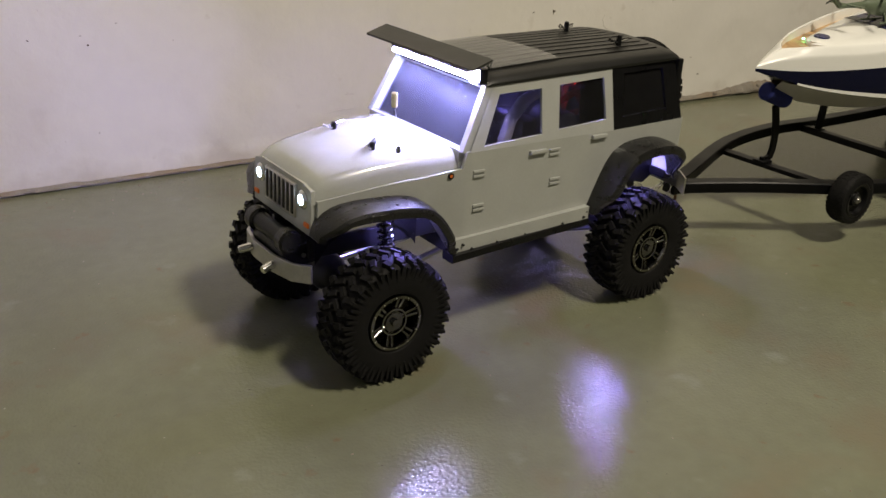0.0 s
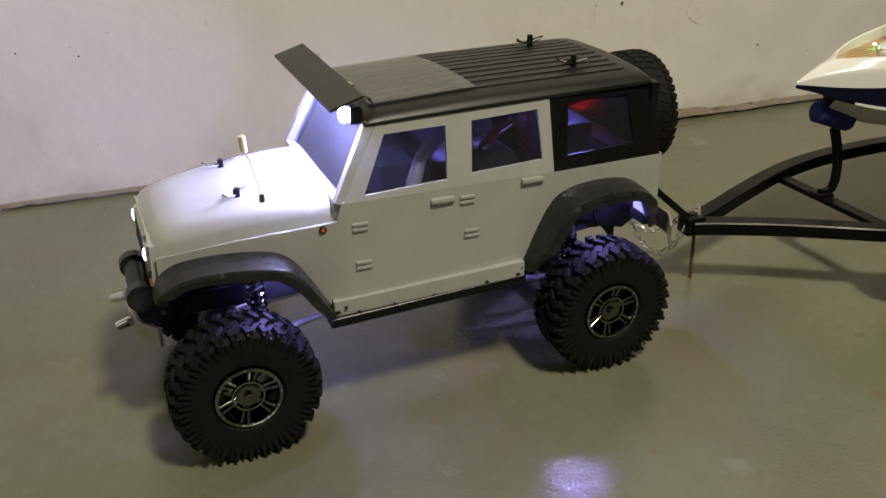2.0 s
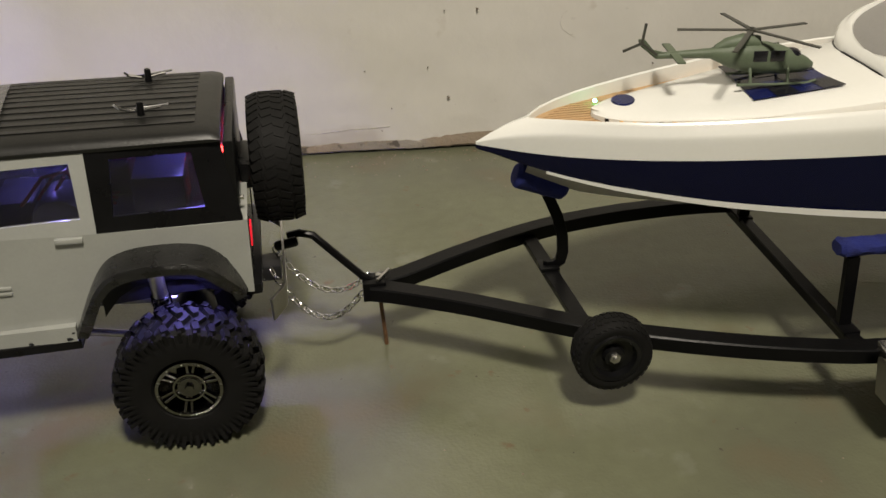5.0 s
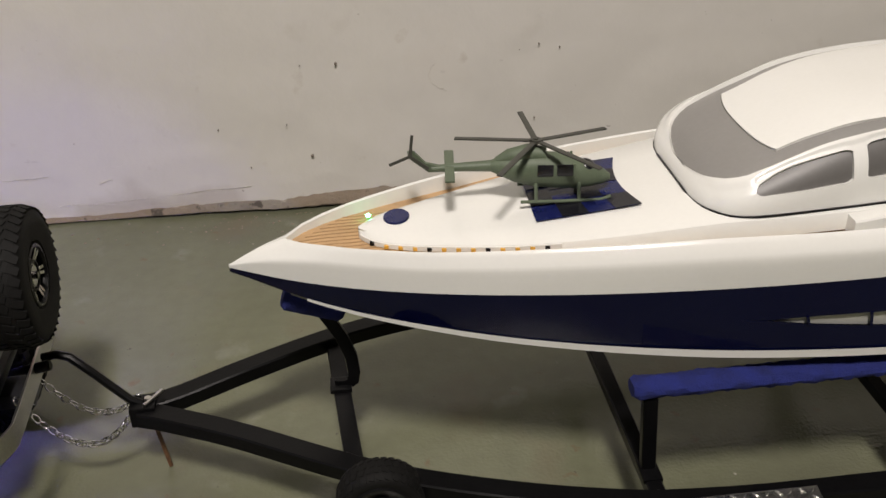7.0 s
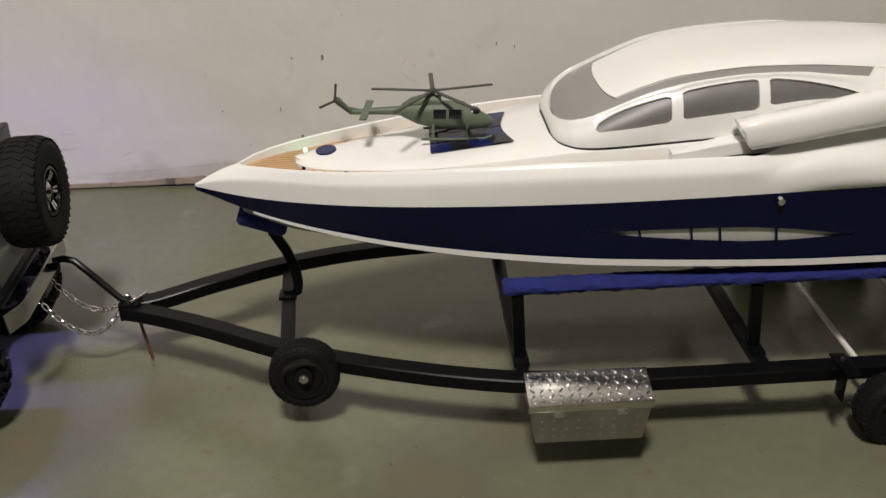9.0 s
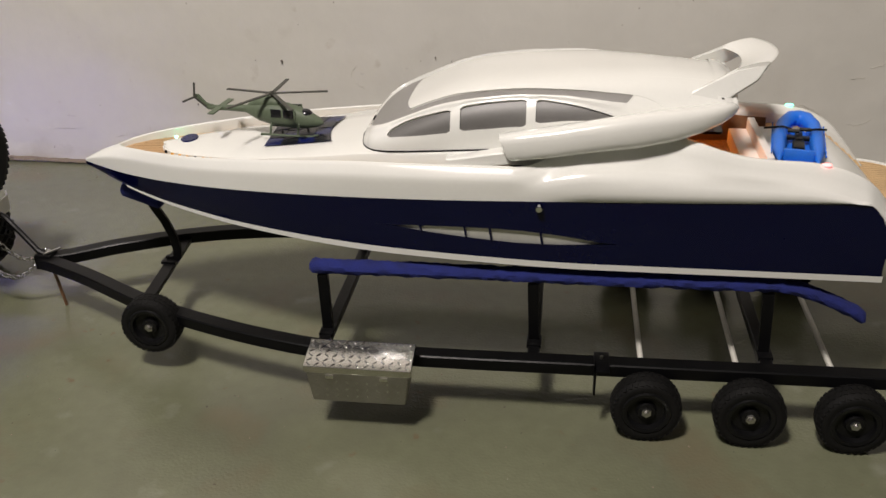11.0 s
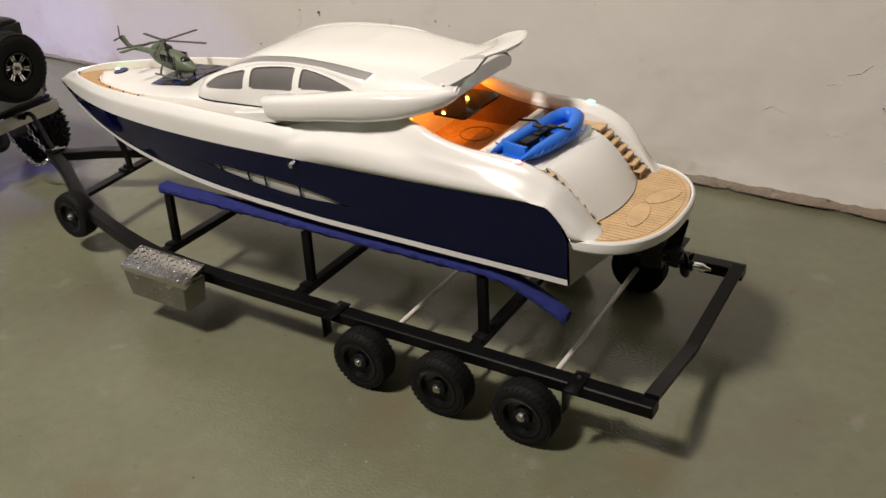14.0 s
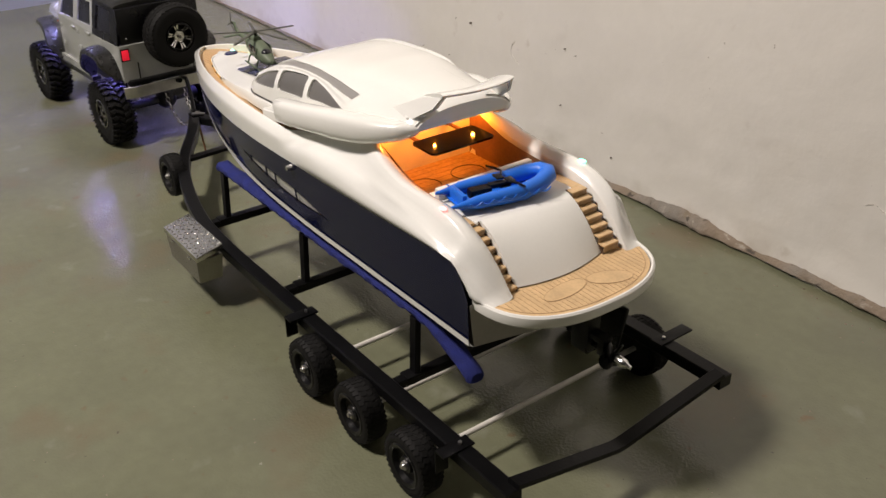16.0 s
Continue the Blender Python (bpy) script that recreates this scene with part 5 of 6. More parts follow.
bmesh.ops.bevel(bm, geom=list(bm.edges), offset=0.0008, segments=2, affect="EDGES")
part("rudder", bm, BLACK, drive, "black rudder plate")
bm = B()
cyl(bm, (1.488, DY, 0.151), (1.501, DY, 0.151), 0.0048, seg=14)
for k in range(4):
    t = bmesh.new()
    bmesh.ops.create_uvsphere(t, u_segments=10, v_segments=6, radius=1)
    merge(bm, t, Matrix.Translation((1.494, DY, 0.151)) @ Matrix.Rotation(math.pi * k / 2 + 0.4, 4, "X") @ Matrix.Translation((0, 0, 0.0080)) @ Matrix.Rotation(0.6, 4, "Z") @ Matrix.Diagonal((0.0022, 0.0078, 0.0072, 1)))
part("propeller", bm, BLACK, drive)
part("prop_cone", lathe(B(), [(0.0001, 0.500), (0.0046, 0.500), (0.0048, 0.508), (0.0040, 0.511), (0.0022, 0.5135), (0.0016, 0.5175), (0.0001, 0.518)], (1.0, DY, 0.151), 16, "X", closed=False), CHROME, drive, "bright chrome propeller cone")

for i, y in enumerate((-0.050, 0.004, 0.056)):
    spot = lamp("cockpit_amber_light", "SPOT", look((1.2095, CY + y, 0.2925), (1.2215, CY + y, 0.232)), 0.13, (1.0, 0.27, 0.015), 0.0015)
    spot.data.spot_size, spot.data.spot_blend = radians(150), 0.5

# ---- the toy truck ----
JM = Matrix.Translation((0.1553, 0.026, 0)) @ Matrix.Rotation(radians(2.7), 4, "Z")
AXLES = (-0.1605, 0.1605)
truck = thing("toy_truck", "silver-white radio-controlled off-road truck with black roof and lit lamps", "toy car", JM)


def yb(x, z):
    """Half width of the body at x and z: narrower at the nose, leaning in above the belt."""
    y = lerp([(-0.215, 0.058), (-0.20, 0.060), (-0.10, 0.076), (-0.065, 0.0835), (0.12, 0.0850), (0.20, 0.0830), (0.222, 0.0800)], x)
    if z > 0.192:
        y -= (z - 0.192) * 0.20
    return y


def side(bm, poly, s, th=0.0035, out=0.0):
    prism(bm, poly, lambda x, z: (x, s * (yb(x, z) + out), z), lambda x, z: (x, s * (yb(x, z) + out - th), z))
    return bm


UNDER = [(-0.206, 0.131), (-0.198, 0.143), (-0.180, 0.150), (-0.125, 0.150), (-0.106, 0.142), (-0.090, 0.118), (-0.076, 0.100), (0.085, 0.106), (0.092, 0.122), (0.104, 0.150), (0.116, 0.166), (0.130, 0.172), (0.185, 0.172), (0.203, 0.162), (0.212, 0.142), (0.2185, 0.128)]
UPPER = [(-0.206, 0.160), (-0.15, 0.168), (-0.10, 0.173), (-0.072, 0.177), (-0.068, 0.192), (0.22, 0.192)]


def lower_side(bm, s, th=0.0035):
    """The side of the shell below the belt, cut out over the wheels."""
    xs = sorted({round(x, 4) for x, _ in UNDER} | {round(x, 4) for x in span(-0.206, 0.2185, 60)} | {-0.072, -0.068})
    rows = []
    for x in xs:
        a, c = lerp(UNDER, x), lerp(UPPER, x)
        zs_ = [a + (c - a) * k for k in (0, 0.2, 0.4, 0.6, 0.8, 1)]
        rows.append([(x, s * yb(x, z), z) for z in zs_] + [(x, s * (yb(x, z) - th), z) for z in reversed(zs_)])
    grid(bm, rows, loop=True, caps=True)


FWIN = [(-0.050, 0.1955), (0.019, 0.1985), (0.0205, 0.2405), (-0.030, 0.2395)]
RWIN = [(0.040, 0.2005), (0.103, 0.2035), (0.1005, 0.2440), (0.0425, 0.2415)]
QWIN = [(0.126, 0.2035), (0.192, 0.2055), (0.186, 0.2465), (0.1285, 0.2455)]


def frame_around(bm, outer, inner, s):
    """A panel with an opening: four strips round a window."""
    rings = [(outer, 0.0), (inner, 0.0), (inner, 0.0035), (outer, 0.0035)]
    grid(bm, [[(x, s * (yb(x, z) - d), z) for x, z in ring] for ring, d in rings], loop=True)


bm = B()
for s in (-1, 1):
    lower_side(bm, s)
    frame_around(bm, [(-0.066, 0.192), (0.030, 0.192), (0.0315, 0.2490), (-0.036, 0.2475)], FWIN, s)
    frame_around(bm, [(0.030, 0.192), (0.113, 0.192), (0.1115, 0.2515), (0.0315, 0.2490)], RWIN, s)
# hood, rounded, narrowing to the nose
rows = []
for x, w, zt, zl in ((-0.070, 0.0735, 0.1925, 0.170), (-0.09, 0.0715, 0.1925, 0.169), (-0.12, 0.0680, 0.1912, 0.168), (-0.15, 0.0640, 0.1885, 0.166), (-0.18, 0.0600, 0.1840, 0.163), (-0.197, 0.0570, 0.1795, 0.160), (-0.205, 0.0550, 0.1745, 0.158), (-0.2095, 0.0530, 0.1680, 0.155)):
    half = [(w + 0.002, zl), (w + 0.001, zt - 0.012), (w - 0.002, zt - 0.0055), (w - 0.007, zt - 0.0018), (w - 0.016, zt), (w * 0.45, zt + 0.0012)]
    rows.append([(x, -y, z) for y, z in half] + [(x, 0, zt + 0.0016)] + [(x, y, z) for y, z in reversed(half)])
grid(bm, rows)
# nose and tail panels
prism(bm, [(-0.054, 0.128), (0.054, 0.128), (0.056, 0.150), (0.0535, 0.168), (0.040, 0.1715), (-0.040, 0.1715), (-0.0535, 0.168), (-0.056, 0.150)], lambda y, z: (-0.2095 + (0.170 - z) * -0.03, y, z), lambda y, z: (-0.2040, y, z))
prism(bm, [(-0.080, 0.128), (0.080, 0.128), (0.080, 0.192), (-0.080, 0.192)], lambda y, z: (0.2215, y, z), lambda y, z: (0.2165, y, z))
# cowl, windscreen posts and header
box(bm, -0.0735, -0.062, -0.0765, 0.0765, 0.176, 0.1935, 0.003)
for s in (-1, 1):
    sweep(bm, [(-0.069, s * 0.0775, 0.190), (-0.0400, s * 0.0690, 0.2490)], 0.0045, 0.0035, up=(0, 1, 0))
box(bm, -0.0440, -0.036, -0.070, 0.070, 0.2440, 0.2505, 0.001)
# rocker ledge, hinges and door handles
for s in (-1, 1):
    prism(bm, [(-0.079, 0.0975), (0.086, 0.1045), (0.086, 0.1175), (-0.079, 0.1105)], lambda x, z: (x, s * (yb(x, z) + (0.0065 if z < 0.1115 + 0.045 * (x + 0.079) else 0.001)), z), lambda x, z: (x, s * (yb(x, z) - 0.004), z))
    for x, z in ((0.014, 0.183), (0.093, 0.1885)):
        box(bm, x - 0.010, x + 0.010, s * (yb(x, z) - 0.001), s * (yb(x, z) + 0.0032), z - 0.0021, z + 0.0021, 0.0012)
    for x, z in ((-0.054, 0.171), (-0.052, 0.138), (0.036, 0.180), (0.040, 0.150)):
        for d in (-0.0022, 0.0022):
            box(bm, x - 0.007, x + 0.006, s * (yb(x, z) - 0.001), s * (yb(x, z) + 0.0016), z + d - 0.0013, z + d + 0.0013, 0.0006)
body = part("body", bm, BODY, truck, "silver-white body shell")
# worn spots on the rocker edge
random.seed(8)
for s in (-1, 1):
    for x, z, r in ((-0.0765, 0.1015, 0.0034), (-0.0700, 0.1050, 0.0018), (-0.0600, 0.0995, 0.0022), (-0.030, 0.1010, 0.0014), (0.004, 0.1025, 0.0012), (0.052, 0.1050, 0.0020), (0.0800, 0.1065, 0.0028), (0.0835, 0.1120, 0.0016)):
        pts = [(x + r * random.uniform(0.5, 1.2) * math.cos(a), z + 0.6 * r * random.uniform(0.5, 1.2) * math.sin(a)) for a in [2 * math.pi * k / 9 for k in range(9)]]
        part("paint_chip", prism(B(), pts, lambda a, b: (a, s * (yb(a, b) + 0.0068), b), lambda a, b: (a, s * (yb(a, b) + 0.005), b)), CHASSIS, body, "chipped paint")
for s in (-1, 1):
    part("rock_rail", sweep(B(), [(-0.083, s * 0.083, 0.0935), (0.088, s * 0.083, 0.1010)], 0.008, 0.0042), BLACK, truck, "black rock rail")
    for w, lab in ((FWIN, "tinted side window"), (RWIN, "tinted side window")):
        part("side_window", prism(B(), w, lambda x, z: (x, s * (yb(x, z) - 0.0022), z), lambda x, z: (x, s * (yb(x, z) - 0.0026), z)), TINT, truck, lab).visible_shadow = False
    bm = B()
    frame_around(bm, [(0.113, 0.192), (0.2185, 0.192), (0.2060, 0.2545), (0.1115, 0.2515)], QWIN, s)
    q = part("quarter_panel", bm, BLACK, truck, "black rear quarter panel")
    part("quarter_window", prism(B(), QWIN, lambda x, z: (x, s * (yb(x, z) - 0.0022), z), lambda x, z: (x, s * (yb(x, z) - 0.0026), z)), TINT, q).visible_shadow = False
    part("marker_bezel", cyl(B(), (-0.083, s * (yb(-0.083, 0.172) - 0.001), 0.1715), (-0.083, s * (yb(-0.083, 0.172) + 0.0009), 0.1715), 0.0030, seg=16), BLACK, truck)
    part("marker_lamp", cyl(B(), (-0.083, s * (yb(-0.083, 0.172) - 0.001), 0.1715), (-0.083, s * (yb(-0.083, 0.172) + 0.0012), 0.1715), 0.0016, seg=14), AMBER, truck, "small amber marker lamp")
    # wheel-arch flares
    for prof in ([(-0.212, 0.128), (-0.209, 0.142), (-0.200, 0.1505), (-0.185, 0.1560), (-0.155, 0.1575), (-0.125, 0.1570), (-0.110, 0.151), (-0.098, 0.136), (-0.086, 0.114), (-0.078, 0.100)], [(0.086, 0.110), (0.093, 0.127), (0.103, 0.150), (0.112, 0.165), (0.124, 0.1745), (0.150, 0.1775), (0.180, 0.1765), (0.196, 0.170), (0.208, 0.153), (0.216, 0.132)]):
        bm = B()
        rows = []
        prof = [(lerp([(i, p[0]) for i, p in enumerate(prof)], k), lerp([(i, p[1]) for i, p in enumerate(prof)], k)) for k in span(0, len(prof) - 1, 37)]
        prof = [prof[0]] + [tuple(sum(prof[min(max(i + d, 0), 36)][q] for d in (-3, -2, -1, 0, 1, 2, 3)) / 7 for q in (0, 1)) for i in range(1, 36)] + [prof[36]]
        n = len(prof)
        cx, cz = sum(p[0] for p in prof) / n, 0.105
        for i, (x, z) in enumerate(prof):
            y = yb(x, 0.15)
            k = smoothstep(0, 7, min(i, n - 1 - i))
            wd = 0.012 + 0.017 * k
            d = Vector((cx - x, 0, cz - z)).normalized() * 0.0055
            rows.append([(x, s * (y - 0.003), z + 0.002), (x, s * (y + wd * 0.6), z + 0.0015), (x + d.x * 0.15, s * (y + wd * 0.94), z - 0.0005), (x + d.x * 0.6, s * (y + wd), z + d.z * 0.7), (x + d.x * 1.6, s * (y + wd), z + d.z * 1.7), (x + d.x * 1.7, s * (y + wd - 0.002), z + d.z * 1.7), (x + d.x, s * (y + wd - 0.004), z + d.z), (x + d.x * 0.6, s * (y - 0.003), z + d.z * 0.8)])
        grid(bm, rows, loop=True, caps=True)
        part("fender_flare", bm, FLARE, truck, "black plastic fender flare", angle=28)
    # inner wheel boxes
    for xa, xb, zt in ((-0.198, -0.090, 0.152), (0.098, 0.206, 0.172)):
        bm = B()
        grid(bm, [[(xa + (xb - xa) * k, s * y, zt - 0.0005 - (0.022 * (abs(k - 0.5) * 2) ** 3)) for k in span(0, 1, 9)] for y in (0.040, 0.0740 if xa < 0 else 0.0820)])
        grid(bm, [[(xa + (xb - xa) * k, s * 0.040, z - (0.030 * (abs(k - 0.5) * 2) ** 3)) for k in span(0, 1, 9)] for z in (0.122, zt)])
        part("wheel_box", bm, BLACK, truck, "dark inner wheel box")

# roof
bm = B()
rows = []
for x in [-0.0455, -0.0440, -0.040, -0.030] + span(-0.01, 0.19, 10) + [0.200, 0.2055, 0.2080]:
    e = min(1, (x + 0.0465) / 0.010, (0.2095 - x) / 0.010)
    zt = lerp([(-0.045, 0.2585), (0.05, 0.2635), (0.21, 0.2655)], x) - 0.006 * (1 - e) ** 2
    zl = lerp([(-0.045, 0.2465), (0.21, 0.2530)], x)
    half = [(0.0715, zl), (0.0738, zl + 0.0008), (0.0740, zl + (zt - zl) * 0.26), (0.0718, zl + (zt - zl) * 0.50), (0.0675, zl + (zt - zl) * 0.68), (0.060, zl + (zt - zl) * 0.84), (0.045, zl + (zt - zl) * 0.97), (0.025, zt + 0.0006)]
    rows.append([(x, -y, z) for y, z in half] + [(x, 0, zt + 0.0014)] + [(x, y, z) for y, z in reversed(half)])
grid(bm, rows, caps=True)
roof = part("roof", bm, ROOF, truck, "black ribbed hardtop roof")
def roof_z(x, y):
    zt, zl = lerp([(-0.045, 0.2585), (0.05, 0.2635), (0.21, 0.2655)], x), lerp([(-0.045, 0.2465), (0.21, 0.2530)], x)
    return lerp([(0.0, zt + 0.0014), (0.025, zt + 0.0006), (0.045, zl + (zt - zl) * 0.97), (0.060, zl + (zt - zl) * 0.84)], abs(y))


for i in range(10):
    y = -0.054 + 0.012 * i
    part("roof_rib", sweep(B(), [(x, y, roof_z(x, y) - 0.0001) for x in span(-0.030, 0.190, 12)], 0.0030, 0.0008), ROOF, roof)
bm = B()
grid(bm, [[(x0 + (x1 - x0) * k, y, roof_z(x0 + (x1 - x0) * k, y) + 0.0022) for k in span(0, 1, 6)] for y, x0, x1 in [(y, -0.036, 0.053 - 0.012 * (y + 0.057) / 0.112) for y in span(-0.058, 0.055, 12)]])
part("roof_window", bm, PANEL, roof, "clear glossy roof panel over the ribs").visible_shadow = False
part("tailgate_glass_frame", box(B(), 0.209, 0.2165, -0.074, 0.074, 0.192, 0.254, 0.002), BLACK, truck, "black rear window panel")
bm = B()
prism(bm, [(-0.071, 0.1935), (0.071, 0.1935), (0.0655, 0.2445), (-0.0655, 0.2445)], lambda y, z: (-0.0655 + (z - 0.1935) * 0.50, y, z), lambda y, z: (-0.0650 + (z - 0.1935) * 0.50, y, z))
part("windscreen", bm, CLEAR, truck, "clear plastic windscreen").visible_shadow = False

# body posts with clips on the roof and the hood
def body_post(x, y, z, h, turn):
    post = part("body_post", cyl(B(), (x, y, z - 0.004), (x, y, z + h), 0.0029, 0.0026, seg=12, bev=0.0006), BLACK, truck)
    bm = B()
    c = Matrix.Translation((x, y, z + h * 0.35)) @ Matrix.Rotation(turn, 4, "Z") @ Matrix.Diagonal((1.5, 1.5, 1.5, 1))
    tube(bm, [c @ Vector(p) for p in ((0.014, 0.0015, 0.0008), (0.004, 0.0030, 0), (-0.004, 0.0032, 0), (-0.010, 0.0015, 0.002), (-0.012, 0, 0.004), (-0.010, -0.0012, 0.002), (-0.004, 0.0, 0), (0.002, -0.0006, 0), (0.010, 0.0, 0.0004))], 0.0010, 6)
    part("body_clip", bm, CHROME, post, "bent chrome body clip")


body_post(0.151, -0.040, 0.2655, 0.010, 0.2)
body_post(0.150, 0.038, 0.2655, 0.010, 0.4)
body_post(-0.138, -0.034, 0.1905, 0.007, 0.8)
body_post(-0.138, 0.035, 0.1905, 0.007, 0.5)
stud = part("antenna_mount", cyl(B(), (-0.122, -0.052, 0.187), (-0.122, -0.052, 0.1965), 0.0026, 0.0020, seg=10, bev=0.0004), DCHROME, truck, "small dark antenna socket on the hood")
ant = part("antenna", tube(B(), [(-0.122, -0.052, 0.195), (-0.1245, -0.0535, 0.206), (-0.1285, -0.0565, 0.222), (-0.1333, -0.0598, 0.2375)], 0.00032, 6), STEEL, stud)
part("antenna_tip", cyl(B(), (-0.1333, -0.0598, 0.2350), (-0.1345, -0.0606, 0.2478), 0.0027, seg=12, bev=0.0005), YELLOW, stud, "cream antenna tip")

# light bar and visor
bar = part("light_bar", box(B(), -0.0540, -0.0445, -0.070, 0.070, 0.2515, 0.2605, 0.001), BLACK, truck, "black light bar over the windscreen")
for k in range(12):
    y = -0.0605 + 0.011 * k
    part("led", box(B(), -0.0556, -0.0541, y - 0.0042, y + 0.0042, 0.2525, 0.2565, 0.0004), COOL_LED, bar, "lit cool white light")
part("side_pod", ball(B(), (-0.0606, -0.0728, 0.2585), 0.0064, 0.56, 0.75, 1.0), COOL_LED, bar, "lit cool white corner lamp")
# added box: stops the pod's light going backwards onto the floor
part("pod_housing", box(B(), -0.0568, -0.0475, -0.0772, -0.0635, 0.2508, 0.2645, 0.0012), BLACK, bar, "black shield added behind the corner lamp to block its light rearwards")
bm = B()
prism(bm, [(-0.075, -0.089), (-0.0475, -0.082), (-0.0475, 0.0905), (-0.075, 0.083)], lambda x, y: (x, y, 0.2680 + (x + 0.075) * 0.22), lambda x, y: (x, y, 0.2660 + (x + 0.075) * 0.22))
visor = part("visor", bm, SATIN, truck, "black flat sun visor board")
for y in (-0.045, 0.05):
    part("visor_bracket", box(B(), -0.0500, -0.0440, y - 0.004, y + 0.004, 0.2595, 0.2735, 0.0005), STEEL, visor)

for k in range(3):
    part("light_bar_wire", tube(B(), [(-0.0470, -0.064 + 0.004 * k, 0.2590), (-0.0440 - 0.002 * k, -0.068 + 0.003 * k, 0.2660 + 0.0015 * k), (-0.0385, -0.0690 + 0.004 * k, 0.2680 - 0.0008 * k), (-0.0360, -0.0660 + 0.003 * k, 0.2625), (-0.0330, -0.0640 + 0.002 * k, 0.2595)], 0.0005, 6), WIRE_BLACK, bar, "thin black wire")

# nose: grille, lamps, bumper
grille = part("grille", box(B(), -0.2122, -0.2085, -0.0290, 0.0290, 0.1365, 0.1675, 0.0012), STEEL, truck, "silver seven-slot grille")
for k in range(7):
    y = -0.0243 + 0.0081 * k
    part("grille_slot", box(B(), -0.2128, -0.2100, y - 0.0024, y + 0.0024, 0.1390, 0.1655, 0.0006), BLACK, grille)
for s in (-1, 1):
    hl = part("headlight", lathe(B(), [(0.0001, -0.2125), (0.0060, -0.2120), (0.0085, -0.2105), (0.0088, -0.2060), (0.0001, -0.2060)], (0, s * 0.0405, 0.1570), 24, "X", closed=False), CHROME, truck, "lit round headlight")
    part("headlight_lens", ball(B(), (-0.2122, s * 0.0405, 0.1570), 0.0050, 0.35, 1, 1), HEAD_LED, hl)
    part("turn_signal", box(B(), -0.2120, -0.2090, s * 0.0445, s * 0.0525, 0.1345, 0.1385, 0.0006), AMBER, truck, "small amber turn signal")
    part("bumper_tip", cyl(B(), (-0.2330, s * 0.022, 0.0955), (-0.2450, s * 0.025, 0.0935), 0.0042, 0.0036, seg=12, bev=0.0008), CHROME, truck, "chrome tow point")
part("front_bumper", sweep(B(), [(-0.214, -0.058, 0.095), (-0.226, -0.044, 0.095), (-0.232, -0.02, 0.0955), (-0.232, 0.02, 0.0955), (-0.226, 0.044, 0.095), (-0.214, 0.058, 0.095)], 0.0016, 0.0085), STEEL, truck, "bent steel front bumper plate")
winch = part("winch_drum", cyl(B(), (-0.2225, -0.024, 0.1190), (-0.2225, 0.024, 0.1190), 0.0085, seg=20, bev=0.001), BLACK, truck, "black winch drum over the front bumper")
for s in (-1, 1):
    part("winch_cap", cyl(B(), (-0.2225, s * 0.023, 0.1190), (-0.2225, s * 0.037, 0.1190), 0.0112, seg=20, bev=0.002), FLARE, winch)
    part("bumper_bolt", cyl(B(), (-0.2080, s * 0.0305, 0.1020), (-0.2080, s * 0.0325, 0.1020), 0.0022, seg=6), STEEL, truck)
part("bumper_mount", box(B(), -0.228, -0.19, -0.030, 0.030, 0.092, 0.112, 0.002), CHASSIS, truck)
# tail: lamps, bumper, spare carrier
for s in (-1, 1):
    tail = part("tail_light", box(B(), 0.2180, 0.2225, s * 0.0635, s * 0.0795, 0.1650, 0.1875, 0.0012), BLACK, truck, "black tail light housing")
    part("tail_lens", box(B(), 0.2222, 0.2238, s * 0.0655, s * 0.0775, 0.1675, 0.1850, 0.0006), REDLENS, tail, "lit red lens")
part("rear_bumper", sweep(B(), [(0.231, -0.088, 0.1080), (0.2405, -0.072, 0.1095), (0.2425, -0.066, 0.110), (0.2430, -0.02, 0.111), (0.2430, 0.03, 0.111), (0.2425, 0.068, 0.110), (0.2405, 0.074, 0.1095), (0.231, 0.090, 0.108)], 0.0010, 0.0100), STEEL, truck, "bent bright steel rear bumper plate")
part("rear_bumper_beam", box(B(), 0.214, 0.228, -0.074, 0.074, 0.121, 0.131, 0.003), BLACK, truck)
part("tow_ball", cyl(B(), (0.236, 0.006, 0.114), (0.256, 0.005, 0.118), 0.0045, seg=12, bev=0.001), PAINTED, truck)
for s in (-1, 1):
    bm = B()
    prism(bm, [(0.176, 0.128), (0.182, 0.118), (0.206, 0.112), (0.222, 0.122), (0.222, 0.160), (0.176, 0.164)], lambda x, z: (x, s * 0.050, z), lambda x, z: (x, s * 0.0520, z))
    part("inner_panel", bm, BLACK, truck, "dark panel behind the rear wheel")
    part("panel_screw", cyl(B(), (0.190, s * 0.0515, 0.142), (0.190, s * 0.0535, 0.142), 0.0022, seg=8), STEEL, truck)
part("rear_hook", box(B(), 0.200, 0.240, -0.006, 0.022, 0.086, 0.100, 0.003), CHASSIS, truck)
part("hinge_pin", box(B(), 0.2145, 0.2200, -0.0660, -0.0620, 0.2020, 0.2045, 0.0004), CHROME, truck, "bright chrome hinge pin")
part("spare_carrier", box(B(), 0.2165, 0.238, -0.012, 0.040, 0.186, 0.208, 0.002), BLACK, truck)


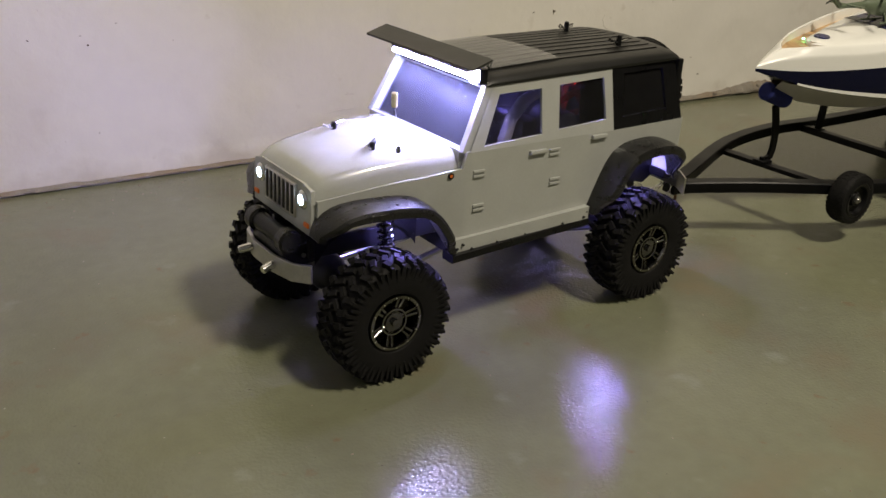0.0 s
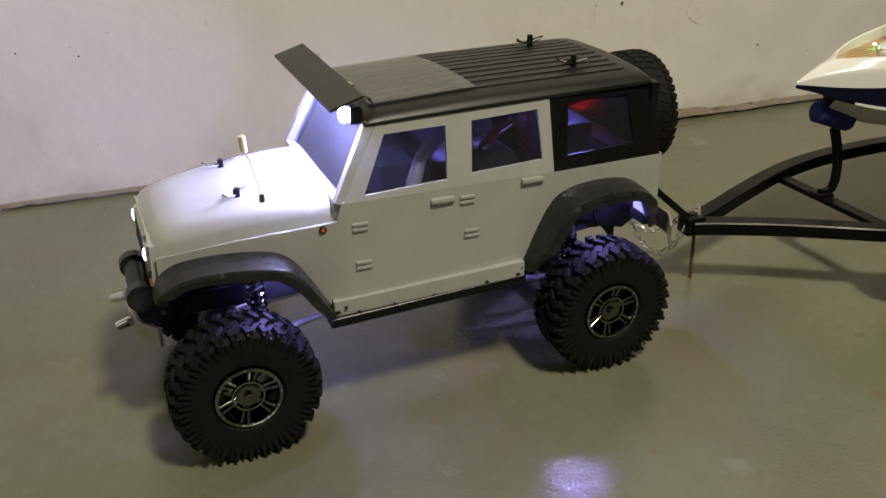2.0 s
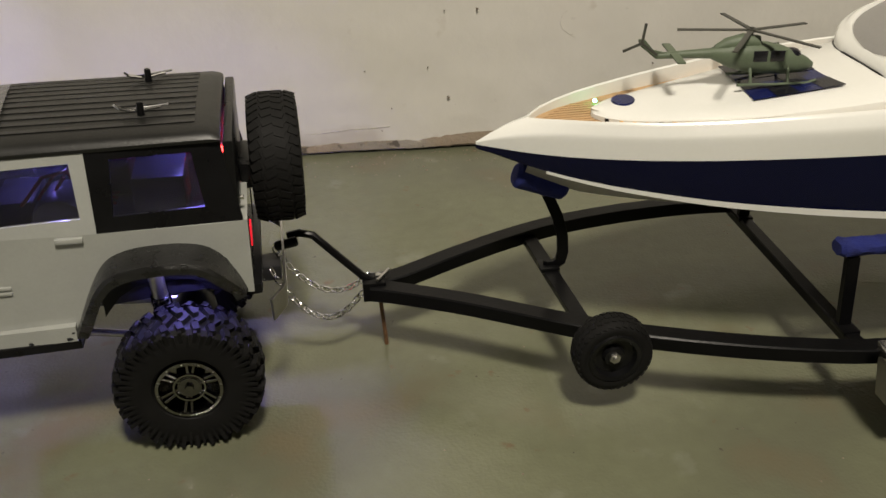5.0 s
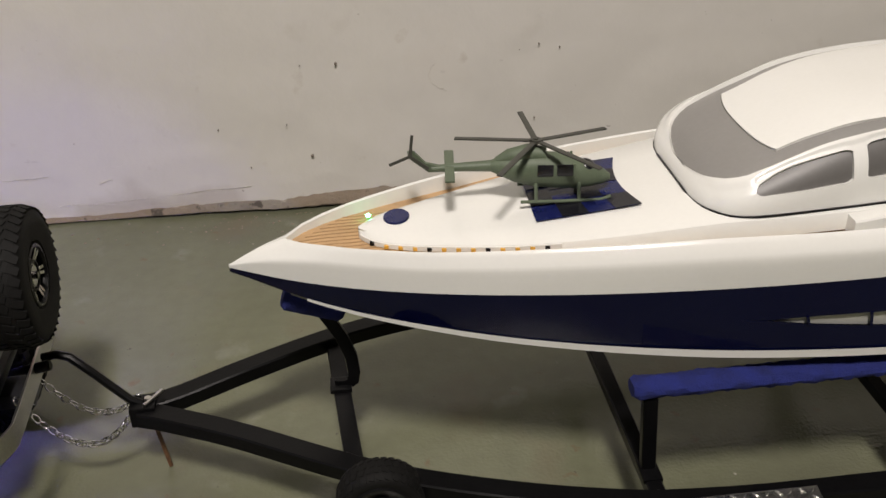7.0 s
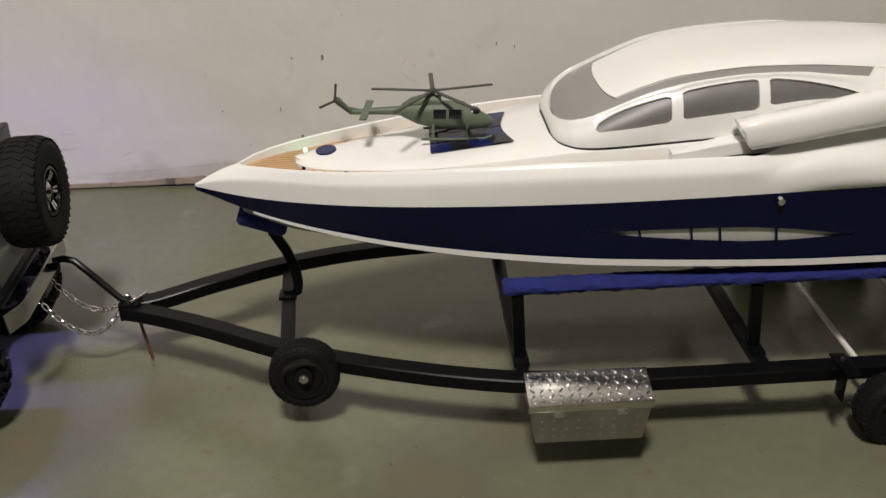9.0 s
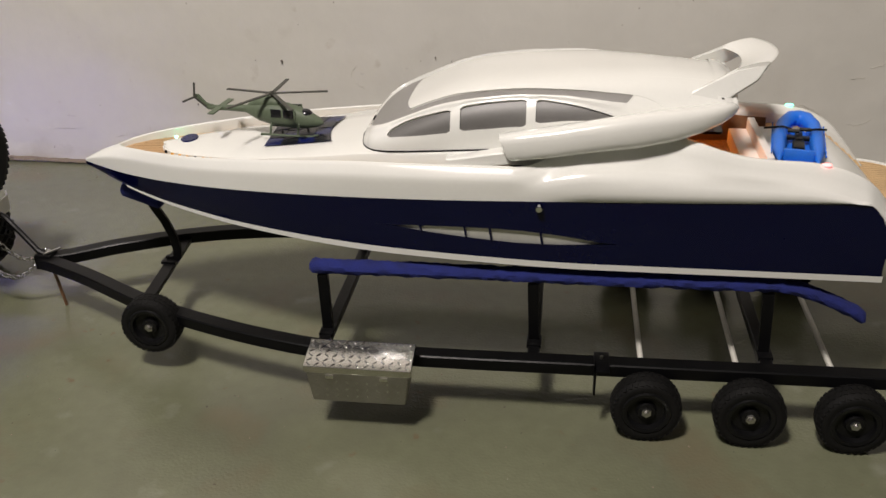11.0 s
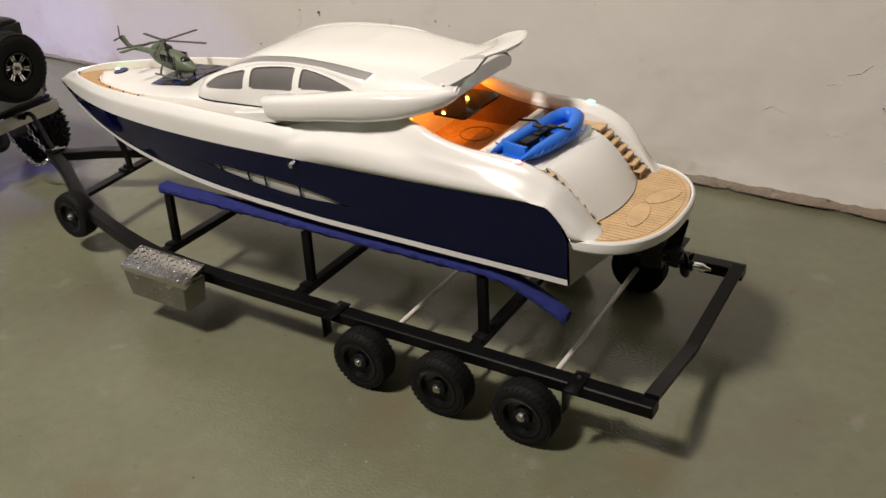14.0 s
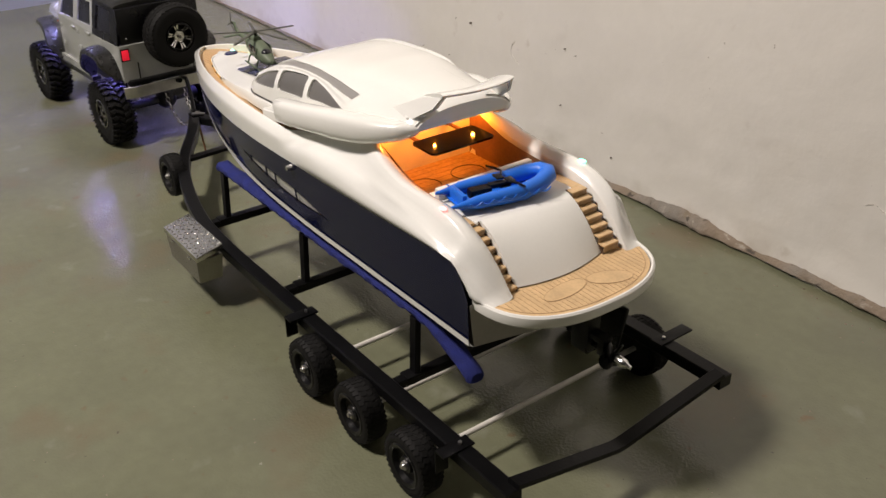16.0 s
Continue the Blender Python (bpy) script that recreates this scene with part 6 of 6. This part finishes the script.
# wheels
def big_tyre(r, w):
    """A knobbly crawler tyre with chevron lugs that wrap over the shoulder."""
    bm = B()
    half = [(0.44, 0.34), (0.49, 0.44), (0.62, 0.485), (0.76, 0.475), (0.88, 0.44), (0.925, 0.36)]
    lathe(bm, [(r * a, -w * b) for a, b in half] + [(r * 0.932, 0)] + [(r * a, w * b) for a, b in reversed(half)], (0, 0, 0), 48)
    n = 30
    for k in range(n):
        a0 = 2 * math.pi * k / n
        for s in (-1, 1):
            a = a0 + (math.pi / n if s > 0 else 0)
            for yy, rr, lx, ly, lz, rot, tip, lag in ((0.125, 0.962, 0.088, 0.26, 0.075, 0.55, 0.0, 0.0), (0.335, 0.950, 0.105, 0.20, 0.085, -0.35, 0.20, 0.05), (0.455, 0.855, 0.055, 0.085, 0.20, 0.0, 0.20, 0.05), (0.468, 0.800, 0.040, 0.060, 0.20, 0.0, 0.10, 0.155)):
                t = bmesh.new()
                bmesh.ops.create_cube(t, size=1, matrix=Matrix.Diagonal((r * lx, w * ly, r * lz, 1)))
                for v in t.verts:
                    if v.co.z > 0:
                        v.co.x *= 0.84
                        v.co.y *= 0.88
                merge(bm, t, Matrix.Rotation(-(a + lag), 4, "Y") @ Matrix.Translation((0, s * yy * w, rr * r)) @ Matrix.Rotation(-s * tip, 4, "X") @ Matrix.Rotation(s * rot, 4, "Z"))
    return bm


TYRE_R, TYRE_W = 0.0590, 0.045


def truck_wheel(c, s, spin, spare=False):
    """A rim with six paired spokes, a knobbly tyre and a hub with screws; s is the side it faces."""
    ring = B()
    lathe(ring, [(0.0300, -0.017), (0.0282, -0.0195), (0.0262, -0.0190), (0.0255, -0.0150), (0.0250, 0.016), (0.0290, 0.018), (0.0300, 0.014)], (0, 0, 0), 40)
    lathe(ring, [(0.0001, -0.004), (0.0250, -0.002), (0.0250, 0.004), (0.0001, 0.002)], (0, 0, 0), 32)
    wheel = part("wheel", ring, BLACK if spare else DCHROME, truck, "black spare rim with bright spokes" if spare else "dark chrome rim")
    tyre = part("tyre", tyre_small(TYRE_R, TYRE_W, 40, 0.44) if spare else big_tyre(TYRE_R, TYRE_W), RUBBER, wheel, "black knobbly off-road tyre")
    bm = B()
    for k in range(6):
        for d in (-0.16, 0.16):
            a = 2 * math.pi * k / 6
            p0 = Vector((0.008 * math.cos(a + d), -0.0125, 0.008 * math.sin(a + d)))
            p1 = Vector((0.0265 * math.cos(a + d * 0.75), -0.0165, 0.0265 * math.sin(a + d * 0.75)))
            sweep(bm, [p0, p1], 0.0018 if spare else 0.0013, 0.0022, up=(0, 1, 0))
    cyl(bm, (0, -0.008, 0), (0, -0.0165, 0), 0.0125, 0.0105, seg=24, bev=0.0008)
    part("spoke_star", bm, CHROME if spare else DCHROME, wheel)
    bm = B()
    cyl(bm, (0, -0.016, 0), (0, -0.0195, 0), 0.0040, seg=6)
    part("hub_nut", bm, DCHROME, wheel)
    bm = lathe(B(), [(0.0305, -0.0165), (0.0296, -0.0200), (0.0268, -0.0205), (0.0258, -0.0180), (0.0270, -0.0160)], (0, 0, 0), 44)
    part("rim_ring", bm, BLACK if spare else RIMRING, wheel, "polished outer rim ring")
    part("hub_ring", lathe(B(), [(0.0150, -0.0140), (0.0146, -0.0172), (0.0130, -0.0172), (0.0124, -0.0140)], (0, 0, 0), 32), BLACK if spare else RIMRING, wheel)
    for k in range(12):
        a = 2 * math.pi * (k + 0.5) / 12
        part("rim_screw", cyl(B(), (0.0275 * math.cos(a), -0.018, 0.0275 * math.sin(a)), (0.0275 * math.cos(a), -0.0203, 0.0275 * math.sin(a)), 0.0011, seg=6), STEEL, wheel)
    for o in [wheel] + [c_ for c_ in wheel.children if c_ != tyre]:
        o.data.transform(Matrix.Diagonal((0.88, 1, 0.88, 1)))
    turn = Matrix.Rotation(math.pi, 4, "Z") if s > 0 else Matrix()
    if spare:
        turn = Matrix.Rotation(radians(90), 4, "Z")
    wheel.matrix_basis = Matrix.Translation(c) @ turn @ Matrix.Rotation(spin, 4, "Y") @ (Matrix.Diagonal((0.93, 0.93, 0.93, 1)) if spare else Matrix())


HUB_Z = 0.0578
for x in AXLES:
    for s in (-1, 1):
        truck_wheel((x, s * 0.0920, HUB_Z), s, 0.4 + x * 3 + s * 0.2)
truck_wheel((0.2450, 0.014, 0.196), 1, 0.3, spare=True)

# running gear
for x in AXLES:
    bm = B()
    cyl(bm, (x, -0.070, HUB_Z), (x, 0.070, HUB_Z), 0.0075, seg=16)
    ball(bm, (x, 0.012, HUB_Z), 0.019, 1, 1, 1, 20)
    for s in (-1, 1):
        cyl(bm, (x, s * 0.058, HUB_Z), (x, s * 0.071, HUB_Z), 0.013, seg=16, bev=0.002)
    part("axle", bm, CHASSIS, truck, "black axle with differential")
    for s in (-1, 1):
        top, foot = Vector((x + (-0.020 if x > 0 else 0.021), s * 0.055, 0.152 if x > 0 else 0.145)), Vector((x + (-0.014 if x > 0 else 0.025), s * 0.060, 0.064))
        d = (top - foot)
        shock = part("shock_absorber", cyl(B(), foot + d * (0.56 if x > 0 else 0.90), top, 0.0062, seg=16, bev=0.001), STEEL, truck, "dull steel shock absorber")
        part("shock_rod", cyl(B(), foot, foot + d * 0.92, 0.0024, seg=8), CHASSIS, shock)
        q = d.to_track_quat("Z", "Y")
        pts = [foot + d * (0.05 + (0.53 if x > 0 else 0.87) * k / 150) + q @ Vector((0.0070 * math.cos(k * 0.5), 0.0070 * math.sin(k * 0.5), 0)) for k in range(151)]
        part("spring", tube(B(), pts, 0.0014, 6), DCHROME, shock, "dark coil spring")
        part("link_arm", cyl(B(), (x, s * 0.032, HUB_Z - 0.004), (x * 0.30, s * 0.022, 0.070), 0.0032, seg=10), STEEL, truck)
for s in (-1, 1):
    part("frame_rail", sweep(B(), [(-0.205, s * 0.034, 0.108), (-0.10, s * 0.034, 0.106), (0.10, s * 0.034, 0.106), (0.215, s * 0.034, 0.116)], 0.0025, 0.009), CHASSIS, truck)
part("skid_plate", box(B(), -0.055, 0.055, -0.045, 0.045, 0.072, 0.086, 0.003), CHASSIS, truck)
part("rear_tray", box(B(), 0.091, 0.212, -0.076, 0.076, 0.1745, 0.1775, 0.001), CHASSIS, truck)
part("interior_tray", box(B(), -0.066, 0.090, -0.076, 0.076, 0.156, 0.160, 0.001), CHASSIS, truck, "dark interior tray")
bm = B()
box(bm, -0.062, -0.040, -0.068, 0.068, 0.168, 0.192, 0.004)
part("dashboard", bm, CHASSIS, truck)
part("battery", box(B(), -0.02, 0.06, -0.030, 0.020, 0.162, 0.196, 0.004), GREY_BOX, truck, "dark grey battery pack")
bm = B()
lathe(bm, [(0.0001, -0.020), (0.019, -0.020), (0.0205, -0.017), (0.0205, 0.017), (0.019, 0.020), (0.0001, 0.020)], (0.080, -0.030, 0.185), 28, "Y", closed=False)
part("motor", bm, GREY_BOX, truck, "dark round motor can")
part("roll_hoop", tube(B(), [(0.002, -0.046, 0.163), (0.004, -0.046, 0.185), (0.011, -0.046, 0.205), (0.024, -0.046, 0.221), (0.044, -0.046, 0.230), (0.070, -0.045, 0.232)], 0.0062, 12), WHITE_MATT, truck, "pale curved roll hoop inside the cab")
part("seat_back", box(B(), 0.012, 0.030, -0.062, 0.062, 0.160, 0.206, 0.005), CHASSIS, truck, "dark seat back")
part("receiver", box(B(), 0.135, 0.175, -0.040, 0.010, 0.178, 0.214, 0.003), GREY_BOX, truck)
part("speed_control", box(B(), 0.10, 0.128, 0.010, 0.050, 0.178, 0.222, 0.003), GREY_BOX, truck)
for o in (0, 1, 2):
    pts = [(0.055 + 0.010 * o, -0.045 + 0.01 * o, 0.200), (0.075 + 0.008 * o, -0.052, 0.225), (0.092, -0.050 + 0.004 * o, 0.228), (0.105, -0.045, 0.205), (0.12, -0.03 + 0.01 * o, 0.190)]
    part("wire", tube(B(), pts, 0.0014, 6), WIRE_RED, truck)
part("red_lamp", ball(B(), (0.200, 0.066, 0.190), 0.0028), RED_LED, truck, "lit red light inside")
part("red_lamp", ball(B(), (0.199, 0.057, 0.193), 0.0015), RED_LED, truck, "lit red light inside")
for x, y, z in ((-0.118, -0.068, 0.1470), (-0.118, 0.068, 0.1470), (0.166, -0.062, 0.1660), (0.166, 0.062, 0.1660)):
    part("rock_light", ball(B(), (x, y, z), 0.0042, 0.8, 0.6, 1.5), BLUE_LED, truck, "lit violet rock light")


def at(x, y, z):
    return Matrix.Translation(JM @ Vector((x, y, z)))


VIOLET = (0.27, 0.24, 1.0)
for x, y, z in ((-0.118, -0.068, 0.1405), (-0.118, 0.068, 0.1405), (0.166, -0.062, 0.1595), (0.166, 0.062, 0.1595)):
    lamp("rock_light_glow", "POINT", at(x, y, z), 0.62 if x < 0 else 1.15, VIOLET, 0.005)
lamp("cabin_violet_light", "POINT", at(0.062, 0.020, 0.236), 0.24, VIOLET, 0.004)
lamp("cabin_red_light", "POINT", at(0.193, 0.060, 0.196), 0.022, (1, 0.03, 0.03), 0.003)
lamp("rear_violet_light", "POINT", at(0.178, -0.005, 0.240), 0.22, VIOLET, 0.004)

# the shell sits a little nose-up on its posts
SHELL_TILT = Matrix.Translation((-0.1026, 0, 0.15)) @ Matrix.Rotation(radians(1.0), 4, "Y") @ Matrix.Translation((0.10, 0, -0.15))
CHASSIS_PARTS = ("wheel", "axle", "shock_absorber", "link_arm", "frame_rail", "skid_plate", "front_bumper", "bumper_mount", "bumper_bolt", "winch_drum", "bumper_tip", "tow_ball", "rear_hook", "rear_bumper")
for o in truck.children:
    if o.name.split(".")[0] not in CHASSIS_PARTS:
        o.matrix_basis = SHELL_TILT @ o.matrix_basis

# safety chains from the bumper to the coupler
def chain(a, b, sag, n):
    ch = thing("safety_chain", "fine chrome safety chain sagging between truck and trailer", "chain", Matrix.Translation(a), (0, 0, 0), group="safety chains")
    t = bmesh.new()
    rows = []
    for k in range(14):
        w = 2 * math.pi * k / 14
        c = Vector((0.0047 * math.cos(w), 0.0029 * math.sin(w), 0))
        o = Vector((math.cos(w), math.sin(w), 0))
        rows.append([c + (o * math.cos(v) + Vector((0, 0, 1)) * math.sin(v)) * 0.0007 for v in [2 * math.pi * q / 6 for q in range(6)]])
    grid(t, rows + [rows[0]], loop=True)
    clean(t)
    finish(t)
    me = bpy.data.meshes.new("link")
    t.to_mesh(me)
    t.free()
    me.materials.append(CHROME)
    a, b = Vector(a), Vector(b)
    for i in range(n):
        u = (i + 0.5) / n
        p = a.lerp(b, u) - Vector((0, 0, sag * 4 * u * (1 - u)))
        d = (b - a) / n - Vector((0, 0, sag * 4 * (1 - 2 * u) / n))
        q = d.to_track_quat("X", "Z").to_matrix().to_4x4() @ Matrix.Rotation(radians(90 * (i % 2) + 20), 4, "X")
        ob = new("link", me)
        ob.parent = ch
        ob.matrix_basis = Matrix.Translation(p - a) @ q


chain((0.386, 0.018, 0.108), (0.470, 0.034, 0.075), 0.044, 19)
chain((0.388, 0.054, 0.108), (0.472, 0.046, 0.077), 0.030, 16)

# ---- things on the yacht ----
heli = thing("toy_helicopter", "olive green plastic toy helicopter on the yacht's landing mat", "toy helicopter", Matrix.Translation((0.7915, CY + 0.004, 0.2504)) @ Matrix.Rotation(radians(-6), 4, "Z"), (0.791, 0.0, 0.2555))
bm = B()
rows = []
for x, zc, hw, hh in ((0.757, 0.2800, 0.0035, 0.0032), (0.764, 0.2795, 0.0062, 0.0060), (0.775, 0.2780, 0.0095, 0.0100), (0.790, 0.2765, 0.0110, 0.0125), (0.806, 0.2755, 0.0112, 0.0130), (0.820, 0.2735, 0.0105, 0.0115), (0.832, 0.2715, 0.0088, 0.0085), (0.841, 0.2700, 0.0058, 0.0052), (0.846, 0.2692, 0.0020, 0.0020)):
    rows.append([(x, hw * math.copysign(abs(math.cos(a)) ** 0.8, math.cos(a)), zc + hh * math.copysign(abs(math.sin(a)) ** 0.85, math.sin(a))) for a in [2 * math.pi * k / 20 for k in range(20)]])
grid(bm, rows, loop=True, caps=True)
part("fuselage", bm, OLIVE, heli)
bm = B()
tube(bm, [(0.798, 0, 0.2880), (0.785, 0, 0.2895), (0.772, 0, 0.2870), (0.763, 0, 0.2835)], [0.0060, 0.0066, 0.0055, 0.0030], 12)
part("engine_housing", bm, OLIVE, heli)
part("tail_boom", tube(B(), [(0.766, 0, 0.2800), (0.740, 0, 0.2795), (0.716, 0, 0.2785)], [0.0046, 0.0034, 0.0026], 12), OLIVE, heli)
bm = B()
prism(bm, [(0.722, 0.2765), (0.714, 0.2765), (0.701, 0.2870), (0.699, 0.2925), (0.704, 0.2925), (0.712, 0.2835), (0.722, 0.2810)], lambda x, z: (x, -0.0016, z), lambda x, z: (x, 0.0016, z))
part("tail_fin", bm, OLIVE, heli)
part("stabilizer", box(B(), 0.7255, 0.7325, -0.026, 0.026, 0.2795, 0.2812, 0.0006), OLIVE, heli)
bm = B()
cyl(bm, (0.791, 0, 0.2930), (0.791, 0, 0.3010), 0.0018, seg=10)
cyl(bm, (0.791, 0, 0.2975), (0.791, 0, 0.3000), 0.0042, seg=12)
hub = part("rotor_hub", bm, DOLIVE, heli)
for k in range(5):
    a = radians(168 - 72 * k)
    t = box(B(), 0.004, 0.059, -0.0021, 0.0021, -0.0006, 0.0006, 0.0003)
    for v in t.verts:
        v.co.z -= 0.10 * v.co.x * v.co.x * 6
    t.transform(Matrix.Translation((0.791, 0, 0.2987)) @ Matrix.Rotation(a, 4, "Z"))
    part("rotor_blade", t, DOLIVE, hub)
tr = part("tail_rotor_hub", cyl(B(), (0.701, -0.0045, 0.2905), (0.701, 0.0015, 0.2905), 0.0018, seg=10), DOLIVE, heli)
for k in range(3):
    t = box(B(), -0.0011, 0.0011, -0.0004, 0.0004, 0.001, 0.0165, 0.0002)
    t.transform(Matrix.Translation((0.701, -0.0042, 0.2905)) @ Matrix.Rotation(2 * math.pi * k / 3 + 0.12, 4, "Y"))
    part("tail_rotor_blade", t, DOLIVE, tr)
for s in (-1, 1):
    bm = tube(B(), [(0.780, s * 0.0145, 0.2572), (0.808, s * 0.0145, 0.2572), (0.838, s * 0.0145, 0.2580), (0.845, s * 0.0145, 0.2605)], 0.0013, 8)
    for x in (0.791, 0.822):
        tube(bm, [(x, s * 0.0145, 0.2572), (x, s * 0.0125, 0.2640), (x, s * 0.0085, 0.2700)], 0.0013, 8)
    part("landing_skid", bm, OLIVE, heli)
    for x in (0.7975, 0.8115):
        part("cabin_window", box(B(), x - 0.0058, x + 0.0058, s * 0.0104, s * 0.0116, 0.2755, 0.2845, 0.0006), BLACKPAD, heli)
    part("door_post", box(B(), 0.8175, 0.8195, s * 0.0098, s * 0.0114, 0.2690, 0.2850, 0.0004), OLIVE, heli)
bm = ball(B(), (0.8270, 0, 0.2775), 0.0080, 1.0, 0.95, 0.75, 18)
part("canopy", bm, BLACKPAD, heli, "dark glossy cockpit canopy")

# rubber dinghy on the sun pad
dinghy = thing("toy_dinghy", "bright blue moulded toy dinghy lying on the yacht's sun pad", "toy dinghy", Matrix.Translation((1.3350, CY - 0.009, 0.2516)) @ Matrix.Rotation(radians(-11), 4, "Z") @ Matrix.Diagonal((0.94, 1.14, 1.05, 1)))
path = [(0.0185, -0.054), (0.0190, -0.030), (0.0190, -0.005), (0.0185, 0.015), (0.0150, 0.032), (0.008, 0.043), (0.0, 0.046), (-0.008, 0.043), (-0.0150, 0.032), (-0.0185, 0.015), (-0.0190, -0.005), (-0.0190, -0.030), (-0.0185, -0.054)]
zz = lambda y: 0.0095 + 0.006 * smoothstep(0.015, 0.046, y)
rr = [0.0012, 0.0062, 0.0078, 0.0080, 0.0080, 0.0080, 0.0080, 0.0080, 0.0080, 0.0080, 0.0078, 0.0062, 0.0012]
part("tube", tube(B(), [(x, y, zz(y)) for x, y in path], rr, 16), DINGHY, dinghy)
bm = B()
grid(bm, [[(x * lerp([(-0.045, 1.0), (0.02, 1.0), (0.042, 0.25)], y), y, 0.0052) for x in span(-0.019, 0.019, 5)] for y in span(-0.045, 0.042, 9)])
part("floor_sheet", bm, DINGHY, dinghy)
part("transom_board", box(B(), -0.0150, 0.0150, -0.042, -0.038, 0.004, 0.0165, 0.0008), DINGHY, dinghy)
part("thwart", box(B(), -0.0155, 0.0155, 0.000, 0.008, 0.0095, 0.0125, 0.0008), BLACK, dinghy)
bm = B()
box(bm, -0.006, 0.006, -0.030, -0.010, 0.006, 0.0150, 0.002)
box(bm, -0.004, 0.004, -0.012, 0.010, 0.0120, 0.0165, 0.002)
part("engine", bm, BLACK, dinghy, "black model outboard engine lying inside")
for s in (-1, 1):
    bm = tube(B(), [(s * 0.008, 0.004, 0.0192), (s * 0.017, 0.008, 0.0196), (s * (0.0275 if s > 0 else 0.036), 0.011 if s > 0 else 0.002, 0.0188)], 0.0011, 8)
    box(bm, s * 0.006 - 0.006, s * 0.006 + 0.006, 0.000 + 0.003 * s, 0.007 + 0.003 * s, 0.0182, 0.0198, 0.0006)
    part("oar", bm, BLACK, dinghy, "black plastic oar")
for s in (-1, 1):
    part("grab_line", tube(B(), [(s * 0.0265, -0.040 + 0.077 * u, 0.0125 - 0.0035 * abs(math.sin(7 * math.pi * u))) for u in span(0, 1, 50)], 0.0007, 6), DINGHY, dinghy)

# a scrap of green leaf on the floor by the wall
bm = B()
rows = []
for i in range(13):
    u = i / 12
    w = 0.0034 * math.sin(math.pi * min(1, 0.08 + u)) ** 0.7 + 0.0004
    x, y = 0.682 + 0.036 * u, 0.4885 - 0.004 * u + 0.0015 * math.sin(u * 9)
    rows.append([(x, y - w, 0.0008 + 0.0010 * abs(math.sin(u * 7))), (x + 0.001, y, 0.0016 + 0.0018 * abs(math.sin(u * 5))), (x, y + w, 0.0010 + 0.0014 * abs(math.sin(u * 6 + 1)))])
grid(bm, rows)
tagged(part("leaf_scrap", bm, LEAF, None), "shrivelled yellow-green leaf scrap lying on the floor", "leaf")

# chips and scuffs on the wall
random.seed(11)
MARKS = [(0.651, 0.190, 0.0040), (0.608, 0.190, 0.0016), (0.613, 0.071, 0.0036), (0.585, 0.115, 0.0018), (0.501, 0.114, 0.0020), (0.900, 0.201, 0.0022), (0.926, 0.196, 0.0020), (0.897, 0.105, 0.0022), (0.535, 0.060, 0.0014), (-0.098, 0.186, 0.0030), (-0.168, 0.196, 0.0026), (1.02, 0.052, 0.0026), (1.60, 0.16, 0.0020)]
for x, z, r in MARKS:
    bm = B()
    c = WALL_M @ Vector((x - 0.65, -0.0012, z))
    n = 11
    r *= 0.6
    pts = [(c.x + r * (0.4 + 0.5 * random.random()) * math.cos(2 * math.pi * k / n), c.z + r * (0.4 + 0.5 * random.random()) * math.sin(2 * math.pi * k / n)) for k in range(n)]
    prism(bm, pts, lambda a, b: (a, c.y - 0.0012, b), lambda a, b: (a, c.y + 0.006, b))
    ob = part("wall_chip", bm, SPOT, None, smooth=False)
    tagged(ob, "small dark chip in the wall paint", "chip", kind="structure")

# hairline cracks and lifted paint
CRACKS = [((0.291, 0.023), (0.36, 0.025), (0.43, 0.029), (0.532, 0.034)), ((0.225, 0.064), (0.255, 0.063), (0.285, 0.065)), ((0.31, 0.021), (0.335, 0.023), (0.36, 0.020)), ((0.233, 0.030), (0.25, 0.026), (0.262, 0.028)), ((0.345, 0.050), (0.355, 0.055), (0.363, 0.053)), ((0.355, 0.073), (0.369, 0.074), (0.381, 0.073)), ((0.7726, 0.183), (0.7665, 0.176), (0.7632, 0.168), (0.766, 0.160), (0.7726, 0.153), (0.7855, 0.1465)), ((1.446, 0.136), (1.455, 0.139), (1.463, 0.140), (1.480, 0.131), (1.499, 0.117)), ((1.549, 0.198), (1.557, 0.201), (1.565, 0.203), (1.572, 0.210), (1.578, 0.216)), ((1.523, 0.181), (1.533, 0.183), (1.543, 0.184)), ((1.530, 0.112), (1.541, 0.110), (1.551, 0.111), (1.563, 0.120)), ((1.489, 0.020), (1.500, 0.023), (1.511, 0.023))]
for line in CRACKS:
    fine = []
    for (xa, za), (xb, zb_) in zip(line, line[1:]):
        for k in range(4):
            u = k / 4
            fine.append((xa + (xb - xa) * u + random.gauss(0, 0.0005), za + (zb_ - za) * u + random.gauss(0, 0.0006)))
    fine.append(line[-1])
    bm = B()
    rows = []
    for i, (x, z) in enumerate(fine):
        w = 0.00008 + 0.00018 * math.sin(math.pi * i / (len(fine) - 1)) * random.uniform(0.5, 1.2)
        wave = 0.004 * noise.noise(Vector(((x - 0.65) * 2.2, z * 2.5, 3))) + 0.0016 * noise.noise(Vector(((x - 0.65) * 14, z * 16, 8)))
        rows.append([WALL_M @ Vector((x - 0.65, wave + d, z + h)) for d, h in ((0.002, w), (-0.0008, w), (-0.0004, -w), (0.002, -w))])
    grid(bm, rows, caps=True)
    tagged(part("wall_crack", bm, CRACK, None, smooth=False), "hairline crack in the wall paint", "crack", kind="structure")
